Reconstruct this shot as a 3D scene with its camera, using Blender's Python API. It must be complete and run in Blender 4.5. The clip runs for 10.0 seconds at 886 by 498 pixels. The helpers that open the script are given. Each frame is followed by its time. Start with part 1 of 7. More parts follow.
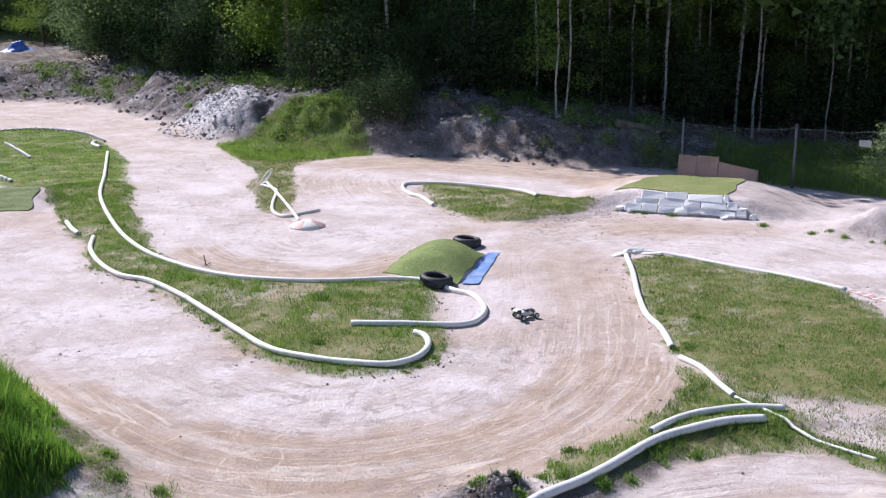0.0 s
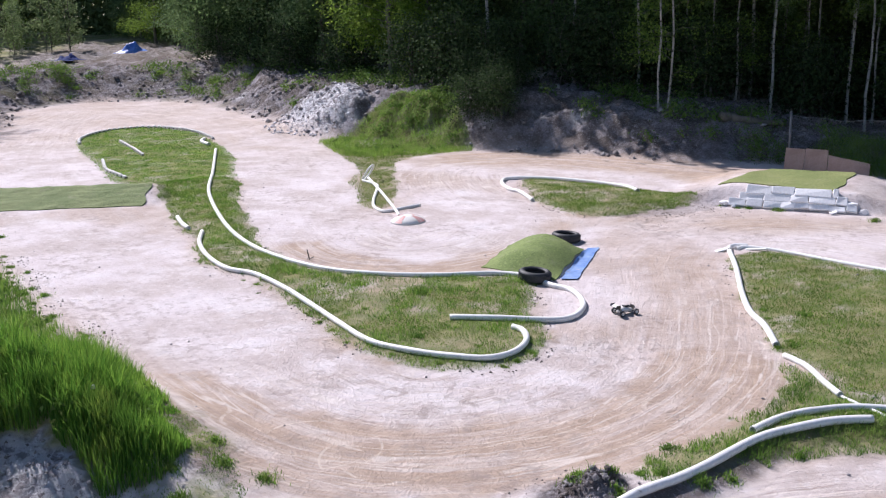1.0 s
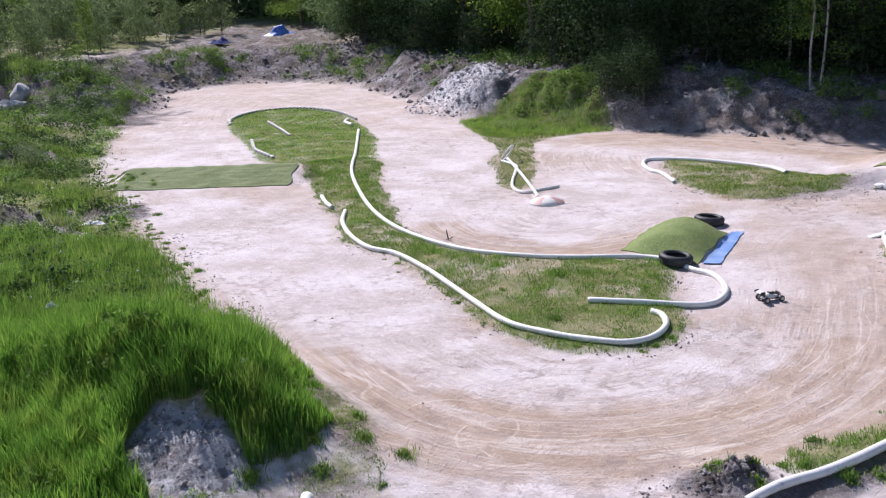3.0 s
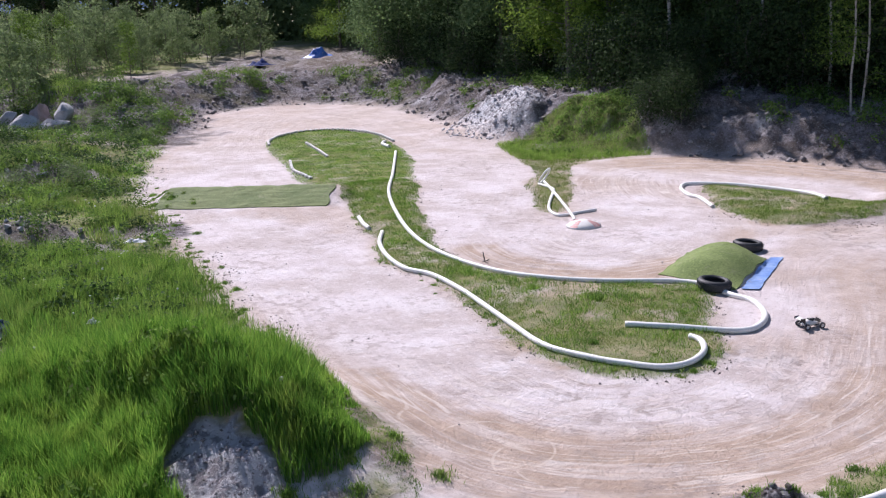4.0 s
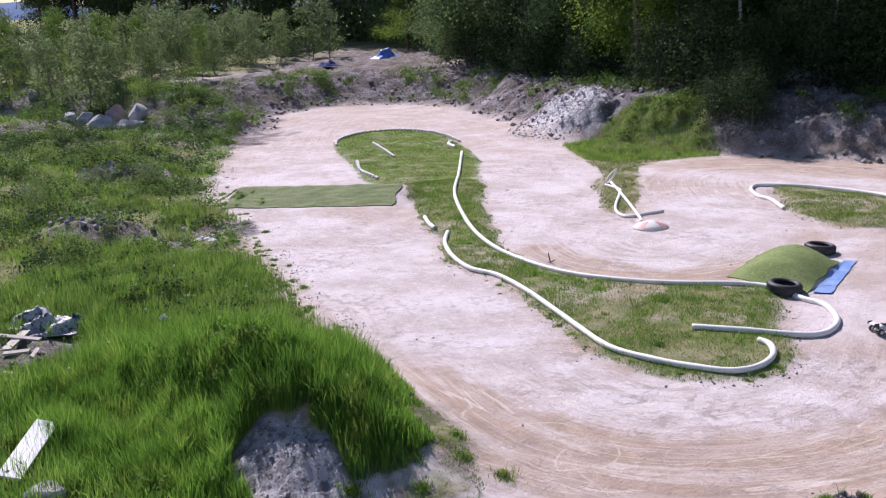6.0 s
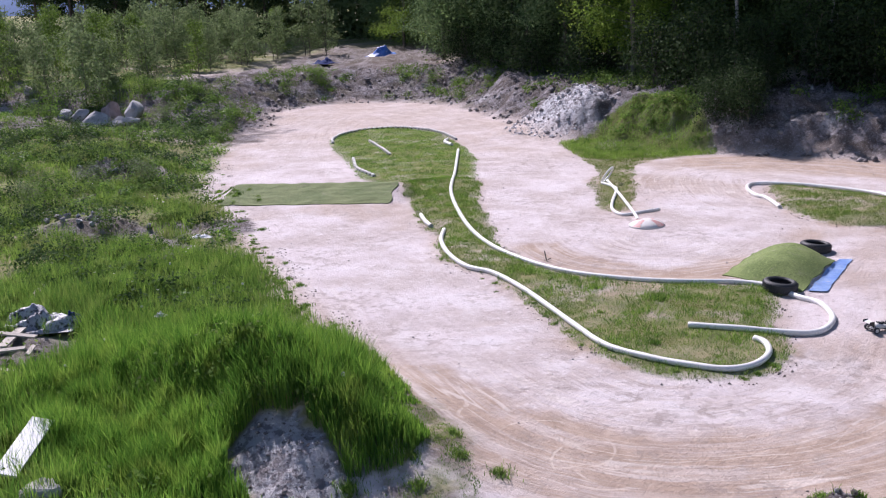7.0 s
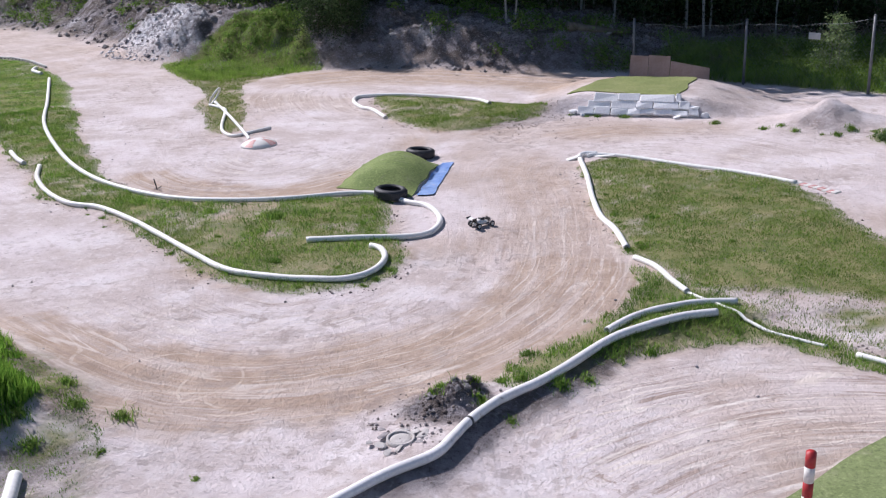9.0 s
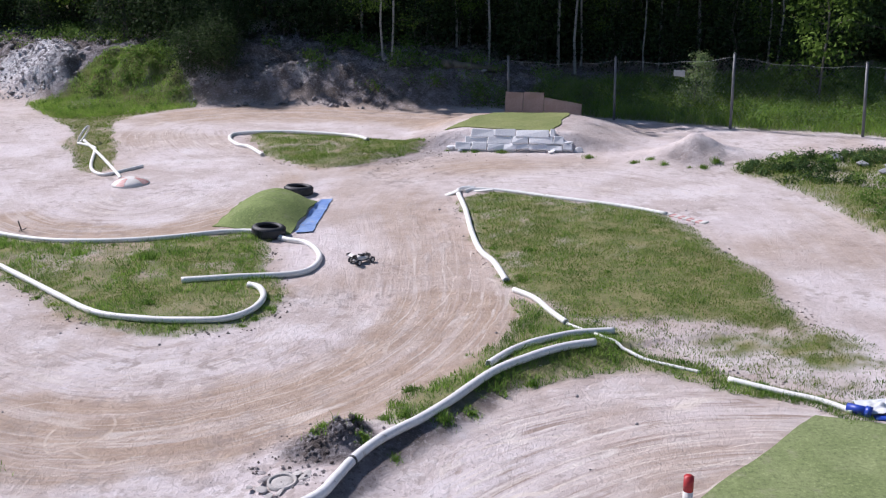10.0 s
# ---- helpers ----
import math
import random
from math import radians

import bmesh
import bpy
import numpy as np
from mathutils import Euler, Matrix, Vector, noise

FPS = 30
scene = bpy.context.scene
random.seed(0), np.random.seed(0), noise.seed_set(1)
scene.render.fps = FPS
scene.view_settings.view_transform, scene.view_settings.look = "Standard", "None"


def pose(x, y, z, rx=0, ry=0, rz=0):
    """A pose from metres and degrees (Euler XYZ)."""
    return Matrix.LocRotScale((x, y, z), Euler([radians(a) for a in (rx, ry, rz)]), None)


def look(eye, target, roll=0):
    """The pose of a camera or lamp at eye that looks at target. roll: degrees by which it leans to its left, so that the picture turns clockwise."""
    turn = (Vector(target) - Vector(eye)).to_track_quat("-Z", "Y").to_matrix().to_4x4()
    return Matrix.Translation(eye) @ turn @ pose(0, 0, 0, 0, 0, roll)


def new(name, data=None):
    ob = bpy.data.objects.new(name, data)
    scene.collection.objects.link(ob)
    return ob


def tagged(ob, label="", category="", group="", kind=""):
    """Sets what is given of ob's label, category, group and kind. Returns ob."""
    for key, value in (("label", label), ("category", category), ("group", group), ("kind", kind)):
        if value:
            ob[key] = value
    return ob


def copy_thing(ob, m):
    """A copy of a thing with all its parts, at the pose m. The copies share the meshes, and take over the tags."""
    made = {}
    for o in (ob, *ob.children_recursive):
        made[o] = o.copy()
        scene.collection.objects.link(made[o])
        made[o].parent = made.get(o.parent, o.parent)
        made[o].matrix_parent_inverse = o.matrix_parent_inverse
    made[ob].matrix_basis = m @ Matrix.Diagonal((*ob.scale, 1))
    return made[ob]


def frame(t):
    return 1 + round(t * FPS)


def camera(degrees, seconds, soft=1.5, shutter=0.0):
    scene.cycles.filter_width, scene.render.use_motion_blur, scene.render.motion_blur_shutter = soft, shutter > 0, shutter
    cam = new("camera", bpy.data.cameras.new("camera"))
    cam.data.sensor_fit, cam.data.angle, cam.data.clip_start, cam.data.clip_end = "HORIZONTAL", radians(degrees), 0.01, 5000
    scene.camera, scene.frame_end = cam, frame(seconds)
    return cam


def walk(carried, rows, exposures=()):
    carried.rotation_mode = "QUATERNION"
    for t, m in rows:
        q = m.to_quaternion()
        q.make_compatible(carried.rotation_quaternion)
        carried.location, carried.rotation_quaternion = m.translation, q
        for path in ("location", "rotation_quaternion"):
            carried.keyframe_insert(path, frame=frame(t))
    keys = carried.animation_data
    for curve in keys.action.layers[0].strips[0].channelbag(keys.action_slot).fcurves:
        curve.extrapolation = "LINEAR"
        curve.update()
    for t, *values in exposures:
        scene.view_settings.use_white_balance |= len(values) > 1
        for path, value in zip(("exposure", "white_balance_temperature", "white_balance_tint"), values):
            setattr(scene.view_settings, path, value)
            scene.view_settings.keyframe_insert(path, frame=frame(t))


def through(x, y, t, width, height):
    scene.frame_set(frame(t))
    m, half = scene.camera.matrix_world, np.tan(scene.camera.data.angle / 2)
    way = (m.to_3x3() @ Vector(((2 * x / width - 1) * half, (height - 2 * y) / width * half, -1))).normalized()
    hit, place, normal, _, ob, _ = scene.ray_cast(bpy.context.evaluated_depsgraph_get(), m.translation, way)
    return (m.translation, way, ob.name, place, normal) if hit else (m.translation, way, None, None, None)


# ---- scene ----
cam = camera(47.46, 10.0, soft=1.2)
PATH = [
    (0, pose(-0.053, 0.129, 5.160, 0, 0, 6.205) @ pose(0, 0, 0, 75.555, 0, 0) @ pose(0, 0, 0, 0, 0, 0.146)),
    (0.5, pose(-0.033, 0.066, 5.180, 0, 0, 10.481) @ pose(0, 0, 0, 75.687, 0, 0) @ pose(0, 0, 0, 0, 0, -0.545)),
    (1, pose(-0.015, 0.041, 5.184, 0, 0, 12.086) @ pose(0, 0, 0, 75.317, 0, 0) @ pose(0, 0, 0, 0, 0, -1.155)),
    (1.5, pose(-0.042, 0.012, 5.184, 0, 0, 13.407) @ pose(0, 0, 0, 74.555, 0, 0) @ pose(0, 0, 0, 0, 0, -1.442)),
    (2, pose(-0.058, -0.034, 5.207, 0, 0, 16.204) @ pose(0, 0, 0, 73.725, 0, 0) @ pose(0, 0, 0, 0, 0, -1.427)),
    (2.5, pose(-0.046, -0.048, 5.221, 0, 0, 18.330) @ pose(0, 0, 0, 73.812, 0, 0) @ pose(0, 0, 0, 0, 0, -2.379)),
    (2.7, pose(-0.007, -0.024, 5.237, 0, 0, 19.225) @ pose(0, 0, 0, 74.022, 0, 0) @ pose(0, 0, 0, 0, 0, -2.498)),
    (3.8, pose(-0.007, -0.063, 5.249, 0, 0, 21.683) @ pose(0, 0, 0, 75.444, 0, 0) @ pose(0, 0, 0, 0, 0, -2.305)),
    (4, pose(-0.044, -0.086, 5.251, 0, 0, 22.149) @ pose(0, 0, 0, 75.719, 0, 0) @ pose(0, 0, 0, 0, 0, -2.297)),
    (4.5, pose(-0.039, -0.098, 5.257, 0, 0, 23.702) @ pose(0, 0, 0, 76.182, 0, 0) @ pose(0, 0, 0, 0, 0, -2.884)),
    (5, pose(-0.035, -0.112, 5.262, 0, 0, 24.691) @ pose(0, 0, 0, 76.219, 0, 0) @ pose(0, 0, 0, 0, 0, -2.635)),
    (5.5, pose(-0.040, -0.127, 5.256, 0, 0, 25.446) @ pose(0, 0, 0, 76.178, 0, 0) @ pose(0, 0, 0, 0, 0, -2.468)),
    (5.7, pose(-0.029, -0.122, 5.257, 0, 0, 25.934) @ pose(0, 0, 0, 76.076, 0, 0) @ pose(0, 0, 0, 0, 0, -2.694)),
    (6.8, pose(-0.024, -0.114, 5.239, 0, 0, 25.979) @ pose(0, 0, 0, 75.734, 0, 0) @ pose(0, 0, 0, 0, 0, -2.827)),
    (7, pose(-0.027, -0.121, 5.257, 0, 0, 25.759) @ pose(0, 0, 0, 75.765, 0, 0) @ pose(0, 0, 0, 0, 0, -2.617)),
    (7.5, pose(0.005, -0.096, 5.201, 0, 0, 23.848) @ pose(0, 0, 0, 74.324, 0, 0) @ pose(0, 0, 0, 0, 0, -2.875)),
    (8, pose(0.041, 0.011, 5.134, 0, 0, 18.301) @ pose(0, 0, 0, 71.429, 0, 0) @ pose(0, 0, 0, 0, 0, -3.533)),
    (8.5, pose(0.043, 0.095, 5.128, 0, 0, 10.930) @ pose(0, 0, 0, 69.828, 0, 0) @ pose(0, 0, 0, 0, 0, -2.962)),
    (9, pose(0.051, 0.169, 5.118, 0, 0, 3.990) @ pose(0, 0, 0, 70.579, 0, 0) @ pose(0, 0, 0, 0, 0, -2.008)),
    (9.5, pose(0.064, 0.208, 5.109, 0, 0, -0.645) @ pose(0, 0, 0, 71.412, 0, 0) @ pose(0, 0, 0, 0, 0, -1.175)),
    (10, pose(0.072, 0.228, 5.089, 0, 0, -3.142) @ pose(0, 0, 0, 72.470, 0, 0) @ pose(0, 0, 0, 0, 0, -0.975)),
]
walk(cam, PATH, [(0.0, 0.41, 6150, 17), (2.5, 0.38, 6150, 18), (4.5, 0.33, 6150, 21), (5.5, 0.31, 6150, 23), (7.6, 0.29, 6150, 24), (8.5, 0.22, 6150, 17), (10.0, 0.15, 6150, 17)])

# ---- world, sun ----
SUN_DIR = Vector((-0.78, 0.61, 0.92)).normalized()
world = bpy.data.worlds.new("sky")
scene.world = world
world.use_nodes = True
wn = world.node_tree.nodes
sky = wn.new("ShaderNodeTexSky")
sky.sky_type = 'NISHITA'
sky.sun_disc = False
sky.sun_elevation = math.asin(SUN_DIR.z)
sky.sun_rotation = math.atan2(SUN_DIR.x, SUN_DIR.y) % (2 * math.pi)
sky.air_density, sky.dust_density, sky.ozone_density = 1.0, 0.4, 2.0
wn["Background"].inputs["Strength"].default_value = 0.075
world.node_tree.links.new(sky.outputs[0], wn["Background"].inputs["Color"])
sun_data = bpy.data.lights.new("sun", 'SUN')
sun_data.energy, sun_data.angle, sun_data.color = 5.0, radians(0.55), (1.0, 0.955, 0.92)
sun = new("sun", sun_data)
sun.matrix_world = look(SUN_DIR * 60, (0, 0, 0))


# ---- small maths ----
def lattice(ix, iy, seed):
    h = (ix.astype(np.int64) * 374761393 + iy.astype(np.int64) * 668265263 + seed * 974711) & 0x7FFFFFFF
    h = ((h ^ (h >> 13)) * 1274126177) & 0x7FFFFFFF
    return ((h ^ (h >> 16)) & 0xFFFF) / 65535.0


def vnoise(x, y, seed=0):
    ix, iy = np.floor(x), np.floor(y)
    fx, fy = x - ix, y - iy
    fx, fy = fx * fx * (3 - 2 * fx), fy * fy * (3 - 2 * fy)
    a, b = lattice(ix, iy, seed), lattice(ix + 1, iy, seed)
    c, d = lattice(ix, iy + 1, seed), lattice(ix + 1, iy + 1, seed)
    return (a + (b - a) * fx) * (1 - fy) + (c + (d - c) * fx) * fy


def fbm(x, y, octaves=4, seed=0):
    """Soft noise about 0, from -0.5 to 0.5."""
    out, amp, total = 0.0, 1.0, 0.0
    for k in range(octaves):
        out = out + amp * vnoise(x * 2 ** k, y * 2 ** k, seed + 7 * k)
        total += amp
        amp *= 0.5
    return out / total - 0.5


def smooth(a, b, v):
    t = np.clip((v - a) / (b - a), 0, 1)
    return t * t * (3 - 2 * t)


def spline(points, per=6, closed=False):
    """Catmull-Rom through plane or space points."""
    p = np.array(points, float)
    n = len(p)
    out = []
    for i in range(n if closed else n - 1):
        if closed:
            a, b, c, d = p[i - 1], p[i], p[(i + 1) % n], p[(i + 2) % n]
        else:
            a, b, c, d = p[max(i - 1, 0)], p[i], p[i + 1], p[min(i + 2, n - 1)]
        for k in range(per):
            t = k / per
            out.append(0.5 * (2 * b + (c - a) * t + (2 * a - 5 * b + 4 * c - d) * t * t + (3 * b - a - 3 * c + d) * t ** 3))
    if not closed:
        out.append(p[-1])
    return np.array(out)


def seg_dist(x, y, line, closed=False):
    """Distance to a polyline, length along it, and side (+ left of its way)."""
    best = np.full(x.shape, 1e9)
    along, side = np.zeros(x.shape), np.ones(x.shape)
    run = 0.0
    n = len(line)
    for i in range(n if closed else n - 1):
        a, b = line[i], line[(i + 1) % n]
        dx, dy = b[0] - a[0], b[1] - a[1]
        l2 = dx * dx + dy * dy + 1e-12
        t = np.clip(((x - a[0]) * dx + (y - a[1]) * dy) / l2, 0, 1)
        px, py = x - a[0] - t * dx, y - a[1] - t * dy
        d = px * px + py * py
        near = d < best
        best = np.where(near, d, best)
        along = np.where(near, run + t * math.sqrt(l2), along)
        side = np.where(near, np.sign(dx * py - dy * px + 1e-9), side)
        run += math.sqrt(l2)
    return np.sqrt(best), along, side


def inside(x, y, ring):
    hit = np.zeros(x.shape, bool)
    n = len(ring)
    for i in range(n):
        (x0, y0), (x1, y1) = ring[i], ring[(i + 1) % n]
        if y0 != y1:
            hit ^= ((y0 > y) != (y1 > y)) & (x < (x1 - x0) * (y - y0) / (y1 - y0) + x0)
    return hit


def area(x, y, ring):
    """Signed distance to a closed outline, positive inside."""
    d, _, _ = seg_dist(x, y, ring, True)
    return np.where(inside(x, y, ring), d, -d)


def blob(x, y, cx, cy, sx, sy, turn=0.0):
    c, s = math.cos(radians(turn)), math.sin(radians(turn))
    u, v = (x - cx) * c + (y - cy) * s, -(x - cx) * s + (y - cy) * c
    return np.exp(-(u / sx) ** 2 - (v / sy) ** 2)


# ---- plan ----
ISLAND = spline([(-13.4, 24.9), (-12.0, 22.8), (-10.7, 20.8), (-9.6, 19.5), (-8.9, 18.0), (-7.7, 17.1), (-6.9, 16.6), (-5.5, 15.0),
                 (-4.7, 13.9), (-3.8, 13.2), (-2.9, 12.9), (-2.1, 13.0), (-1.65, 13.5), (-1.5, 14.3), (-1.75, 15.2), (-2.0, 16.6),
                 (-2.2, 17.6), (-3.8, 17.35), (-5.9, 17.3), (-7.3, 18.3), (-8.2, 19.4), (-9.2, 21.4), (-10.3, 23.3), (-11.6, 26.2)], 3, True)
OVAL = spline([(-20.0, 31.9), (-17.5, 28.8), (-15.4, 26.0), (-13.6, 24.8), (-11.8, 25.4), (-12.0, 27.2), (-13.6, 30.6), (-15.3, 33.0),
               (-17.0, 34.9), (-19.0, 36.1), (-20.3, 35.6), (-20.7, 34.1)], 3, True)
PATCH = spline([(-3.5, 26.7), (-2.75, 26.95), (-0.9, 26.1), (0.3, 25.6), (1.0, 24.6), (-0.2, 23.2), (-1.0, 22.7), (-1.8, 22.8), (-2.6, 23.9)], 3, True)
WEDGE = spline([(1.6, 19.7), (2.5, 19.95), (3.5, 19.2), (4.95, 18.2), (5.3, 17.5), (5.4, 16.5), (5.6, 15.4), (5.75, 14.5), (5.6, 13.2),
                (5.5, 12.4), (4.6, 12.45), (3.2, 12.8), (2.5, 13.15), (1.9, 14.3), (1.7, 15.6), (1.5, 16.6), (1.48, 18.4)], 3, True)
VERGE = spline([(0.25, 10.75), (0.75, 11.15), (1.15, 11.75), (1.7, 12.7), (1.75, 13.9), (2.6, 12.95), (3.1, 12.35), (3.85, 11.2), (4.6, 10.5),
                (5.05, 10.0), (4.5, 10.2), (3.75, 10.85), (3.0, 11.3), (2.1, 11.2), (1.4, 10.75), (0.8, 10.3), (0.1, 9.9), (-0.1, 10.2)], 3, True)
SCRUB = spline([(2.6, 12.9), (5.5, 12.5), (6.1, 11.1), (5.7, 10.0), (5.1, 10.05), (4.6, 10.7), (3.9, 11.4), (3.1, 12.1)], 3, True)
FIELD = spline([(-4.95, 9.25), (-5.45, 10.0), (-6.1, 10.95), (-7.0, 11.85), (-8.2, 13.0), (-9.7, 14.2), (-11.1, 15.6), (-12.3, 16.8), (-13.9, 18.4),
                (-15.8, 20.4), (-18.0, 22.6), (-19.6, 24.5), (-21.4, 27.5), (-25.6, 33.9), (-29.5, 39.0), (-45, 44), (-75, 40), (-60, 10),
                (-30, 0), (-12, 1), (-7.5, 4.6), (-6.3, 7.0), (-5.2, 8.5)], 3, True)
BROW = spline([(-11.3, 33.2), (-10.6, 31.8), (-9.9, 30.6), (-9.0, 30.2), (-7.9, 30.6), (-6.9, 31.1), (-5.9, 31.6), (-6.0, 32.3), (-6.5, 33.6), (-7.2, 35.0), (-8.5, 35.6), (-9.6, 35.2), (-10.5, 34.2)], 3, True)
BEYOND = spline([(4.3, 29.35), (6.4, 27.9), (9.1, 26.2), (12, 24.6), (16, 22.3), (22, 20), (25, 28), (16, 33), (9, 34), (5, 32)], 3, True)
SPIT = spline([(-9.9, 30.7), (-8.9, 29.0), (-8.3, 27.6), (-8.1, 26.2), (-7.5, 24.6), (-6.9, 23.1), (-6.3, 23.3), (-6.6, 25.2), (-7.0, 26.8), (-7.5, 28.4), (-7.5, 30.2), (-6.6, 31.2), (-8.6, 31.4)], 3, True)
LOOSE = spline([(-5.9, 10.6), (-4.9, 9.9), (-4.2, 9.2), (-4.0, 8.4), (-4.25, 7.0), (-4.8, 5.8), (-7.5, 5), (-6.4, 7.2), (-5.4, 8.3), (-5.2, 9.4)], 3, True)
EAST = spline([(7.6, 21.2), (8.2, 19.6), (8.35, 18.4), (8.3, 17.2), (8.5, 16.1), (9.5, 14), (14, 13), (20, 18), (16, 22.3), (11.9, 22.6), (9.3, 22.1)], 3, True)
PIT = spline([(-25.6, 33.9), (-28.4, 40.2), (-27.7, 43.7), (-25.7, 44.9), (-23.3, 45.3), (-20.1, 43.7), (-16.0, 39.3), (-12.6, 35.0), (-9.4, 32.8),
              (-6.0, 32.0), (-3.2, 31.8), (-1.4, 31.3), (0.35, 30.4), (2.2, 30.2), (4.5, 30.6), (8, 30), (14, 27), (22, 22), (60, 10), (60, -60),
              (-90, -60), (-90, 20), (-40, 33)], 3, True)
JUMP_O, JUMP_U = np.array((1.45, 23.9)), np.array((2.45, -0.55)) / math.hypot(2.45, 0.55)
JUMP_V = np.array((-JUMP_U[1], JUMP_U[0]))
STRIP_O, STRIP_U = np.array((-16.9, 21.2)), np.array((4.7, 1.4)) / math.hypot(4.7, 1.4)
STRIP_V = np.array((-STRIP_U[1], STRIP_U[0]))
LONG_PIPE = [(-2.95, 6.35), (-2.02, 7.28), (-1.55, 7.72), (-1.1, 8.14), (-0.69, 8.46), (-0.52, 8.77), (-0.38, 9.08), (-0.13, 9.47), (0.09, 9.71), (0.36, 9.98), (0.65, 10.32), (1.23, 11.09), (1.72, 11.45), (2.2, 11.73), (2.61, 11.85)]
BERM = spline(LONG_PIPE, 3)
# The lines that the cars drive, for streaks along the track.
RACE = spline([(-26.5, 40.5), (-21.5, 29.5), (-18.5, 25.5), (-14.5, 20.8), (-9.5, 16.0), (-6.0, 12.6), (-3.4, 10.9), (-1.2, 11.4), (0.2, 13.4), (0.3, 16.5),
               (0.1, 19.2), (1.4, 21.6), (3.6, 22.0), (6.2, 19.6), (7.0, 16.5), (7.0, 12.5), (8.5, 9.0)], 5)
INNER = spline([(-26.0, 41.5), (-22.5, 42.2), (-17.5, 38.8), (-13.2, 33.0), (-9.8, 26.6), (-8.0, 21.8), (-5.6, 18.9), (-3.6, 19.8), (-3.7, 22.6), (-5.4, 25.6),
                (-5.6, 28.6), (-3.0, 29.4), (0.5, 28.2), (2.6, 27.0), (5.4, 24.6), (8.2, 23.4), (12.5, 23.4)], 5)


RAMP_A, RAMP_E, RAMP_F = np.array((-3.1, 18.2)), np.array((1.44, -0.66)), np.array((0.34, 2.05))


def ramp_st(x, y):
    """Shares across and along the humped ramp."""
    dx, dy = x - RAMP_A[0], y - RAMP_A[1]
    det = RAMP_E[0] * RAMP_F[1] - RAMP_E[1] * RAMP_F[0]
    return (dx * RAMP_F[1] - dy * RAMP_F[0]) / det, (dy * RAMP_E[0] - dx * RAMP_E[1]) / det


def carpet_hump(x, y):
    s, t = ramp_st(x, y)
    return 0.34 * np.sin(np.pi * 0.93 * np.clip(s, 0, 1)) * (1 - smooth(1.0, 1.045, s)) * smooth(-0.1, 0.22, t) * (1 - smooth(0.78, 1.12, t))


def jump_uv(x, y):
    dx, dy = x - JUMP_O[0], y - JUMP_O[1]
    return dx * JUMP_U[0] + dy * JUMP_U[1], dx * JUMP_V[0] + dy * JUMP_V[1]


def table_jump(x, y):
    u, v = jump_uv(x, y)
    rise = smooth(-1.5, 0.5, u) * (1 - smooth(2.7, 5.0, u + 0.25 * fbm(x, y, 3, 5)))
    return 0.43 * rise * np.clip((v - 0.34) / 0.3, 0, 1) * (1 - smooth(3.1, 4.6, v))


def strip_uv(x, y):
    dx, dy = x - STRIP_O[0], y - STRIP_O[1]
    return dx * STRIP_U[0] + dy * STRIP_U[1], dx * STRIP_V[0] + dy * STRIP_V[1]


def strip_jump(x, y):
    u, v = strip_uv(x, y)
    return 0.3 * smooth(-0.6, 0.1, u) * (1 - smooth(4.8, 5.4, u)) * np.clip(v / 1.2, 0, 1) * (1 - smooth(1.35, 2.0, v))


_dent = random.Random(17)
DENTS = [(_dent.gauss(-2.9, 0.75), _dent.gauss(11.95, 0.28), _dent.uniform(0.07, 0.13)) for _ in range(24)]
DENTS += [(_dent.gauss(-0.6, 0.35), _dent.gauss(14.05, 0.25), _dent.uniform(0.08, 0.17)) for _ in range(22)]
DENTS += [(_dent.gauss(-6.4, 1.4), _dent.gauss(14.1, 0.8), _dent.uniform(0.06, 0.1)) for _ in range(22)]
DENTS += [(_dent.gauss(0.4, 0.6), _dent.gauss(21.9, 0.5), _dent.uniform(0.12, 0.25)) for _ in range(14)]


def mound_face(x, y):
    return smooth(0.3, 0.5, blob(x, y, -6.15, 8.28, 0.95, 0.52, -25))


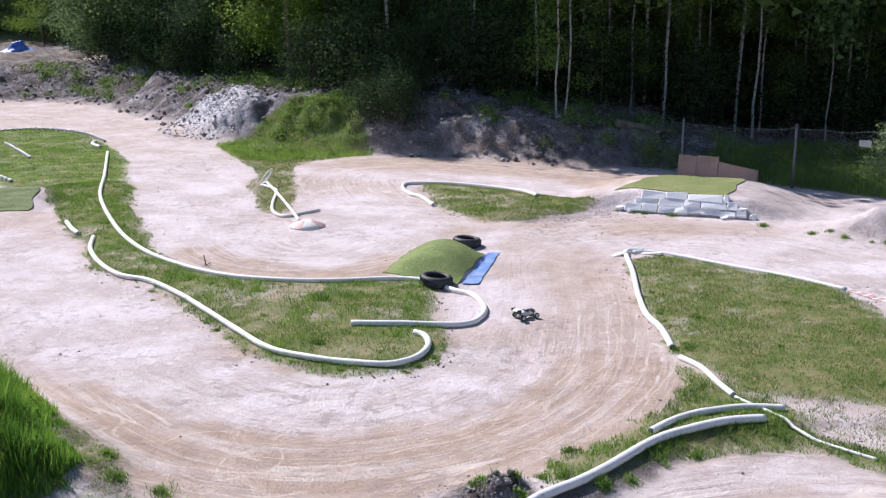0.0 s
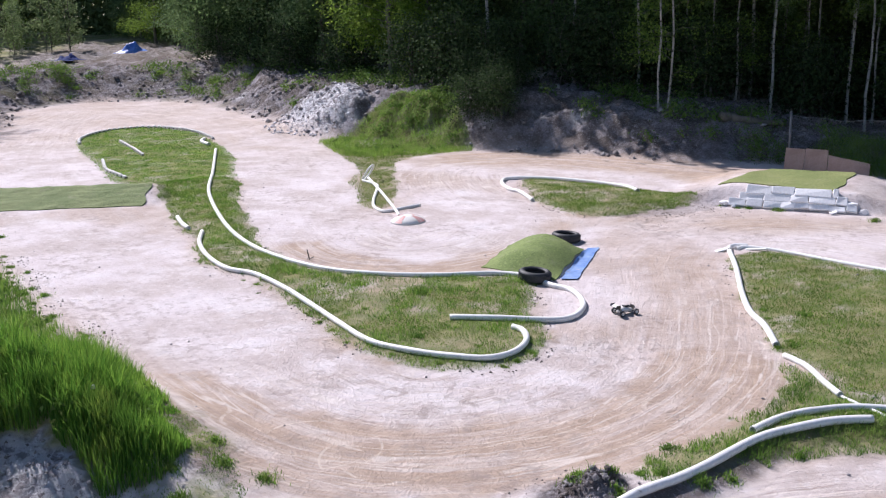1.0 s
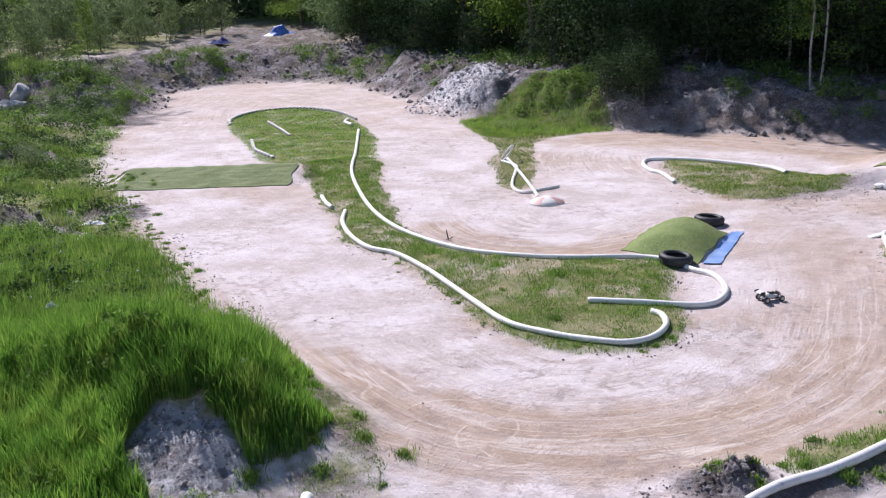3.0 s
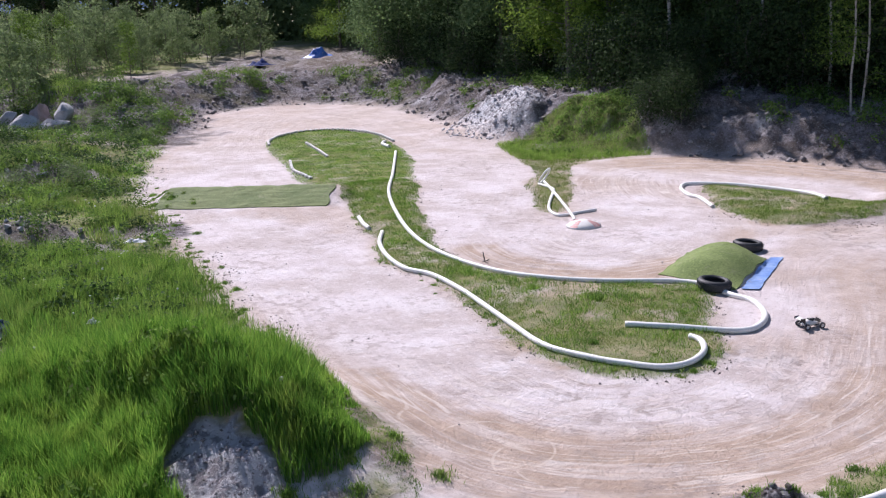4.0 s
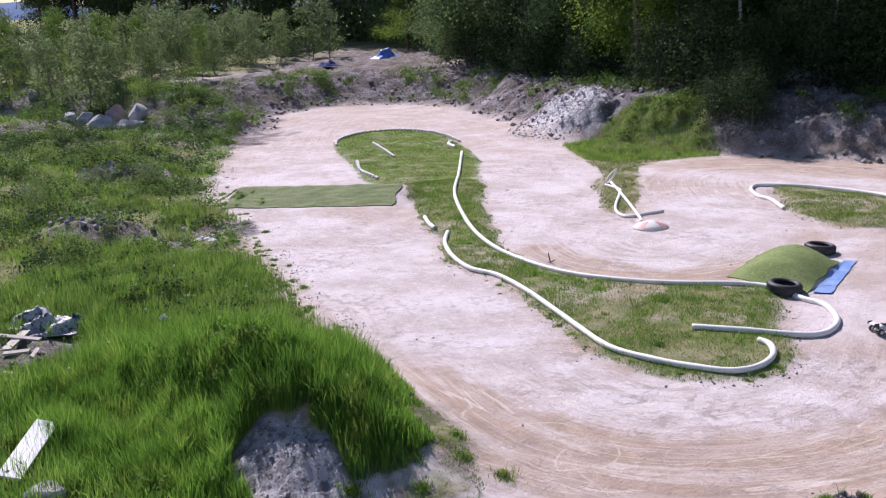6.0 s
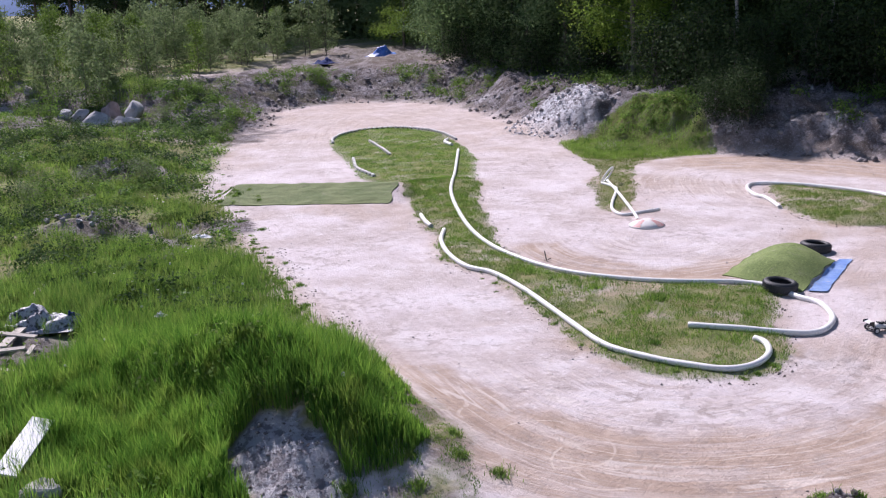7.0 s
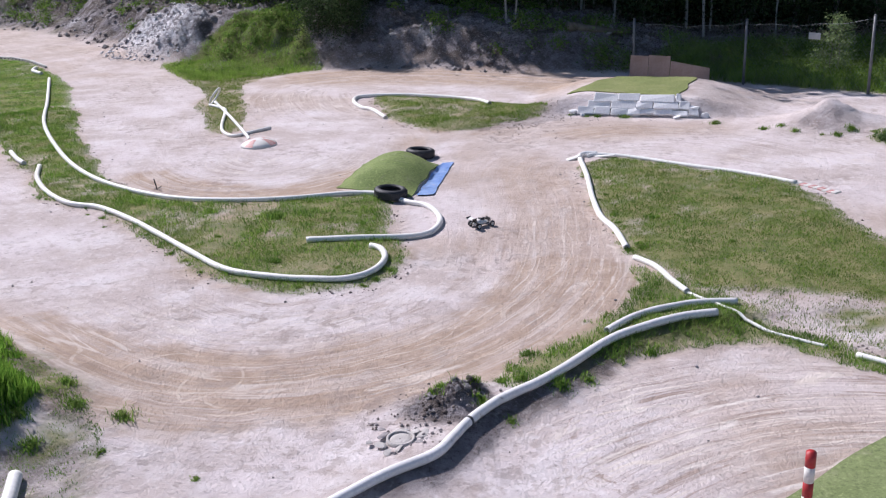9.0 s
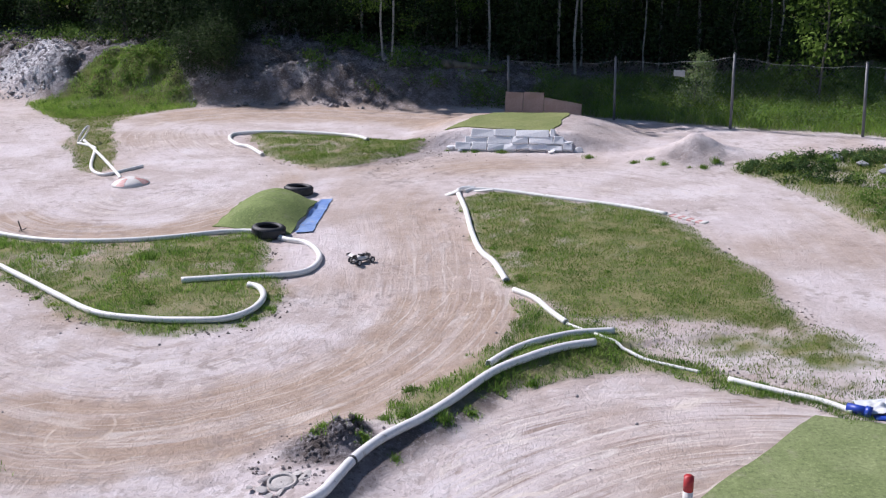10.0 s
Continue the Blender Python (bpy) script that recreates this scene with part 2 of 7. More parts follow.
def height(x, y):
    """The lie of the land."""
    x, y = np.asarray(x, float), np.asarray(y, float)
    z = 0.03 * fbm(x * 0.7, y * 0.7, 3, 3) + 0.03 * fbm(x * 3.5, y * 3.5, 3, 9)
    out = -area(x, y, PIT)
    rough = fbm(x * 0.8, y * 0.8, 4, 21)
    top = np.interp(x, [-40, -12, -4, -1, 3, 4.5, 7], [1.25, 1.3, 1.55, 1.2, 0.9, 0.5, 0.1])
    bank = smooth(-0.1, 1.0, (out + 1.0 * rough) / np.interp(x, [-24, -15], [3.8, 2.3]))
    z = z + bank * top * (1 + 0.35 * rough) + 0.022 * np.clip(out - 3, 0, 60) * (x < 60)
    z = z + bank * (0.45 * fbm(x * 1.7, y * 1.7, 4, 33) + 0.25 * np.abs(fbm(x * 4.5, y * 4.5, 2, 34)))
    z = z + 0.4 * blob(x, y, -12.1, 36.6, 2.0, 1.5, -30) * (1 + 0.2 * rough + 0.4 * fbm(x * 3, y * 3, 3, 35)) + 0.3 * np.abs(fbm(x * 4, y * 4, 3, 36)) * blob(x, y, -12.6, 36.0, 2.6, 2.0) + 0.15 * blob(x, y, -8.5, 33.8, 1.3, 1.0) - 0.35 * blob(x, y, -10.4, 36.4, 1.0, 1.4)
    f = area(x, y, FIELD)
    z = z + smooth(0.6, 12, f) * 0.95 * smooth(14, 30, y) + smooth(0, 2.5, f) * (0.08 + 0.5 * fbm(x * 0.35, y * 0.35, 4, 41) + 0.16 * fbm(x * 1.8, y * 1.8, 3, 42))
    # A grassy mound, steep towards the stand.
    mu, mv = (x + 7.5) * 0.978 - (y - 9.55) * 0.208, (x + 7.5) * 0.208 + (y - 9.55) * 0.978
    mound = 0.98 * np.exp(-(mu / 2.3) ** 2 - (mv / np.where(mv < 0, 0.6, 1.45)) ** 2) + 0.24 * blob(x, y, -6.2, 8.35, 0.75, 0.5, -25)
    z = z + mound * (1 + 0.35 * fbm(x * 2, y * 2, 3, 51)) + mound_face(x, y) * (0.34 * fbm(x * 3.2, y * 3.2, 4, 52) + 0.22 * np.abs(fbm(x * 8, y * 8, 2, 53)))
    z = z + 0.4 * blob(x, y, -18.2, 17.6, 1.3, 0.8, 30) + 0.5 * blob(x, y, -23, 24.2, 1.6, 0.9, 20) - 0.3 * blob(x, y, -22.2, 22.6, 0.8, 0.6)
    for ring, rise in ((ISLAND, 0.06), (OVAL, 0.05), (PATCH, 0.08), (WEDGE, 0.05), (EAST, 0.1)):
        z = z + rise * smooth(-0.2, 0.5, area(x, y, ring))
    d, s, side = seg_dist(x, y, BERM)
    z = z + (0.085 + 0.04 * fbm(s, s * 0, 2, 4)) * np.exp(-(d / np.where(side > 0, 0.5, 0.2)) ** 2) * smooth(1.0, 2.6, s) - 0.04 * (side < 0) * smooth(0.1, 0.5, d) * (1 - smooth(1.0, 3.0, d))
    clod = blob(x, y, -0.53, 9.68, 0.4, 0.3, 35)
    z = z + clod * (0.17 + 0.45 * fbm(x * 6, y * 6, 3, 61)) + 0.05 * fbm(x * 8, y * 8, 2, 62) * blob(x, y, -0.9, 9.1, 0.5, 0.4)
    z = z + 0.62 * np.exp(-1.25 * np.hypot((x - 7.15) / 0.85, (y - 22.6) / 0.62)) + (0.12 + 0.3 * fbm(x * 4, y * 4, 3, 63)) * blob(x, y, 7.2, 22.4, 1.2, 0.6)
    for px, py, r in DENTS:
        z = z - 0.12 * r * np.exp(-((x - px) ** 2 + (y - py) ** 2) / r ** 2)
    return z + carpet_hump(x, y) + table_jump(x, y) + strip_jump(x, y)


def ground_z(x, y):
    return float(height(np.array([x]), np.array([y]))[0])


# ---- materials ----
def material(name):
    m = bpy.data.materials.new(name)
    m.use_nodes = True
    t = m.node_tree
    return m, t.nodes, t.links, t.nodes["Principled BSDF"]


def node(nodes, kind, **values):
    n = nodes.new(kind)
    for key, value in values.items():
        n.inputs[key.replace("_", " ")].default_value = value
    return n


def rgb(c):
    return (c[0], c[1], c[2], 1.0)


def mix(nodes, links, fac, a, b, mode='MIX'):
    n = nodes.new("ShaderNodeMix")
    n.data_type, n.blend_type = 'RGBA', mode
    for socket, value in ((n.inputs[0], fac), (n.inputs[6], a), (n.inputs[7], b)):
        if hasattr(value, "is_linked"):
            links.new(value, socket)
        elif isinstance(value, tuple):
            socket.default_value = rgb(value)
        else:
            socket.default_value = value
    return n.outputs[2]


def ramp(nodes, links, value, lo, hi, a=0.0, b=1.0):
    n = nodes.new("ShaderNodeMapRange")
    n.interpolation_type = 'SMOOTHSTEP'
    links.new(value, n.inputs[0])
    for k, v in zip((1, 2, 3, 4), (lo, hi, a, b)):
        n.inputs[k].default_value = v
    return n.outputs[0]


def coarse(nodes, links, scale, detail=4.0, rough=0.6, vector=None):
    n = node(nodes, "ShaderNodeTexNoise", Scale=scale, Detail=detail, Roughness=rough)
    if vector is None:
        vector = nodes.new("ShaderNodeTexCoord").outputs["Object"]
    links.new(vector, n.inputs["Vector"])
    return n.outputs[0]


def surface(name, a, b, scale=6.0, rough=0.8, bump=0.3, fine=60.0, metal=0.0, spots=None, depth=0.01):
    """Two tones in patches, a fine grain and relief; spots: colour and share of stains."""
    m, nodes, links, p = material(name)
    big, small = coarse(nodes, links, scale), coarse(nodes, links, fine, 3.0)
    tone = mix(nodes, links, ramp(nodes, links, big, 0.35, 0.65), a, b)
    tone = mix(nodes, links, ramp(nodes, links, small, 0.3, 0.75, 0.0, 0.35), tone, tuple(v * 0.6 for v in a))
    if spots:
        stain = coarse(nodes, links, scale * 2.3, 6.0, 0.7)
        tone = mix(nodes, links, ramp(nodes, links, stain, spots[1], spots[1] + 0.12), tone, spots[0])
    links.new(tone, p.inputs["Base Color"])
    p.inputs["Roughness"].default_value, p.inputs["Metallic"].default_value = rough, metal
    if bump:
        bn = node(nodes, "ShaderNodeBump", Strength=bump, Distance=depth)
        links.new(small, bn.inputs["Height"])
        links.new(bn.outputs[0], p.inputs["Normal"])
    return m


def foliage(name, a, b, through=0.45, dry=None, scale=0.8):
    """Thin leaves: each one a little other in tone, and lit through."""
    m, nodes, links, p = material(name)
    geo = nodes.new("ShaderNodeNewGeometry")
    tone = mix(nodes, links, geo.outputs["Random Per Island"], a, b)
    patch = coarse(nodes, links, scale, 3.0)
    tone = mix(nodes, links, ramp(nodes, links, patch, 0.38, 0.66, 0.0, 0.6), tone, tuple(v * 0.62 for v in a))
    if dry:
        tone = mix(nodes, links, ramp(nodes, links, coarse(nodes, links, scale * 1.7, 5.0), 0.5, 0.68, 0.0, dry[1]), tone, dry[0])
    links.new(tone, p.inputs["Base Color"])
    p.inputs["Roughness"].default_value = 0.8
    p.inputs["Specular IOR Level"].default_value = 0.08
    tr = nodes.new("ShaderNodeBsdfTranslucent")
    links.new(tone, tr.inputs["Color"])
    ms = node(nodes, "ShaderNodeMixShader", Fac=through)
    links.new(p.outputs[0], ms.inputs[1])
    links.new(tr.outputs[0], ms.inputs[2])
    links.new(ms.outputs[0], nodes["Material Output"].inputs["Surface"])
    return m


def ground_material():
    m, nodes, links, p = material("ground_soil")

    def field(name):
        n = nodes.new("ShaderNodeAttribute")
        n.attribute_name = name
        return n

    def times(a, b):
        n = nodes.new("ShaderNodeMath")
        n.operation = 'MULTIPLY'
        links.new(a, n.inputs[0])
        links.new(b, n.inputs[1])
        return n.outputs[0]

    def along(scale):
        n = node(nodes, "ShaderNodeMapping")
        n.inputs["Scale"].default_value = scale
        links.new(field("lane").outputs["Vector"], n.inputs["Vector"])
        return n.outputs[0]

    def thin(value, width):
        """Fine lines where a soft noise passes its middle."""
        n = nodes.new("ShaderNodeMath")
        n.operation = 'SUBTRACT'
        links.new(value, n.inputs[0])
        n.inputs[1].default_value = 0.5
        k = nodes.new("ShaderNodeMath")
        k.operation = 'ABSOLUTE'
        links.new(n.outputs[0], k.inputs[0])
        return ramp(nodes, links, k.outputs[0], width, 0.0)

    def wheel_lines(across, per_metre, drift, wander, width, breaks):
        """Thin lines that run along the lane, wander, and break off."""
        a = nodes.new("ShaderNodeMath")
        a.operation = 'MULTIPLY'
        links.new(across, a.inputs[0])
        a.inputs[1].default_value = per_metre
        b = nodes.new("ShaderNodeMath")
        b.operation = 'MULTIPLY_ADD'
        links.new(coarse(nodes, links, 1.0, 1.5, 0.5, along((drift, wander, 0.0))), b.inputs[0])
        b.inputs[1].default_value = 6.0
        links.new(a.outputs[0], b.inputs[2])
        c = nodes.new("ShaderNodeMath")
        c.operation = 'PINGPONG'
        links.new(b.outputs[0], c.inputs[0])
        c.inputs[1].default_value = 0.5
        held = ramp(nodes, links, coarse(nodes, links, 1.0, 3.0, 0.6, along(breaks)), 0.44, 0.58)
        return times(ramp(nodes, links, c.outputs[0], width, width * 0.35), held)

    sep = nodes.new("ShaderNodeSeparateColor")
    links.new(field("cover").outputs["Color"], sep.inputs[0])
    lane = nodes.new("ShaderNodeSeparateXYZ")
    links.new(field("lane").outputs["Vector"], lane.inputs[0])
    marks = wheel_lines(lane.outputs[1], 4.6, 0.12, 0.5, 0.08, (0.26, 2.4, 0.0))
    marks_b = wheel_lines(lane.outputs[1], 2.4, 0.34, 0.8, 0.055, (0.3, 1.6, 3.0))
    co = nodes.new("ShaderNodeTexCoord").outputs["Object"]
    big = coarse(nodes, links, 0.5, 6.0, 0.6, co)
    mid = coarse(nodes, links, 2.4, 8.0, 0.68, co)
    fine = coarse(nodes, links, 15.0, 6.0, 0.72, co)
    grit = coarse(nodes, links, 95.0, 4.0, 0.75, co)
    streak = coarse(nodes, links, 1.0, 6.0, 0.7, along((0.3, 3.0, 0.0)))
    comb = coarse(nodes, links, 1.0, 5.0, 0.65, along((0.55, 15.0, 0.0)))
    ruts = coarse(nodes, links, 1.0, 4.0, 0.6, along((0.28, 7.0, 4.0)))
    patch = coarse(nodes, links, 0.95, 7.0, 0.66, co)

    sand = mix(nodes, links, ramp(nodes, links, big, 0.40, 0.60), (0.67, 0.595, 0.595), (0.54, 0.46, 0.435))
    sand = mix(nodes, links, ramp(nodes, links, patch, 0.47, 0.66, 0.0, 0.45), sand, (0.80, 0.755, 0.76))
    sand = mix(nodes, links, ramp(nodes, links, patch, 0.47, 0.31, 0.0, 0.45), sand, (0.48, 0.405, 0.375))
    sand = mix(nodes, links, ramp(nodes, links, sep.outputs[1], 0.05, -0.75, 0.0, 0.9), sand, (0.91, 0.88, 0.885))
    sand = mix(nodes, links, ramp(nodes, links, mid, 0.45, 0.33, 0.0, 0.45), sand, (0.40, 0.33, 0.30))
    sand = mix(nodes, links, ramp(nodes, links, mid, 0.53, 0.66, 0.0, 0.4), sand, (0.78, 0.73, 0.735))
    sand = mix(nodes, links, ramp(nodes, links, fine, 0.56, 0.68, 0.0, 0.6), sand, (0.34, 0.285, 0.26))
    pits = coarse(nodes, links, 5.0, 5.0, 0.7, co)
    sand = mix(nodes, links, ramp(nodes, links, pits, 0.59, 0.68, 0.0, 0.6), sand, (0.36, 0.30, 0.275))
    sand = mix(nodes, links, ramp(nodes, links, pits, 0.44, 0.34, 0.0, 0.45), sand, (0.78, 0.73, 0.73))
    sand = mix(nodes, links, ramp(nodes, links, fine, 0.45, 0.33, 0.0, 0.4), sand, (0.77, 0.71, 0.70))
    packed = mix(nodes, links, ramp(nodes, links, mid, 0.35, 0.65), (0.41, 0.305, 0.232), (0.51, 0.395, 0.315))
    packed = mix(nodes, links, ramp(nodes, links, coarse(nodes, links, 1.7, 7.0, 0.75, co), 0.52, 0.66, 0.0, 0.5), packed, (0.34, 0.29, 0.262))
    packed = mix(nodes, links, ramp(nodes, links, fine, 0.5, 0.7, 0.0, 0.5), packed, (0.30, 0.228, 0.182))
    sand = mix(nodes, links, times(ramp(nodes, links, sep.outputs[1], 0.0, 1.0), ramp(nodes, links, streak, 0.68, 0.42, 0.55, 1.0)), sand, packed)
    grip = times(lane.outputs[2], ramp(nodes, links, coarse(nodes, links, 1.4, 5.0, 0.65, co), 0.40, 0.60, 0.25, 1.0))
    # Combed by wheels: broad bands, ruts and fine scratches along the lane.
    sand = mix(nodes, links, times(grip, ramp(nodes, links, streak, 0.50, 0.66, 0.0, 0.3)), sand, (0.71, 0.64, 0.60))
    sand = mix(nodes, links, times(grip, ramp(nodes, links, ruts, 0.48, 0.36, 0.0, 0.55)), sand, (0.37, 0.285, 0.24))
    sand = mix(nodes, links, times(grip, ramp(nodes, links, ruts, 0.55, 0.66, 0.0, 0.3)), sand, (0.72, 0.65, 0.60))
    sand = mix(nodes, links, times(grip, ramp(nodes, links, comb, 0.46, 0.36, 0.0, 0.45)), sand, (0.35, 0.27, 0.23))
    sand = mix(nodes, links, times(grip, ramp(nodes, links, comb, 0.56, 0.67, 0.0, 0.4)), sand, (0.76, 0.69, 0.64))
    drawn = times(lane.outputs[2], times(marks, ramp(nodes, links, fine, 0.66, 0.42, 0.1, 0.42)))
    sand = mix(nodes, links, drawn, sand, (0.71, 0.62, 0.55))
    drawn_b = times(lane.outputs[2], times(marks_b, ramp(nodes, links, mid, 0.36, 0.56, 0.0, 0.5)))
    sand = mix(nodes, links, drawn_b, sand, (0.72, 0.64, 0.57))
    slant = nodes.new("ShaderNodeMapping")
    slant.inputs["Rotation"].default_value = (0, 0, radians(13))
    slant.inputs["Scale"].default_value = (0.22, 2.6, 0.0)
    links.new(field("lane").outputs["Vector"], slant.inputs["Vector"])
    crossed = thin(coarse(nodes, links, 1.0, 1.5, 0.5, slant.outputs[0]), 0.022)
    drawn_c = times(lane.outputs[2], times(crossed, ramp(nodes, links, coarse(nodes, links, 1.3, 4.0, 0.6, co), 0.46, 0.58, 0.0, 0.6)))
    sand = mix(nodes, links, drawn_c, sand, (0.74, 0.67, 0.62))
    # Scuffs: broken crust with dark damp soil.
    scuff = ramp(nodes, links, coarse(nodes, links, 4.6, 4.0, 0.62, co), 0.50, 0.60, 0.0, 0.75)
    scuff = times(scuff, field("scuffed").outputs["Fac"])
    sand = mix(nodes, links, scuff, sand, (0.33, 0.265, 0.235))
    # Loops left by a spinning car.
    for cx, cy, radius, seed in ((-2.85, 10.1, 0.56, 3.0), (-3.0, 10.05, 0.62, 9.0), (-3.5, 10.25, 0.52, 5.0), (-3.75, 10.3, 0.66, 7.0), (-3.2, 10.75, 0.9, 13.0)):
        flat = node(nodes, "ShaderNodeVectorMath")
        flat.operation = 'MULTIPLY'
        links.new(co, flat.inputs[0])
        flat.inputs[1].default_value = (1.0, 1.0, 0.0)
        away = node(nodes, "ShaderNodeVectorMath")
        away.operation = 'DISTANCE'
        links.new(flat.outputs[0], away.inputs[0])
        away.inputs[1].default_value = (cx, cy, 0.0)
        off = nodes.new("ShaderNodeMath")
        off.operation = 'SUBTRACT'
        links.new(away.outputs["Value"], off.inputs[0])
        off.inputs[1].default_value = radius
        gap = nodes.new("ShaderNodeMath")
        gap.operation = 'ABSOLUTE'
        links.new(off.outputs[0], gap.inputs[0])
        shift = node(nodes, "ShaderNodeMapping")
        shift.inputs["Location"].default_value = (seed, seed * 0.7, 0.0)
        links.new(co, shift.inputs["Vector"])
        held = ramp(nodes, links, coarse(nodes, links, 0.9, 3.0, 0.6, shift.outputs[0]), 0.5, 0.62, 0.0, 0.6)
        sand = mix(nodes, links, times(ramp(nodes, links, gap.outputs[0], 0.024, 0.006), held), sand, (0.68, 0.585, 0.50))
    clay = mix(nodes, links, ramp(nodes, links, mid, 0.38, 0.62), (0.18, 0.155, 0.155), (0.37, 0.34, 0.36))
    clay = mix(nodes, links, ramp(nodes, links, patch, 0.45, 0.57, 0.0, 0.85), clay, (0.13, 0.105, 0.09))
    clay = mix(nodes, links, ramp(nodes, links, fine, 0.52, 0.66, 0.0, 0.8), clay, (0.11, 0.09, 0.085))
    clay = mix(nodes, links, ramp(nodes, links, fine, 0.46, 0.36, 0.0, 0.6), clay, (0.56, 0.53, 0.55))
    clay = mix(nodes, links, ramp(nodes, links, grit, 0.55, 0.7, 0.0, 0.5), clay, (0.60, 0.57, 0.58))
    chalk = mix(nodes, links, ramp(nodes, links, mid, 0.52, 0.64), (0.84, 0.82, 0.85), (0.34, 0.31, 0.325))
    chalk = mix(nodes, links, ramp(nodes, links, coarse(nodes, links, 6.5, 5.0, 0.7, co), 0.5, 0.58, 0.0, 0.8), chalk, (0.28, 0.255, 0.27))
    clay = mix(nodes, links, field("cover").outputs["Alpha"], clay, chalk)
    tone = mix(nodes, links, sep.outputs[2], sand, clay)
    turf = mix(nodes, links, ramp(nodes, links, mid, 0.38, 0.62), (0.13, 0.165, 0.045), (0.25, 0.235, 0.10))
    turf = mix(nodes, links, ramp(nodes, links, fine, 0.5, 0.66, 0.0, 0.32), turf, (0.36, 0.30, 0.20))
    tone = mix(nodes, links, sep.outputs[0], tone, turf)
    links.new(tone, p.inputs["Base Color"])
    p.inputs["Roughness"].default_value = 0.95
    p.inputs["Specular IOR Level"].default_value = 0.15
    total = None
    for value, share in ((fine, 3.0), (grit, 1.0), (mid, 4.0), (drawn, 0.5), (ruts, 1.0), (comb, 0.8)):
        n = nodes.new("ShaderNodeMath")
        n.operation = 'MULTIPLY_ADD'
        links.new(value, n.inputs[0])
        n.inputs[1].default_value = share
        if total is not None:
            links.new(total, n.inputs[2])
        else:
            n.inputs[2].default_value = 0.0
        total = n.outputs[0]
    bn = node(nodes, "ShaderNodeBump", Distance=0.02)
    links.new(ramp(nodes, links, sep.outputs[2], 0.0, 1.0, 0.65, 1.0), bn.inputs["Strength"])
    links.new(total, bn.inputs["Height"])
    deep = node(nodes, "ShaderNodeBump", Distance=0.12)
    links.new(sep.outputs[2], deep.inputs["Strength"])
    links.new(coarse(nodes, links, 7.0, 8.0, 0.75, co), deep.inputs["Height"])
    links.new(deep.outputs[0], bn.inputs["Normal"])
    links.new(bn.outputs[0], p.inputs["Normal"])
    return m


def carpet_material(name, a, b, ribs=0.0):
    m, nodes, links, p = material(name)
    co = nodes.new("ShaderNodeTexCoord").outputs["Object"]
    worn = coarse(nodes, links, 1.1, 5.0, 0.6, co)
    pile = coarse(nodes, links, 170.0, 2.0, 0.6, co)
    tone = mix(nodes, links, ramp(nodes, links, worn, 0.35, 0.68), a, b)
    tone = mix(nodes, links, ramp(nodes, links, pile, 0.35, 0.7, 0.0, 0.55), tone, tuple(v * 0.45 for v in a))
    tuft = coarse(nodes, links, 24.0, 6.0, 0.75, co)
    tone = mix(nodes, links, ramp(nodes, links, tuft, 0.5, 0.66, 0.0, 0.75), tone, tuple(v * 0.5 for v in a))
    tone = mix(nodes, links, ramp(nodes, links, tuft, 0.46, 0.34, 0.0, 0.6), tone, tuple(v * 1.35 for v in b))
    tone = mix(nodes, links, ramp(nodes, links, coarse(nodes, links, 3.3, 6.0, 0.7, co), 0.55, 0.75, 0.0, 0.5), tone, (0.32, 0.29, 0.21))
    links.new(tone, p.inputs["Base Color"])
    p.inputs["Roughness"].default_value = 0.9
    bn = node(nodes, "ShaderNodeBump", Strength=0.5, Distance=0.012)
    links.new(tuft, bn.inputs["Height"])
    links.new(bn.outputs[0], p.inputs["Normal"])
    return m


def birch_bark():
    m, nodes, links, p = material("birch_bark")
    co = nodes.new("ShaderNodeTexCoord").outputs["Object"]
    mp = node(nodes, "ShaderNodeMapping")
    mp.inputs["Scale"].default_value = (5.0, 5.0, 9.0)
    links.new(co, mp.inputs["Vector"])
    marks = coarse(nodes, links, 1.0, 4.0, 0.7, mp.outputs[0])
    tone = mix(nodes, links, ramp(nodes, links, coarse(nodes, links, 0.7, 3.0, 0.5, co), 0.3, 0.7), (0.40, 0.38, 0.345), (0.24, 0.225, 0.205))
    tone = mix(nodes, links, ramp(nodes, links, marks, 0.54, 0.62), tone, (0.05, 0.045, 0.04))
    links.new(tone, p.inputs["Base Color"])
    p.inputs["Roughness"].default_value = 0.75
    return m


GROUND = ground_material()
LAWN = foliage("lawn_blade", (0.115, 0.205, 0.032), (0.26, 0.35, 0.07), 0.42, ((0.36, 0.31, 0.16), 0.55), 1.2)
BROW_BLADE = foliage("brow_blade", (0.12, 0.24, 0.038), (0.38, 0.54, 0.11), 0.5, ((0.36, 0.36, 0.16), 0.5), 1.2)
MOUND_BLADE = foliage("mound_blade", (0.05, 0.165, 0.02), (0.30, 0.50, 0.075), 0.52, ((0.42, 0.52, 0.10), 0.45), 1.3)
TALL = foliage("tall_blade", (0.07, 0.175, 0.03), (0.31, 0.46, 0.085), 0.52, ((0.36, 0.40, 0.13), 0.45), 1.6)
FIELD_BLADE = foliage("field_blade", (0.125, 0.235, 0.045), (0.34, 0.47, 0.10), 0.5, ((0.32, 0.27, 0.15), 0.6), 0.8)
WEED = foliage("weed_leaf", (0.09, 0.18, 0.035), (0.25, 0.37, 0.09), 0.45, ((0.27, 0.24, 0.11), 0.4), 1.0)
WEED_DARK = foliage("dock_leaf", (0.045, 0.095, 0.03), (0.11, 0.17, 0.06), 0.35)
WEED_GREY = foliage("silvery_leaf", (0.15, 0.19, 0.11), (0.28, 0.31, 0.21), 0.35)
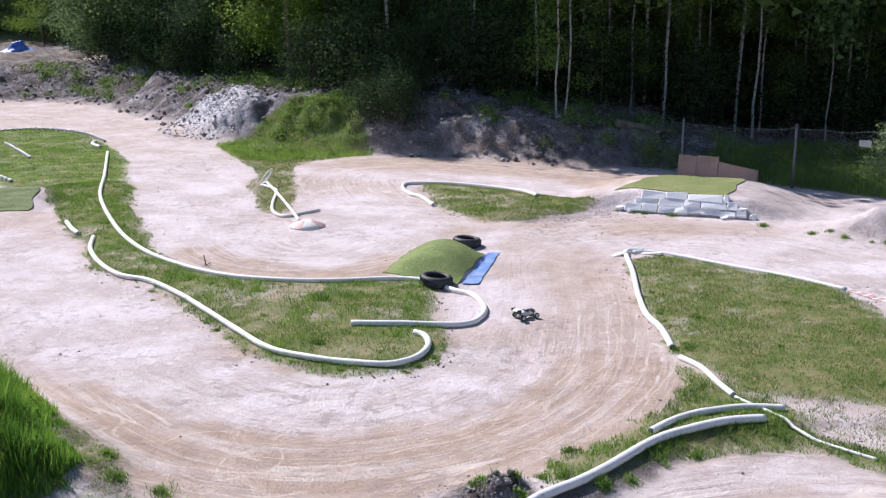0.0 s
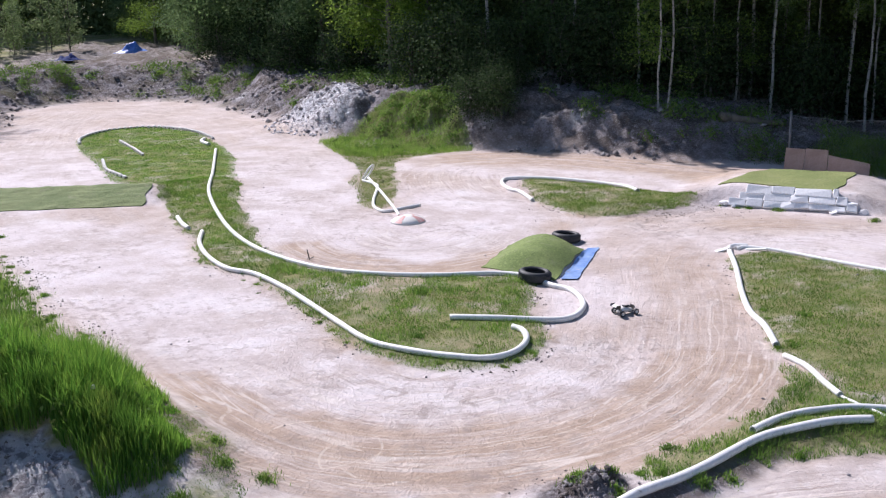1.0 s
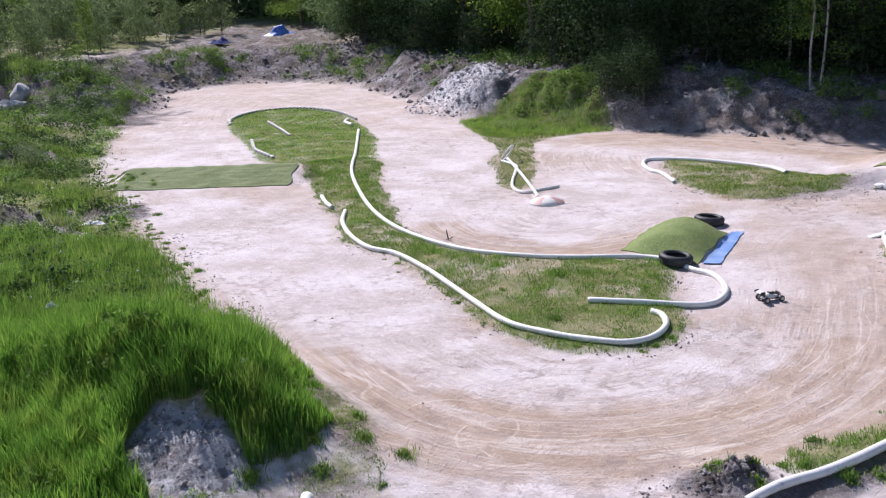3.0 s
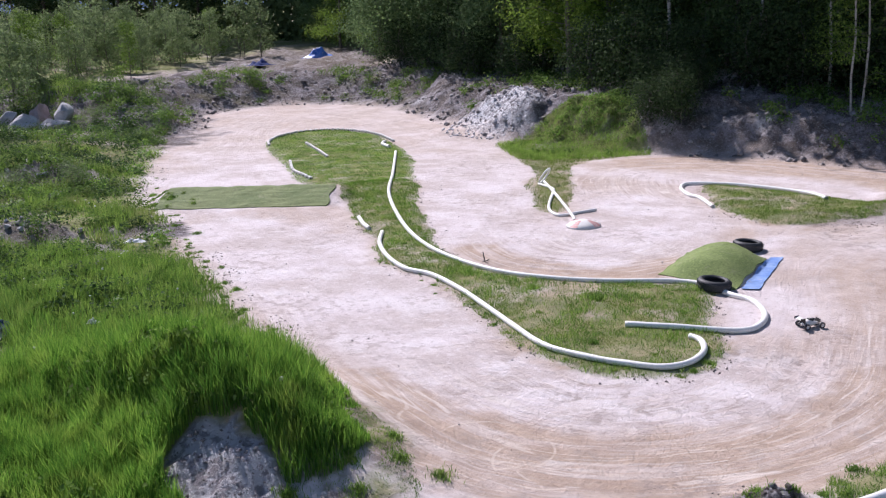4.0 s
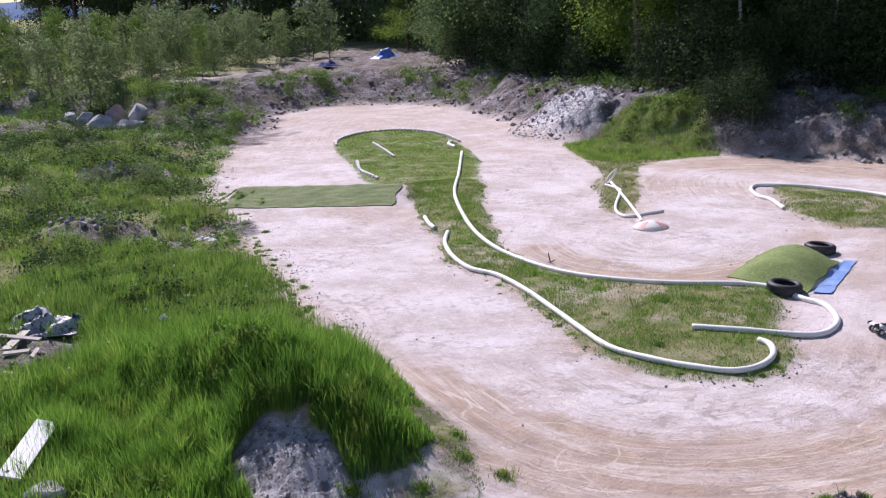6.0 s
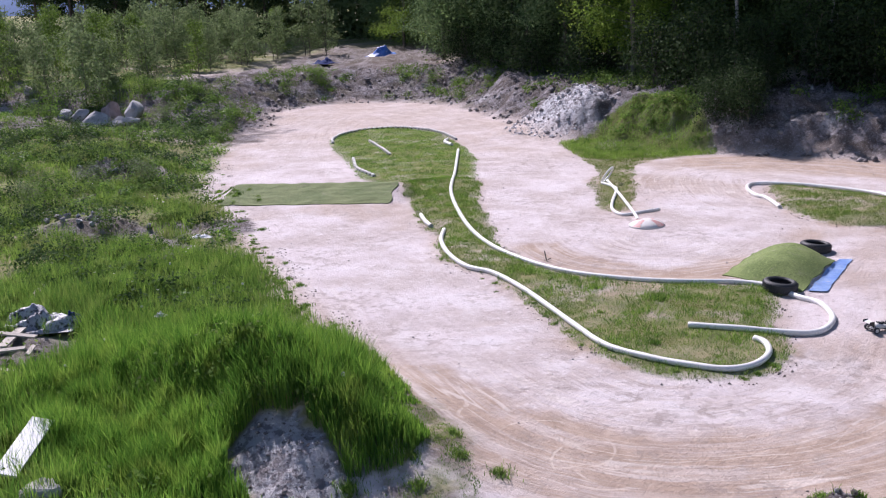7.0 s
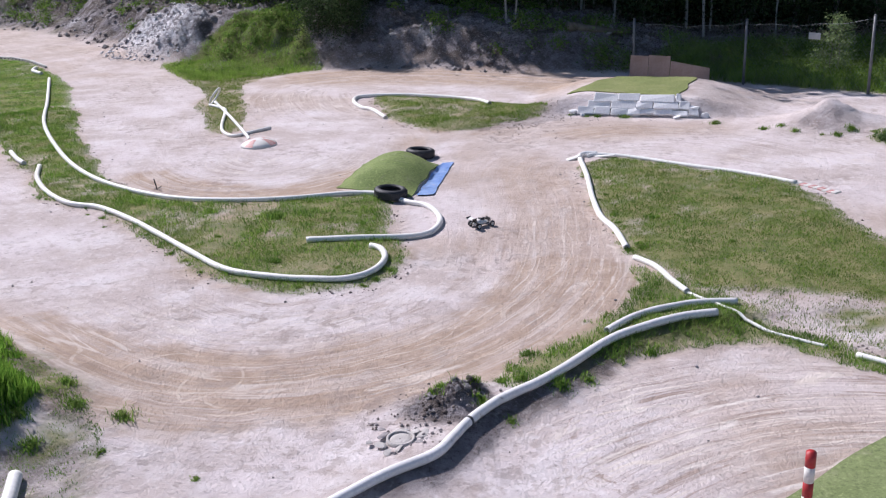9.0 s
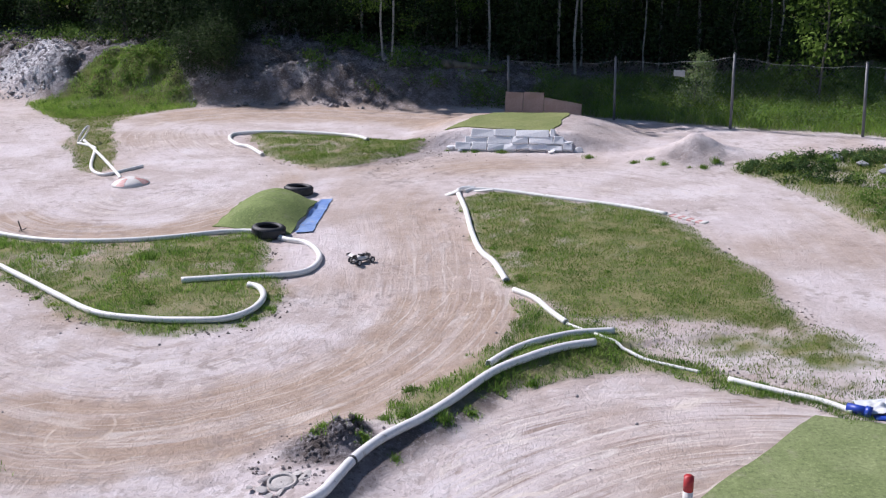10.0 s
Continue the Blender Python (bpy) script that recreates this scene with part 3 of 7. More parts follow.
LEAF_BIRCH = foliage("birch_leaf", (0.115, 0.20, 0.037), (0.235, 0.34, 0.075), 0.4)
LEAF_DARK = foliage("alder_leaf", (0.14, 0.225, 0.09), (0.28, 0.385, 0.17), 0.42)
LEAF_GREY = foliage("willow_leaf", (0.17, 0.245, 0.10), (0.30, 0.37, 0.18), 0.4)
# Darker copy for birches and alders inside the wood: shade in the tone.
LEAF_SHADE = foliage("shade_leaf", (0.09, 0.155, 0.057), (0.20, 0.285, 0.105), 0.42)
# The wood's shade over the shrubs is put into this leaf tone.
LEAF_DARKENED = foliage("shade_darkened_leaf", (0.03, 0.055, 0.022), (0.075, 0.115, 0.045), 0.3)
LEAF_LIME = foliage("lime_green_leaf", (0.15, 0.26, 0.04), (0.33, 0.45, 0.085), 0.45)
LEAF_WOOD = foliage("forest_leaf", (0.16, 0.215, 0.09), (0.27, 0.345, 0.145), 0.45)
NEEDLE = foliage("spruce_needle", (0.055, 0.095, 0.038), (0.125, 0.18, 0.07), 0.3)
for blade in (MOUND_BLADE, TALL, FIELD_BLADE):
    blade.node_tree.nodes["Principled BSDF"].inputs["Roughness"].default_value = 0.5
    blade.node_tree.nodes["Principled BSDF"].inputs["Specular IOR Level"].default_value = 0.28
BIRCH = birch_bark()
BARK = surface("conifer_bark", (0.10, 0.075, 0.06), (0.17, 0.125, 0.10), 5, 0.95, 0.8, 30)
TWIG = surface("grey_bark", (0.12, 0.105, 0.085), (0.20, 0.18, 0.15), 5, 0.9, 0.5, 40)
PIPE_WHITE = surface("white_pipe_plastic", (0.88, 0.87, 0.84), (0.80, 0.78, 0.74), 3.0, 0.5, 0.1, 25, 0.0, ((0.42, 0.36, 0.30), 0.63))
PIPE_GREY = surface("grey_pipe_plastic", (0.83, 0.82, 0.82), (0.74, 0.73, 0.72), 3.0, 0.45, 0.1, 25, 0.0, ((0.38, 0.33, 0.29), 0.6))
PIPE_DARK = surface("pipe_collar_rubber", (0.06, 0.06, 0.065), (0.10, 0.10, 0.10), 8, 0.7)
RUBBER = surface("tyre_rubber", (0.022, 0.023, 0.028), (0.045, 0.046, 0.052), 5, 0.6, 0.3, 60, 0.0, ((0.20, 0.17, 0.15), 0.66))
CARPET = carpet_material("green_carpet", (0.145, 0.205, 0.05), (0.22, 0.275, 0.085))
CARPET_FAR = carpet_material("faded_green_carpet", (0.185, 0.225, 0.065), (0.26, 0.285, 0.10))
CARPET_OLD = carpet_material("old_green_carpet", (0.135, 0.185, 0.055), (0.205, 0.245, 0.09))
CARPET_LAND = carpet_material("pale_green_carpet", (0.185, 0.235, 0.085), (0.265, 0.31, 0.135))
CARPET_EDGE = surface("carpet_backing", (0.03, 0.035, 0.03), (0.05, 0.055, 0.045), 10, 0.9)
TARP = surface("blue_tarpaulin", (0.19, 0.32, 0.66), (0.30, 0.43, 0.70), 3, 0.45, 0.3, 14, 0.0, ((0.50, 0.46, 0.47), 0.60), 0.02)
TARP_VIVID = surface("vivid_blue_tarpaulin", (0.05, 0.16, 0.62), (0.12, 0.27, 0.74), 2, 0.45, 0.3, 10, 0.0, ((0.72, 0.76, 0.82), 0.60), 0.02)
TARP_DARK = surface("dark_blue_tarpaulin", (0.015, 0.03, 0.13), (0.03, 0.055, 0.22), 3, 0.95, 0.4, 12)
TARP_GREY = surface("grey_tarpaulin", (0.34, 0.35, 0.39), (0.60, 0.61, 0.65), 5, 0.5, 0.6, 10, 0.0, ((0.03, 0.03, 0.035), 0.47), 0.04)
STONE_WHITE = surface("whitewashed_stone", (0.95, 0.94, 0.94), (0.91, 0.90, 0.90), 4, 0.8, 0.3, 30, 0.0, ((0.5, 0.45, 0.41), 0.70))
RUBBLE = foliage("bank_rubble", (0.20, 0.175, 0.17), (0.42, 0.40, 0.41), 0.0)
CHALK_LUMP = foliage("chalky_lump", (0.42, 0.40, 0.42), (0.80, 0.78, 0.81), 0.0)
CRUMB = foliage("soil_crumb", (0.20, 0.17, 0.155), (0.40, 0.35, 0.32), 0.0)
ROCK = surface("grey_granite", (0.36, 0.355, 0.37), (0.50, 0.49, 0.51), 3, 0.85, 0.7, 26, 0.0, ((0.15, 0.135, 0.135), 0.58))
ROCK_RED = surface("reddish_granite", (0.33, 0.25, 0.24), (0.43, 0.34, 0.33), 3, 0.85, 0.7, 26)
CLOD_DARK = surface("damp_clod", (0.11, 0.09, 0.085), (0.20, 0.165, 0.15), 9, 0.95, 0.8, 40)
CLOD = surface("clay_clod", (0.26, 0.235, 0.24), (0.42, 0.39, 0.39), 9, 0.95, 0.8, 40, 0.0, ((0.12, 0.10, 0.09), 0.56))
CONCRETE = surface("old_concrete", (0.44, 0.41, 0.39), (0.56, 0.53, 0.51), 5, 0.9, 0.5, 50, 0.0, ((0.27, 0.23, 0.21), 0.58))
BOARD_PINK = surface("weathered_plywood", (0.37, 0.26, 0.215), (0.45, 0.33, 0.28), 2.5, 0.85, 0.3, 30, 0.0, ((0.24, 0.18, 0.15), 0.62))
WOOD_GREY = surface("grey_timber", (0.40, 0.36, 0.31), (0.54, 0.49, 0.42), 4, 0.85, 0.5, 35, 0.0, ((0.20, 0.17, 0.14), 0.6))
PANEL_WHITE = surface("white_panel", (0.80, 0.80, 0.81), (0.74, 0.74, 0.76), 3, 0.6, 0.1, 30, 0.0, ((0.34, 0.34, 0.33), 0.62))
STEEL = surface("galvanised_steel", (0.15, 0.155, 0.165), (0.21, 0.215, 0.225), 7, 0.6, 0.2, 60, 0.4)
WIRE = surface("fence_wire", (0.30, 0.32, 0.33), (0.38, 0.39, 0.40), 7, 0.5, 0.0, 60, 0.6)
SIGN = surface("grey_sign_sheet", (0.42, 0.43, 0.44), (0.5, 0.5, 0.5), 5, 0.5, 0.0)
RED = surface("red_paint", (0.46, 0.025, 0.03), (0.36, 0.03, 0.03), 6, 0.5, 0.1, 60)
RED_FADED = surface("faded_red_paint", (0.56, 0.25, 0.23), (0.64, 0.38, 0.35), 6, 0.6, 0.1, 60, 0.0, ((0.66, 0.57, 0.54), 0.50))
WHITE = surface("white_paint", (0.78, 0.76, 0.73), (0.70, 0.67, 0.63), 6, 0.55, 0.1, 60, 0.0, ((0.42, 0.36, 0.31), 0.64))
BLACK = surface("black_plastic", (0.015, 0.015, 0.017), (0.03, 0.03, 0.032), 9, 0.45, 0.1)
BLUE_PLASTIC = surface("blue_plastic", (0.02, 0.05, 0.36), (0.03, 0.08, 0.45), 6, 0.4, 0.1)
FOAM = surface("translucent_sheeting", (0.66, 0.68, 0.70), (0.78, 0.79, 0.80), 5, 0.35, 0.5, 14, 0.0, ((0.45, 0.43, 0.41), 0.6), 0.02)
PETAL = surface("pale_seed_head", (0.78, 0.78, 0.74), (0.7, 0.7, 0.66), 20, 0.9, 0.0)
# The blue is distance haze, painted into the colour of the woods.
HILL = surface("hazy_hill_woods", (0.05, 0.11, 0.26), (0.07, 0.14, 0.30), 0.01, 1.0, 0.0, 0.05)


# ---- mesh helpers ----
def raw_mesh(name, verts, faces, mat, smooth_faces=False):
    me = bpy.data.meshes.new(name)
    verts = np.asarray(verts, np.float32)
    faces = np.asarray(faces, np.int32)
    k = faces.shape[1]
    me.vertices.add(len(verts))
    me.vertices.foreach_set("co", verts.ravel())
    me.loops.add(faces.size)
    me.loops.foreach_set("vertex_index", faces.ravel())
    me.polygons.add(len(faces))
    me.polygons.foreach_set("loop_start", np.arange(0, faces.size, k, dtype=np.int32))
    if smooth_faces:
        me.polygons.foreach_set("use_smooth", np.ones(len(faces), bool))
    me.update(calc_edges=True)
    me.materials.append(mat)
    return me


def thing(name, label, category, at=(0, 0, 0), group="", kind=""):
    ob = tagged(new(name), label, category, group, kind)
    ob.empty_display_size = 0.1
    ob.location = at
    return ob


def part(name, bm, mat, parent, label="", smooth_faces=True):
    """Links a bmesh as one mesh object under a thing or a part."""
    me = bpy.data.meshes.new(name)
    for f in bm.faces:
        f.smooth = smooth_faces
    bm.to_mesh(me)
    bm.free()
    me.materials.append(mat)
    ob = new(name, me)
    ob.parent = parent
    return tagged(ob, label)


def whole(name, bm, mat, label, category, at=(0, 0, 0), turn=0.0, group="", kind="", smooth_faces=True):
    ob = part(name, bm, mat, None, label, smooth_faces)
    ob.location, ob.rotation_euler = at, (0, 0, radians(turn))
    return tagged(ob, label, category, group, kind)


def box(bm, size, at=(0, 0, 0), m=None, bevel=0.0):
    made = bmesh.ops.create_cube(bm, size=1.0)["verts"]
    bmesh.ops.scale(bm, vec=size, verts=made)
    if bevel:
        edges = {e for v in made for e in v.link_edges}
        made = bmesh.ops.bevel(bm, geom=list(edges), offset=bevel, segments=2, affect='EDGES', profile=0.6)["verts"]
    move = Matrix.Translation(at) @ (m or Matrix())
    bmesh.ops.transform(bm, matrix=move, verts=made)
    return bm


def rod(bm, a, b, r0, r1=None, sides=10, caps=True):
    a, b = Vector(a), Vector(b)
    m = Matrix.Translation((a + b) / 2) @ (b - a).to_track_quat("Z", "Y").to_matrix().to_4x4()
    bmesh.ops.create_cone(bm, cap_ends=caps, segments=sides, radius1=r0, radius2=r0 if r1 is None else r1, depth=(b - a).length, matrix=m)
    return bm


def lathe(bm, profile, sides=24, closed=False):
    """Turns a profile of (radius, z) round the z axis."""
    rings = []
    for r, z in profile:
        rings.append([bm.verts.new((r * math.cos(2 * math.pi * k / sides), r * math.sin(2 * math.pi * k / sides), z)) for k in range(sides)])
    pairs = list(zip(rings, rings[1:])) + ([(rings[-1], rings[0])] if closed else [])
    for a, b in pairs:
        for k in range(sides):
            bm.faces.new((a[k], a[(k + 1) % sides], b[(k + 1) % sides], b[k]))
    return bm


def tube(bm, line, r, sides=12, wall=0.006, wob=0.0):
    """A hollow pipe along a space curve, with open ends."""
    line = [Vector(p) for p in line]
    n = len(line)
    rings = []
    for i, p in enumerate(line):
        way = (line[min(i + 1, n - 1)] - line[max(i - 1, 0)]).normalized()
        side = way.cross(Vector((0, 0, 1)))
        side = side.normalized() if side.length > 1e-4 else Vector((1, 0, 0))
        up = side.cross(way)
        rr = r * (1 + wob * (noise.noise(p * 3.0)))
        rings.append([(p, side, up, rr)])
    def ring(i, rr):
        p, side, up, _ = rings[i][0]
        return [bm.verts.new(p + side * rr * math.cos(2 * math.pi * k / sides) + up * rr * math.sin(2 * math.pi * k / sides)) for k in range(sides)]
    chain = [ring(min(1, n - 1), r - wall), ring(0, r - wall)] + [ring(i, rings[i][0][3]) for i in range(n)] + [ring(n - 1, r - wall), ring(max(n - 2, 0), r - wall)]
    for a, b in zip(chain, chain[1:]):
        for k in range(sides):
            bm.faces.new((a[k], b[k], b[(k + 1) % sides], a[(k + 1) % sides]))
    for end in (chain[0], chain[-1]):
        bm.faces.new(end)
    bmesh.ops.recalc_face_normals(bm, faces=bm.faces[:])
    return bm


def stone_mesh(name, seed, size, mat, rough=0.22, cuts=2):
    """A broken, faceted stone."""
    bm = bmesh.new()
    bmesh.ops.create_icosphere(bm, subdivisions=cuts, radius=0.5)
    rnd = random.Random(seed)
    planes = [(Vector((rnd.gauss(0, 1), rnd.gauss(0, 1), rnd.gauss(0, 1))).normalized(), rnd.uniform(0.2, 0.4)) for _ in range(13)]
    for v in bm.verts:
        for nrm, d in planes:
            over = v.co.dot(nrm) - d
            if over > 0:
                v.co -= nrm * over
        v.co += v.co.normalized() * rough * 0.25 * noise.noise(v.co * 4 + Vector((seed, 0, 0)))
        v.co = Vector((v.co.x * size[0], v.co.y * size[1], v.co.z * size[2]))
    for f in bm.faces:
        f.smooth = False
    me = bpy.data.meshes.new(name)
    bm.to_mesh(me)
    bm.free()
    me.materials.append(mat)
    return me


# ---- ground ----
def steps(stops):
    """Coordinates with the given spacing between stops: (start, spacing) pairs, and an end."""
    out = []
    for (a, d), (b, _) in zip(stops, stops[1:]):
        n = max(1, int(round((b - a) / d)))
        out += [a + (b - a) * k / n for k in range(n)]
    return np.array(out + [stops[-1][0]])


def build_ground():
    gx = steps([(-3200, 900), (-500, 120), (-140, 20), (-60, 1.2), (-36, 0.24), (-20, 0.15), (-9, 0.085), (6.5, 0.14), (14, 0.6), (30, 6), (140, 90), (500, 700), (3200, 0)])
    gy = steps([(-3200, 900), (-500, 120), (-60, 9), (0, 1.0), (5, 0.085), (15, 0.12), (27, 0.15), (38, 0.2), (49, 0.5), (62, 2.0), (110, 20), (300, 150), (900, 800), (3600, 0)])
    x, y = np.meshgrid(gx, gy)
    nx, ny = len(gx), len(gy)
    x, y = x.ravel(), y.ravel()
    far = np.hypot(x, y) > 110
    z = np.where(far, 1.0, 0.0)
    near = ~far
    z[near] = height(x[near], y[near])
    i = np.arange(nx * ny).reshape(ny, nx)
    faces = np.stack([i[:-1, :-1], i[:-1, 1:], i[1:, 1:], i[1:, :-1]], -1).reshape(-1, 4)
    me = raw_mesh("ground", np.stack([x, y, z], -1), faces, GROUND, True)
    # What covers the soil: turf, packed brown sand, grey clay.
    wob = 0.55 * fbm(x * 1.6, y * 1.6, 4, 71) + 0.3 * fbm(x * 6, y * 6, 2, 72)
    turf = np.zeros(x.shape)
    for ring, amount in ((ISLAND, 0.95), (OVAL, 1.0), (PATCH, 0.95), (WEDGE, 0.95), (VERGE, 0.9), (FIELD, 0.95), (BROW, 1.0), (EAST, 0.95), (SPIT, 0.75)):
        turf = np.maximum(turf, amount * smooth(-0.12, 0.9 if ring is FIELD else 0.25, area(x, y, ring) + wob * (1.6 if ring is FIELD else 0.7)))
    turf = np.maximum(turf, smooth(0.05, 0.3, area(x, y, SCRUB) * 0.3 + wob) * smooth(-0.2, 0.2, area(x, y, SCRUB)))
    out = -area(x, y, PIT)
    clay = smooth(-0.5, 0.7, out + wob) * (1 - smooth(5, 9, out + 4 * wob))
    east_wild = smooth(-0.2, 0.4, area(x, y, BEYOND) + 0.5 * wob)
    turf = np.where(clay > 0.1, np.minimum(turf, np.maximum(1 - clay, smooth(-0.2, 0.3, area(x, y, BROW)))), turf)
    turf = np.maximum(turf, smooth(7, 11, out + 3 * wob))
    turf = np.maximum(turf, 0.8 * smooth(np.where(x < -19, 0.02, 0.12), np.where(x < -19, 0.16, 0.3), wob) * clay)
    turf = np.maximum(turf, east_wild)
    face = blob(x, y, -6.15, 8.28, 0.95, 0.52, -25) > 0.42 + 1.0 * wob
    bare = np.maximum.reduce([blob(x, y, -17.6, 17.3, 1.7, 0.7, 25), blob(x, y, -15.2, 17.2, 1.8, 0.28, -25), blob(x, y, -22.4, 23.6, 1.6, 1.0, 20),
                              blob(x, y, -27.5, 34.5, 3.0, 6.0, 25), blob(x, y, -12.4, 10.3, 1.1, 1.4, 0), blob(x, y, -14.6, 19.6, 2.4, 0.8, 40)])
    fd = area(x, y, FIELD)
    bare = np.maximum(bare, 0.62 * smooth(0.05, 0.16, fbm(x * 0.42, y * 0.42, 4, 27)) * smooth(1.0, 3.0, fd) * smooth(13, 17, y))
    bare = smooth(0.35, 0.65, bare + 0.8 * wob + 0.9 * fbm(x * 0.8, y * 0.8, 4, 73) * (bare > 0.08))
    clay = np.maximum.reduce([clay, face * 1.0, bare * 0.9, smooth(0.3, 0.6, blob(x, y, -0.55, 9.55, 0.55, 0.45) + 0.6 * wob)])
    clay = np.maximum(clay, 0.35 * smooth(0.3, 0.7, blob(x, y, 7.0, 22.0, 0.9, 0.5) + wob))
    clay = np.where((area(x, y, FIELD) < -0.25) & (x < -5) & (y < 30), 0.0, clay)
    # Dark soil below the berm, with its cast shadow deepened in the colour.
    bd, bs, bside = seg_dist(x, y, BERM)
    clay = np.maximum(clay, (bside < 0) * smooth(0.42, 0.12, bd + 0.5 * wob) * smooth(1.5, 3, bs) * 0.9)
    clay = np.maximum(clay, 0.16 * smooth(0.25, 0.6, blob(x, y, 5.0, 24.8, 0.9, 1.4, 10) + wob))
    clay = np.maximum(clay, 0.4 * smooth(0.3, 0.65, np.maximum(blob(x, y, 0.2, 23.4, 1.4, 0.5, 35), blob(x, y, 1.0, 24.6, 0.7, 1.0)) + 1.2 * wob))
    open_soil = smooth(0.3, 0.6, blob(x, y, -32.0, 56.0, 6.5, 12.0, 25) + 0.6 * wob)
    clay = np.maximum(clay, 0.85 * open_soil)
    turf = turf * (1 - face) * (1 - 0.85 * bare) * (1 - 0.9 * open_soil)
    # Worn spots in the lawns.
    worn = smooth(0.06, 0.26, fbm(x * 1.1, y * 1.1, 4, 76) + 0.5 * wob)
    worn = np.maximum(worn, np.maximum.reduce([blob(x, y, -2.75, 13.75, 0.7, 0.25, 5), blob(x, y, -1.95, 13.9, 0.3, 0.3), blob(x, y, -1.45, 16.1, 0.4, 0.7)]))
    lawns = np.maximum.reduce([area(x, y, r) for r in (ISLAND, PATCH, SPIT)])
    worn = worn * smooth(-0.5, 0.0, lawns)
    turf = turf * (1 - 0.22 * worn)
    f = area(x, y, FIELD)
    thin = smooth(0.0, 0.22, wob) * (1 - smooth(0.3, 1.6, f)) * (y > 15)
    turf = turf * (1 - 0.7 * thin)
    loose = smooth(-0.3, 0.3, area(x, y, LOOSE) + wob)
    turf = np.maximum(turf, 0.85 * loose * smooth(-0.05, 0.18, wob))
    clay = np.maximum(clay, 0.6 * loose * smooth(-0.12, 0.12, fbm(x * 2.6, y * 2.6, 4, 75)))
    dusty = spline([(-6.2, 11.2), (-4.9, 10.4), (-3.5, 9.95), (-2.3, 10.1), (-1.0, 10.8), (0.2, 11.9), (0.9, 13.4)], 4)
    db, _, _ = seg_dist(x, y, dusty)
    dust2 = spline([(-7.2, 19.1), (-5.6, 17.9), (-3.6, 17.95), (-2.9, 18.8)], 4)
    db2, _, _ = seg_dist(x, y, dust2)
    dust3 = spline([(-5.5, 30.4), (-2.5, 30.2), (0.5, 29.2), (2.2, 27.5)], 4)
    db3, _, _ = seg_dist(x, y, dust3)
    dust4 = spline([(0.9, 13.4), (1.0, 16.5), (0.4, 18.6), (0.9, 21.4)], 4)
    db4, _, _ = seg_dist(x, y, dust4)
    broad = smooth(-0.02, 0.2, fbm(x * 0.3, y * 0.3, 4, 29))
    brown = np.maximum.reduce([1 - smooth(0.6, 1.7, db + 1.2 * wob), 0.65 * (1 - smooth(0.5, 1.9, db4 + wob)), 0.55 * broad, 0.7 * blob(x, y, 3.0, 8.6, 2.4, 1.8), 0.8 * smooth(-0.3, 0.3, area(x, y, SPIT)), 0.9 * (1 - smooth(0.3, 1.0, db2 + wob)), 0.9 * (1 - smooth(0.7, 2.2, db3 + wob)),
                               0.8 * blob(x, y, 1.2, 13.3, 0.7, 1.6), 0.9 * blob(x, y, 2.2, 22.2, 3.2, 1.5), 0.7 * blob(x, y, -2.0, 21.8, 0.7, 1.2),
                               0.6 * blob(x, y, -0.6, 14.6, 0.9, 0.8), 0.5 * smooth(-0.5, 0.0, np.maximum.reduce([area(x, y, r) for r in (ISLAND, PATCH, WEDGE, VERGE)]))])
    dry = np.maximum.reduce([1 - smooth(0.6, 1.7, seg_dist(x, y, spline(line, 4))[0] + 0.9 * wob) for line in (
        [(-9.0, 14.6), (-6.2, 13.2), (-4.0, 12.3), (-2.2, 12.2), (-0.7, 13.0)], [(-16.5, 25.5), (-19.5, 29.5)], [(-13.5, 19.6), (-11.6, 18.6)],
        [(-5.2, 8.2), (-3.6, 8.6), (-2.0, 9.0), (-1.2, 8.6)], [(-10.8, 29.0), (-9.2, 25.0), (-7.6, 21.4), (-5.6, 20.3)], [(0.9, 21.0), (2.6, 21.4), (4.6, 20.2), (6.4, 17.6)],
        [(-4.9, 24.0), (-3.6, 22.6)], [(0.2, 9.0), (1.2, 8.2)])])
    brown = brown - 0.9 * dry * (1 - brown)
    far = 0.6 * smooth(24, 34, y) * (0.75 + 0.9 * fbm(x * 0.5, y * 0.5, 3, 79))
    dusty_ground = np.maximum.reduce([0.75 * blob(x, y, 0.5, 18.4, 1.5, 3.6, 4), 0.8 * blob(x, y, -0.3, 22.6, 2.2, 1.1, 15), 0.5 * blob(x, y, 4.2, 26.2, 3.0, 2.0), 0.7 * (1 - smooth(0.3, 1.1, seg_dist(x, y, spline([(-15.0, 18.6), (-11.8, 15.6), (-8.6, 12.9), (-6.2, 11.2)], 3))[0] + 0.6 * wob))]) * (0.85 + 0.7 * wob)
    brown = np.maximum.reduce([brown, open_soil, 0.9 * worn, far, dusty_ground])
    pale = np.maximum.reduce([blob(x, y, -12.6, 36.0, 2.7, 2.2, -35), 0.62 * blob(x, y, 10.5, 20.6, 1.2, 0.45, -20), 0.5 * blob(x, y, -18.4, 43.4, 1.8, 0.9, -40), 0.4 * blob(x, y, -23.5, 46.4, 2.2, 1.0), 0.42 * blob(x, y, -33.5, 52.0, 3.5, 3.0, 20), 0.5 * blob(x, y, -2.0, 33.2, 4.2, 1.6), 0.8 * blob(x, y, -13.0, 35.0, 1.4, 1.0), 0.45 * blob(x, y, -17.8, 17.5, 1.2, 0.7), 0.6 * blob(x, y, 7.1, 22.4, 0.7, 0.4)])
    pale = np.maximum(smooth(0.35, 0.7, pale + 0.7 * wob), 0.8 * face)
    scuffed = np.zeros(x.shape)
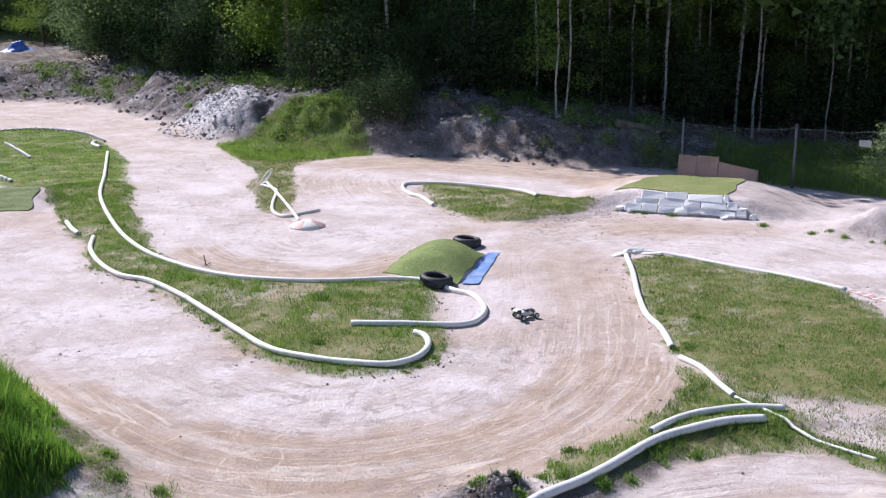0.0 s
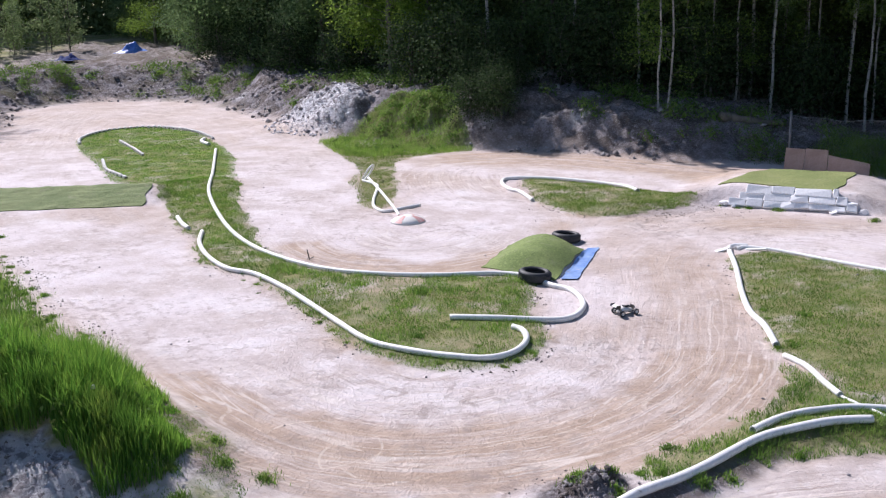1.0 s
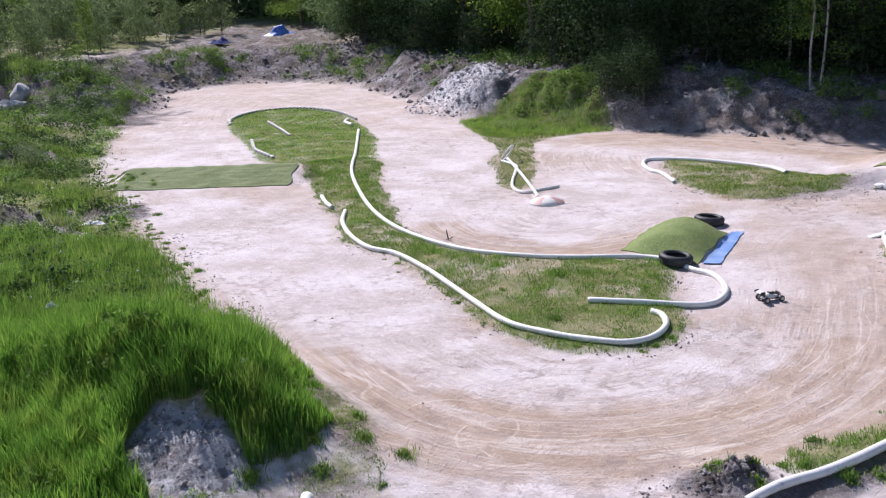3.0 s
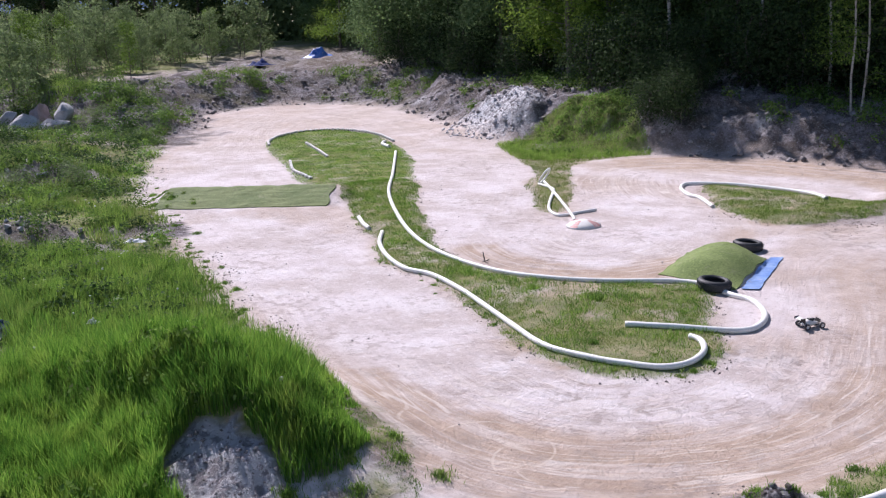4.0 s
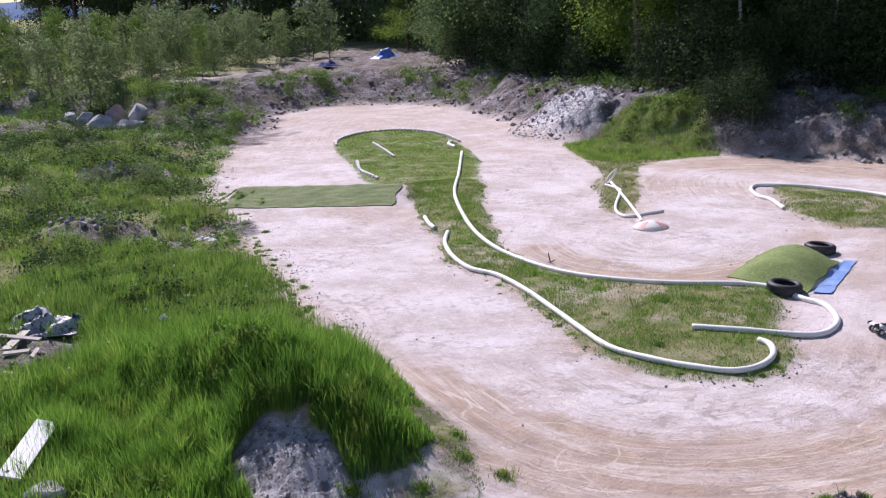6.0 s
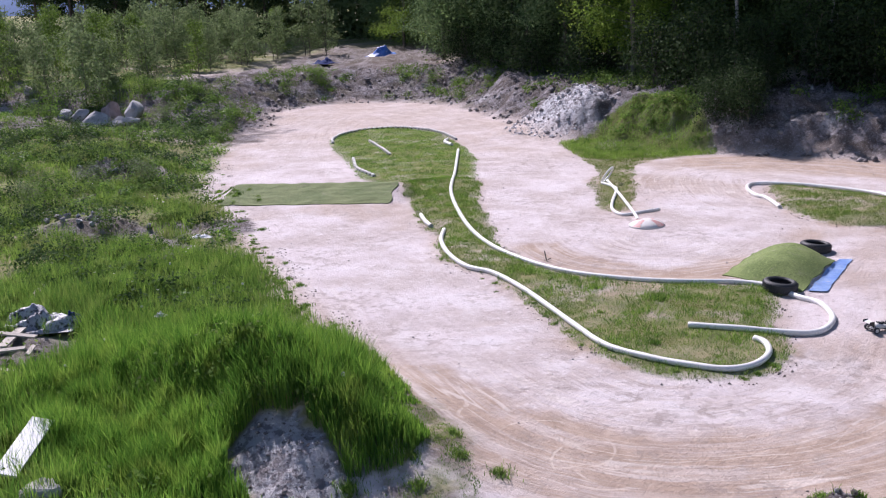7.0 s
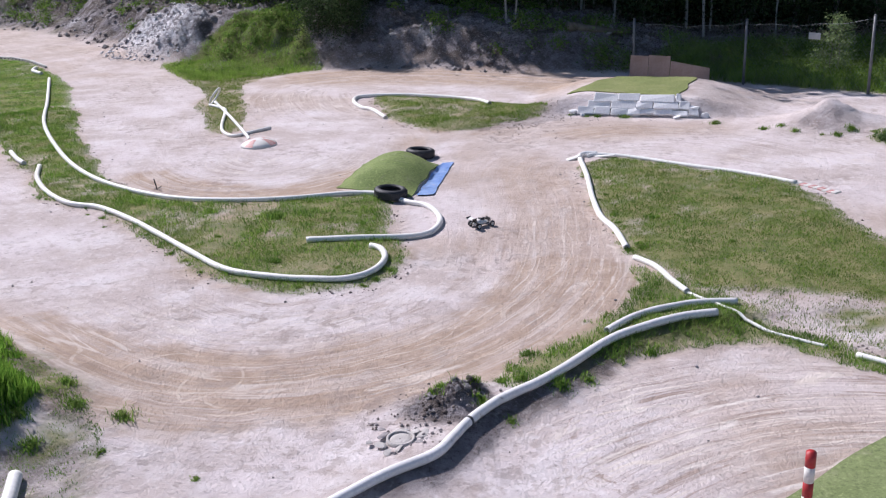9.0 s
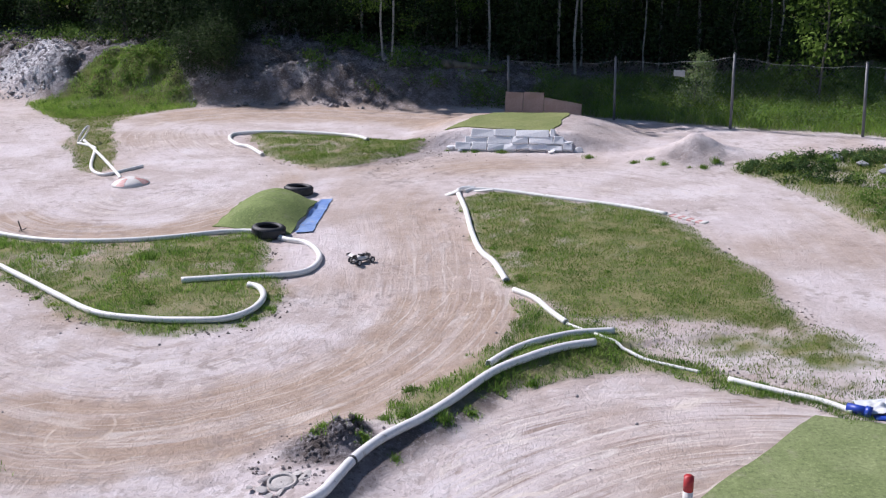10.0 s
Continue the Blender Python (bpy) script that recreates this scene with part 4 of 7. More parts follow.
    for px, py, r in DENTS:
        scuffed = np.maximum(scuffed, np.exp(-((x - px) ** 2 + (y - py) ** 2) / (1.8 * r) ** 2))
    scuffed = np.maximum(scuffed, 0.75 * smooth(0.06, 0.2, fbm(x * 0.9, y * 0.9, 3, 78)))
    scuffs = me.attributes.new("scuffed", 'FLOAT', 'POINT')
    scuffs.data.foreach_set("value", (0.85 * scuffed).astype(np.float32))
    col = me.attributes.new("cover", 'FLOAT_COLOR', 'POINT')
    col.data.foreach_set("color", np.stack([turf, brown, clay, pale], -1).astype(np.float32).ravel())
    d1, s1, e1 = seg_dist(x, y, RACE)
    d2, s2, e2 = seg_dist(x, y, INNER)
    first = d1 < d2
    d, s, e = np.where(first, d1, d2), np.where(first, s1, s2 + 90), np.where(first, e1, e2)
    lane = me.attributes.new("lane", 'FLOAT_VECTOR', 'POINT')
    bends = np.maximum.reduce([blob(x, y, -3.0, 11.0, 4.2, 2.0, 5), blob(x, y, 0.9, 14.0, 1.5, 3.2, -15), blob(x, y, -4.8, 19.2, 3.0, 1.7), blob(x, y, -5.0, 27.2, 2.4, 3.0),
                               blob(x, y, -23, 37, 5, 7), 0.55 * blob(x, y, -10.0, 14.6, 4.5, 1.2, -43), blob(x, y, 4.5, 20.8, 3.2, 1.6, -20), 0.9 * blob(x, y, 2.8, 9.0, 2.2, 1.5)])
    weight = (1 - smooth(1.6, 3.4, np.where(bends > 0.3, d * 0.7, d))) * (0.22 + 0.78 * smooth(0.15, 0.7, bends)) * (1 - turf) * (1 - clay)
    weight = np.maximum(weight, 1.7 * smooth(0.12, 0.4, blob(x, y, 2.9, 9.0, 2.1, 1.5)) * (1 - turf))
    # The lane nearest the stand bends round a centre of its own.
    near_bend = blob(x, y, 2.9, 9.0, 2.1, 1.5) > 0.12
    rad = np.hypot(x - 3.6, y - 5.2)
    s, d, e = np.where(near_bend, 3.6 * np.arctan2(y - 5.2, x - 3.6) + 300, s), np.where(near_bend, rad, d), np.where(near_bend, 1.0, e)
    lane.data.foreach_set("vector", np.stack([s, d * e + 1.1 * fbm(s * 0.16, 0 * s, 2, 44), weight], -1).astype(np.float32).ravel())
    return tagged(new("ground", me), "pale sandy track soil with grey clay banks and turf", "ground", kind="structure")


ground = build_ground()


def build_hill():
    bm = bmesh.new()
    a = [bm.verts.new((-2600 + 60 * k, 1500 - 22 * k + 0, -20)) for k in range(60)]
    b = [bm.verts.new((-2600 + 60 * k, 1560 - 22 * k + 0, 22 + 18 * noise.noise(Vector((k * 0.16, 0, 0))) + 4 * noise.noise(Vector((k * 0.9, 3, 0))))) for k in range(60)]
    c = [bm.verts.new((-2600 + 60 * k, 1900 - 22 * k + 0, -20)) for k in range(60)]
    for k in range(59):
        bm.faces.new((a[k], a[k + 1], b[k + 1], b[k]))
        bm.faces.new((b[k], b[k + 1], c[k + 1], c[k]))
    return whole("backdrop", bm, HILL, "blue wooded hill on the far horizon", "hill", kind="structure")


build_hill()


# ---- pipes that line the track ----
def laid(points, r, per=7, lift=0.75):
    line = spline(points, per)
    z = height(line[:, 0], line[:, 1])
    near = np.pad(z, 4, mode='edge')
    z = np.maximum(z - 0.3 * r, sum(near[k:k + len(z)] for k in range(9)) / 9)
    return [(p[0], p[1], h + r * lift) for p, h in zip(line, z)]


def pipe(name, points, r, mat, label, lift=0.75, wob=0.06):
    bm = tube(bmesh.new(), laid(points, r, 7, lift), r, 14, min(0.007, r * 0.2), wob)
    return whole(name, bm, mat, label, "pipe", group="pipes along the track")


pipe("drain_pipe", [(-14.2, 30.8), (-12.5, 26.8), (-11.3, 23.9), (-9.6, 20.9), (-8.37, 19.2), (-7.2, 18.15), (-5.96, 17.47), (-4.85, 17.28), (-3.82, 17.36),
                    (-2.83, 17.62), (-2.2, 17.5), (-1.73, 17.09), (-1.33, 16.78), (-1.09, 16.1), (-1.14, 15.5), (-1.41, 15.17), (-2.06, 15.02), (-2.58, 14.92), (-3.1, 14.88)],
     0.048, PIPE_WHITE, "long white plastic drain pipe bent along a grass island")
pipe("drain_pipe", [(-9.66, 19.94), (-9.29, 19.01), (-8.65, 17.99), (-7.92, 17.24), (-7.21, 16.93), (-6.33, 16.14), (-5.54, 15.28), (-4.8, 14.44), (-4.1, 13.7),
                    (-3.47, 13.4), (-2.79, 13.24), (-2.22, 13.23), (-1.9, 13.54), (-1.78, 14.02), (-1.88, 14.44), (-2.06, 14.6)],
     0.047, PIPE_WHITE, "white plastic drain pipe hooked round the grass tip")
pipe("pipe_offcut", [(-10.89, 21.25), (-10.47, 20.63), (-10.13, 20.24)], 0.05, PIPE_WHITE, "short white pipe offcut lying in the grass")
pipe("drain_pipe", [(-2.91, 24.2), (-3.34, 25.14), (-3.68, 25.5), (-4.0, 26.4), (-3.85, 27.0), (-2.73, 27.02), (-1.63, 26.66), (-0.79, 26.13), (-0.4, 25.3)],
     0.05, PIPE_WHITE, "white plastic pipe bent round a small grass patch")
pipe("drain_pipe", [(1.48, 19.84), (1.52, 18.59), (1.51, 17.13), (1.56, 16.03), (1.72, 15.33), (1.8, 14.49)], 0.048, PIPE_WHITE, "white plastic pipe beside the grass wedge")
pipe("drain_pipe", [(1.87, 14.1), (2.11, 13.71), (2.26, 13.15), (2.4, 12.74)], 0.042, PIPE_WHITE, "thin white pipe running on from a joint")
pipe("edge_pipe", [(1.62, 20.05), (1.85, 20.22), (2.51, 20.0), (3.54, 19.24), (4.5, 18.55), (5.19, 17.9)], 0.042, PIPE_WHITE, "white edge pipe half sunk beside the sandy lane", 0.45)
pipe("drain_pipe", [(1.21, 11.36), (1.58, 11.8), (1.98, 12.09), (2.46, 12.29), (2.96, 12.34)], 0.047, PIPE_GREY, "short grey-white pipe lying on the verge")
long_pipe = pipe("drain_pipe", LONG_PIPE, 0.053, PIPE_GREY, "thick grey-white pipe along an earth berm with a dark joint", 0.8)
pipe("thin_pipe", [(2.4, 12.74), (2.62, 12.4), (2.77, 12.14), (3.12, 11.66), (3.4, 11.39), (3.74, 11.12)], 0.022, PIPE_WHITE, "thin white conduit half hidden in the grass", 0.6)
pipe("thin_pipe", [(4.0, 10.87), (4.55, 10.38), (4.84, 10.13), (5.04, 9.87)], 0.036, PIPE_WHITE, "white pipe in the grass with a blue end")
pipe("drain_pipe", [(-4.1, 6.4), (-4.28, 7.1), (-4.42, 7.47), (-4.52, 7.82), (-4.62, 8.16)], 0.066, PIPE_WHITE, "thick white pipe lying on thin grass")
bmc = bmesh.new()
ja, jb = laid(LONG_PIPE, 0.053, 7, 0.8)[42], laid(LONG_PIPE, 0.053, 7, 0.8)[43]
rod(bmc, ja, Vector(ja).lerp(Vector(jb), 0.5), 0.057, sides=16)
part("collar", bmc, PIPE_DARK, long_pipe, "dark rubber joint")
# The hoop, and the two pipes laid crosswise beside the disc.
pipe("crossed_pipe", [(-7.75, 26.5), (-6.86, 24.6), (-5.93, 22.5), (-5.74, 22.0)], 0.038, PIPE_WHITE, "straight white pipe lying across another on the sand", 1.6)
pipe("crossed_pipe", [(-7.85, 26.3), (-7.3, 25.7), (-7.12, 25.1), (-6.85, 23.8), (-6.6, 23.0), (-6.23, 22.56), (-5.86, 22.9), (-5.55, 23.3)], 0.04, PIPE_WHITE, "bent white pipe curled on the sand")


def build_hoop():
    c = Vector((-7.75, 26.5, ground_z(-7.75, 26.5) + 0.22))
    nrm = Vector((0.85, -0.06, -0.54)).normalized()
    a = nrm.cross(Vector((0, 0, 1))).normalized()
    b = nrm.cross(a)
    bm = bmesh.new()
    rings = []
    for k in range(32):
        w = 2 * math.pi * k / 32
        out = a * math.cos(w) + b * math.sin(w)
        rings.append([bm.verts.new(c + out * (0.25 + 0.028 * math.cos(2 * math.pi * j / 8)) + nrm * 0.028 * math.sin(2 * math.pi * j / 8)) for j in range(8)])
    for k in range(32):
        p, q = rings[k], rings[(k + 1) % 32]
        for j in range(8):
            bm.faces.new((p[j], q[j], q[(j + 1) % 8], p[(j + 1) % 8]))
    whole("pipe_hoop", bm, PIPE_WHITE, "white plastic hoop leaning up on the sand", "hoop")


build_hoop()


def build_disc():
    at = (-5.45, 21.68, ground_z(-5.45, 21.68))
    disc = thing("marker_disc", "flat domed white disc with faded red patches", "track marker", at)
    bm = lathe(bmesh.new(), [(0.0, 0.15), (0.1, 0.148), (0.22, 0.125), (0.32, 0.085), (0.395, 0.03), (0.40, 0.0), (0.36, 0.0)], 36)
    part("dome", bm, WHITE, disc)
    for a0, a1 in ((-35, 5), (40, 75), (150, 185), (230, 262)):
        bm = bmesh.new()
        prof = [(0.12, 0.149), (0.22, 0.129), (0.32, 0.089), (0.39, 0.036)]
        rows = [[bm.verts.new((r * math.cos(radians(a0 + (a1 - a0) * k / 6)), r * math.sin(radians(a0 + (a1 - a0) * k / 6)), z)) for r, z in prof] for k in range(7)]
        for p, q in zip(rows, rows[1:]):
            for j in range(3):
                bm.faces.new((p[j], p[j + 1], q[j + 1], q[j]))
        part("red_patch", bm, RED_FADED, disc, "faded red painted patch")


build_disc()


# ---- tyres ----
def build_tyre():
    tyre = thing("tyre", "old black car tyre lying flat beside the carpet ramp", "tyre", group="tyres by the carpet ramp")
    bm = lathe(bmesh.new(), [(0.19, 0.035), (0.205, 0.01), (0.25, 0.0), (0.285, 0.012), (0.305, 0.045), (0.31, 0.10), (0.305, 0.155), (0.285, 0.188), (0.25, 0.2),
                             (0.205, 0.19), (0.19, 0.165), (0.20, 0.15), (0.262, 0.14), (0.268, 0.10), (0.262, 0.06), (0.20, 0.05)], 40, True)
    part("carcass", bm, RUBBER, tyre)
    bm = bmesh.new()
    for k in range(44):
        w = 2 * math.pi * k / 44
        for z, off in ((0.06, 0.0), (0.135, 0.07)):
            box(bm, (0.012, 0.026, 0.05), m=Matrix.Rotation(w + off, 4, 'Z') @ Matrix.Translation((0.309, 0, z)))
    part("tread", bm, RUBBER, tyre, "worn tread blocks", False)
    bm = lathe(bmesh.new(), [(0.228, 0.196), (0.235, 0.202), (0.245, 0.202), (0.25, 0.2)], 40)
    part("sidewall_ring", bm, RUBBER, tyre)
    return tyre


tyre = build_tyre()
tyre.matrix_world = pose(-2.06, 17.4, ground_z(-2.06, 17.3) + 0.005, -3, 4, -25) @ Matrix.Scale(0.95, 4)
copy_thing(tyre, pose(-1.76, 20.36, ground_z(-1.76, 20.45) - 0.005, 0, 5, 40))


# ---- carpets ----
def sheet(us, vs, place, mat, name, label, category, lift=0.02, thick=0.018, edge=None, folds=0.0):
    """A carpet draped on the land: a top with hanging edges; place maps (u, v) to x, y."""
    pu, pv = np.meshgrid(us, vs)
    x, y = place(pu.ravel(), pv.ravel())
    z = height(x, y) + lift + 0.012 * fbm(x * 3, y * 3, 3, 17) + folds * np.clip(8 * np.minimum(pv.ravel() - vs[0], vs[-1] - pv.ravel()), 0, 1) * (0.05 * np.abs(fbm(pu.ravel() * 0.9, pv.ravel() * 5, 3, 18)) + 0.03 * fbm(pu.ravel() * 3, pv.ravel() * 3, 2, 19))
    n, mrow = len(us), len(vs)
    top = np.stack([x, y, z], -1)
    low = top - [0, 0, thick + lift * 0.9]
    i = np.arange(n * mrow).reshape(mrow, n)
    faces = np.stack([i[:-1, :-1], i[:-1, 1:], i[1:, 1:], i[1:, :-1]], -1).reshape(-1, 4)
    me = raw_mesh(name, top, faces, mat, True)
    root = thing(name, label, category)
    ob = new("carpet_top", me)
    ob.parent = root
    rim = np.concatenate([i[0, :], i[1:, -1], i[-1, -2::-1], i[-2:0:-1, 0]])
    k = np.arange(len(rim))
    kn = (k + 1) % len(rim)
    verts = np.concatenate([top[rim], low[rim]])
    side = np.stack([k, k + len(rim), kn + len(rim), kn], -1)
    hem = new("hem", raw_mesh("hem", verts, side, edge or CARPET_EDGE))
    hem.parent = root
    tagged(hem, "dark carpet backing at the cut edge")
    return root


sheet(np.linspace(-0.02, 1.0, 44), np.linspace(-0.06, 1.0, 56),
      lambda u, v: (RAMP_A[0] + u * RAMP_E[0] + v * (1 - 0.2 * (1 - u) ** 2) * RAMP_F[0] + 0.012 * np.sin(v * 17), RAMP_A[1] + u * RAMP_E[1] + v * (1 - 0.2 * (1 - u) ** 2) * RAMP_F[1] + 0.015 * np.sin(u * 13)),
      CARPET, "ramp_carpet", "green artificial grass carpet over a humped ramp", "carpet", 0.016, 0.04, CARPET)
def jump_place(u, v):
    """The jump's carpet tapers towards the run-up."""
    w = v / 2.75
    vv = 0.72 + v + (1 - w) * 0.55 * np.clip(1 - (u + 0.3) / 2.7, 0, 1) ** 1.5 + 0.015 * np.sin(u * 9)
    uu = u + 0.1 + w * (1.1 - 0.28 * (u + 0.3)) - 0.04 * np.sin(v * 5)
    return JUMP_O[0] + uu * JUMP_U[0] + vv * JUMP_V[0], JUMP_O[1] + uu * JUMP_U[1] + vv * JUMP_V[1]


sheet(np.linspace(-0.3, 2.42, 44), np.linspace(0.0, 2.75, 40), jump_place,
      CARPET_FAR, "jump_carpet", "green carpet on top of a stone-faced jump", "carpet", 0.022, 0.015, CARPET_FAR)
sheet(np.linspace(0.0, 4.65, 100), np.linspace(-0.05, 1.55, 44),
      lambda u, v: (STRIP_O[0] + u * STRIP_U[0] + v * STRIP_V[0] + 0.05 * np.sin(v * 7), STRIP_O[1] + u * STRIP_U[1] + v * STRIP_V[1] + 0.04 * np.sin(u * 5)),
      CARPET_OLD, "strip_carpet", "wrinkled green carpet strip across the track", "carpet", 0.022, 0.02, CARPET_OLD, folds=1.1)
sheet(np.linspace(0, 1, 40), np.linspace(0, 1, 40),
      lambda u, v: (4.62 + u * -2.5 + v * 2.6, 9.86 + u * -2.2 + v * -1.1 + 0.02 * np.sin(u * 14)),
      CARPET_LAND, "landing_carpet", "large flat green carpet laid on the sand", "carpet", 0.016, 0.02, CARPET_LAND)


def build_blue_strip():
    root = thing("ground_tarp", "blue tarpaulin strip pegged beside the carpet ramp", "tarpaulin")
    for k in range(5):
        v0, v1 = k / 5 + 0.003, (k + 1) / 5 - 0.003
        us, vs = np.linspace(0, 1, 7), np.linspace(v0, v1, 10)
        pu, pv = np.meshgrid(us, vs)
        pu, pv = pu.ravel(), pv.ravel()
        x = -1.605 + 0.33 * pv + pu * (0.30 - 0.07 * pv) + 0.006 * np.sin(pv * 21)
        y = 17.5 + 2.3 * pv + 0.05 * pu
        z = height(x, y) + 0.014 + 0.012 * np.abs(fbm(x * 6, y * 6, 3, 12)) - 0.01 * np.sin((pv - v0) / (v1 - v0) * math.pi) + 0.01
        n = 7
        i = np.arange(70).reshape(10, 7)
        f = np.stack([i[:-1, :-1], i[:-1, 1:], i[1:, 1:], i[1:, :-1]], -1).reshape(-1, 4)
        top = np.stack([x, y, z], -1)
        verts = np.concatenate([top, top - [0, 0, 0.008]])
        ob = new("panel", raw_mesh("panel", verts, np.concatenate([f, f[:, ::-1] + 70]), TARP, True))
        ob.parent = root


build_blue_strip()


# ---- stone face of the jump ----
def build_stone_face():
    wall = thing("stone_facing", "whitewashed rough stones stacked against the jump", "stone wall")
    rnd = random.Random(5)
    lean = radians(53)
    for v, z0, u0, u1, h, w in ((0.36, 0.08, 0.2, 2.92, 0.19, 0.36), (0.45, 0.225, 0.42, 2.72, 0.205, 0.46), (0.555, 0.375, 0.56, 2.5, 0.215, 0.62)):
        u = u0
        while u < u1:
            ww = min(w * rnd.uniform(0.7, 1.45), u1 - u + 0.1)
            bm = bmesh.new()
            box(bm, (ww * 0.965, h * (rnd.uniform(0.6, 1.1) if z0 < 0.1 else rnd.uniform(0.94, 1.08)), 0.16), bevel=0.018)
            for vert in bm.verts:
                vert.co += Vector((noise.noise(vert.co * 5 + Vector((u, z0, 0))), noise.noise(vert.co * 5 + Vector((u, 9, z0))), noise.noise(vert.co * 5 + Vector((3, u, z0))))) * 0.034
            st = part("stone", bm, STONE_WHITE, wall, "", False)
            uu, vv = u + ww / 2, v + rnd.uniform(-0.012, 0.012)
            st.location = (JUMP_O[0] + uu * JUMP_U[0] + vv * JUMP_V[0], JUMP_O[1] + uu * JUMP_U[1] + vv * JUMP_V[1], z0 + rnd.uniform(-0.015, 0.015))
            turn = Matrix.Rotation(math.atan2(JUMP_U[1], JUMP_U[0]) + radians(rnd.uniform(-2, 2)), 4, 'Z') @ Matrix.Rotation(lean + radians(rnd.uniform(-4, 1)), 4, 'X') @ Matrix.Rotation(radians(rnd.uniform(-2, 2)), 4, 'Y')
            st.rotation_euler = turn.to_euler()
            u += ww
    for uu, vv, s in ((2.85, 0.42, 0.4), (3.15, 0.34, 0.3), (0.12, 0.36, 0.3), (2.55, 0.16, 0.22), (0.35, 0.2, 0.18)):
        st = new("stone", stone_mesh("stone", int(uu * 10) + 50, (s, s * 0.7, s * 0.6), STONE_WHITE))
        st.parent = wall
        px, py = JUMP_O[0] + uu * JUMP_U[0] + vv * JUMP_V[0], JUMP_O[1] + uu * JUMP_U[1] + vv * JUMP_V[1]
        st.location = (px, py, ground_z(px, py) + s * 0.2)


build_stone_face()


# ---- fence ----
POSTS = [(3.66, 29.3, 1.62), (6.4, 27.7, 1.72), (9.12, 26.0, 1.95), (11.95, 24.4, 1.85), (14.6, 22.8, 1.85)]


def build_fence():
    fence = thing("wire_fence", "chain-link fence on grey steel posts, slack in places", "fence")
    tops = []
    rnd = random.Random(3)
    for k, (x, y, h) in enumerate(POSTS):
        z = ground_z(x, y)
        lean = (-0.09, 0.0) if k == 3 else (rnd.uniform(-0.03, 0.01), 0)
        bm = rod(bmesh.new(), (x, y, z - 0.2), (x + lean[0], y, h), 0.038, 0.036, 12)
        rod(bm, (x + lean[0], y, h - 0.005), (x + lean[0], y, h + 0.02), 0.042, 0.02, 12)
        part("post", bm, STEEL, fence)
        tops.append((x + lean[0], y, h - 0.1))
    for k in range(len(POSTS) - 1):
        a, b = Vector(tops[k]), Vector(tops[k + 1])
        za, zb = ground_z(a.x, a.y) + 0.03, ground_z(b.x, b.y) + 0.03
        width = math.hypot(b.x - a.x, b.y - a.y)
        bm = bmesh.new()
        def at(u, v):
            sag = 0.10 * math.sin(math.pi * u) * v + 0.02 * math.sin(u * 17 + k) * v
            p = a.lerp(b, u)
            zl = za + (zb - za) * u
            return Vector((p.x, p.y + 0.03 * math.sin(u * 9 + 3 * v), zl + (p.z - zl) * v - sag))
        pitch = 0.085
        n = int(width / pitch)
        vspan = 1.55 / width
        for sgn in (1, -1):
            for j in range(-int(n * vspan) - 1, n + int(n * vspan) + 2):
                u0 = j / n
                pts = []
                for s in range(9):
                    v = s / 8
                    u = u0 + sgn * v * vspan * 0.8
                    if 0 <= u <= 1:
                        pts.append(at(u, v))
                for p, q in zip(pts, pts[1:]):
                    w = 0.0013
                    vs = [bm.verts.new(c) for c in (p + Vector((w, 0, 0)), p + Vector((-w, 0, 0)), q + Vector((-w, 0, 0)), q + Vector((w, 0, 0)))]
                    bm.faces.new(vs)
                    vs = [bm.verts.new(c) for c in (p + Vector((0, w, 0)), p + Vector((0, -w, 0)), q + Vector((0, -w, 0)), q + Vector((0, w, 0)))]
                    bm.faces.new(vs)
        part("mesh_panel", bm, WIRE, fence, "galvanised diamond wire mesh", False)
        line = [at(u / 16, 1.0) for u in range(17)]
        part("top_wire", tube(bmesh.new(), line, 0.004, 6, 0.001), WIRE, fence)
    u = 0.55
    c = Vector(tops[1]).lerp(Vector(tops[2]), u)
    sign = thing("fence_sign", "small blank grey sign wired to the fence", "sign")
    part("plate", box(bmesh.new(), (0.3, 0.008, 0.17), (c.x, c.y - 0.06, 1.38), Matrix.Rotation(radians(-32), 4, 'Z'), 0.003), SIGN, sign)
    for dx in (-0.1, 0.1):
        part("wire_tie", rod(bmesh.new(), (c.x + dx, c.y - 0.05 - dx * 0.6, 1.45), (c.x + dx, c.y + 0.02 - dx * 0.6, 1.5), 0.004, sides=6), WIRE, sign)


build_fence()


def build_boards():
    a, b = Vector((3.5, 29.15, 0)), Vector((5.95, 27.85, 0))
    way = (b - a).normalized()
    ang = math.atan2(way.y, way.x)
    for u0, u1, z0, z1 in ((0.0, 0.55, 0.0, 0.66), (0.55, 1.18, 0.0, 0.68), (1.18, 2.3, 0.0, 0.5)):
        c = a + way * (u0 + u1) / 2
        bm = bmesh.new()
        box(bm, (u1 - u0 - 0.012, 0.018, z1 - z0), (0, 0, (z1 - z0) / 2), None, 0.004)
        if u0 > 1:
            for v in bm.verts:
                if v.co.z > 0.3:
                    v.co.z += -0.12 * v.co.x
        ob = whole("plywood_board", bm, BOARD_PINK, "weathered pinkish plywood board leaning on the fence", "board", (c.x, c.y - 0.12, ground_z(c.x, c.y) - 0.02), math.degrees(ang),
                   group="boards at the fence", smooth_faces=False)
        ob.rotation_euler = (radians(-7), 0, ang)


build_boards()


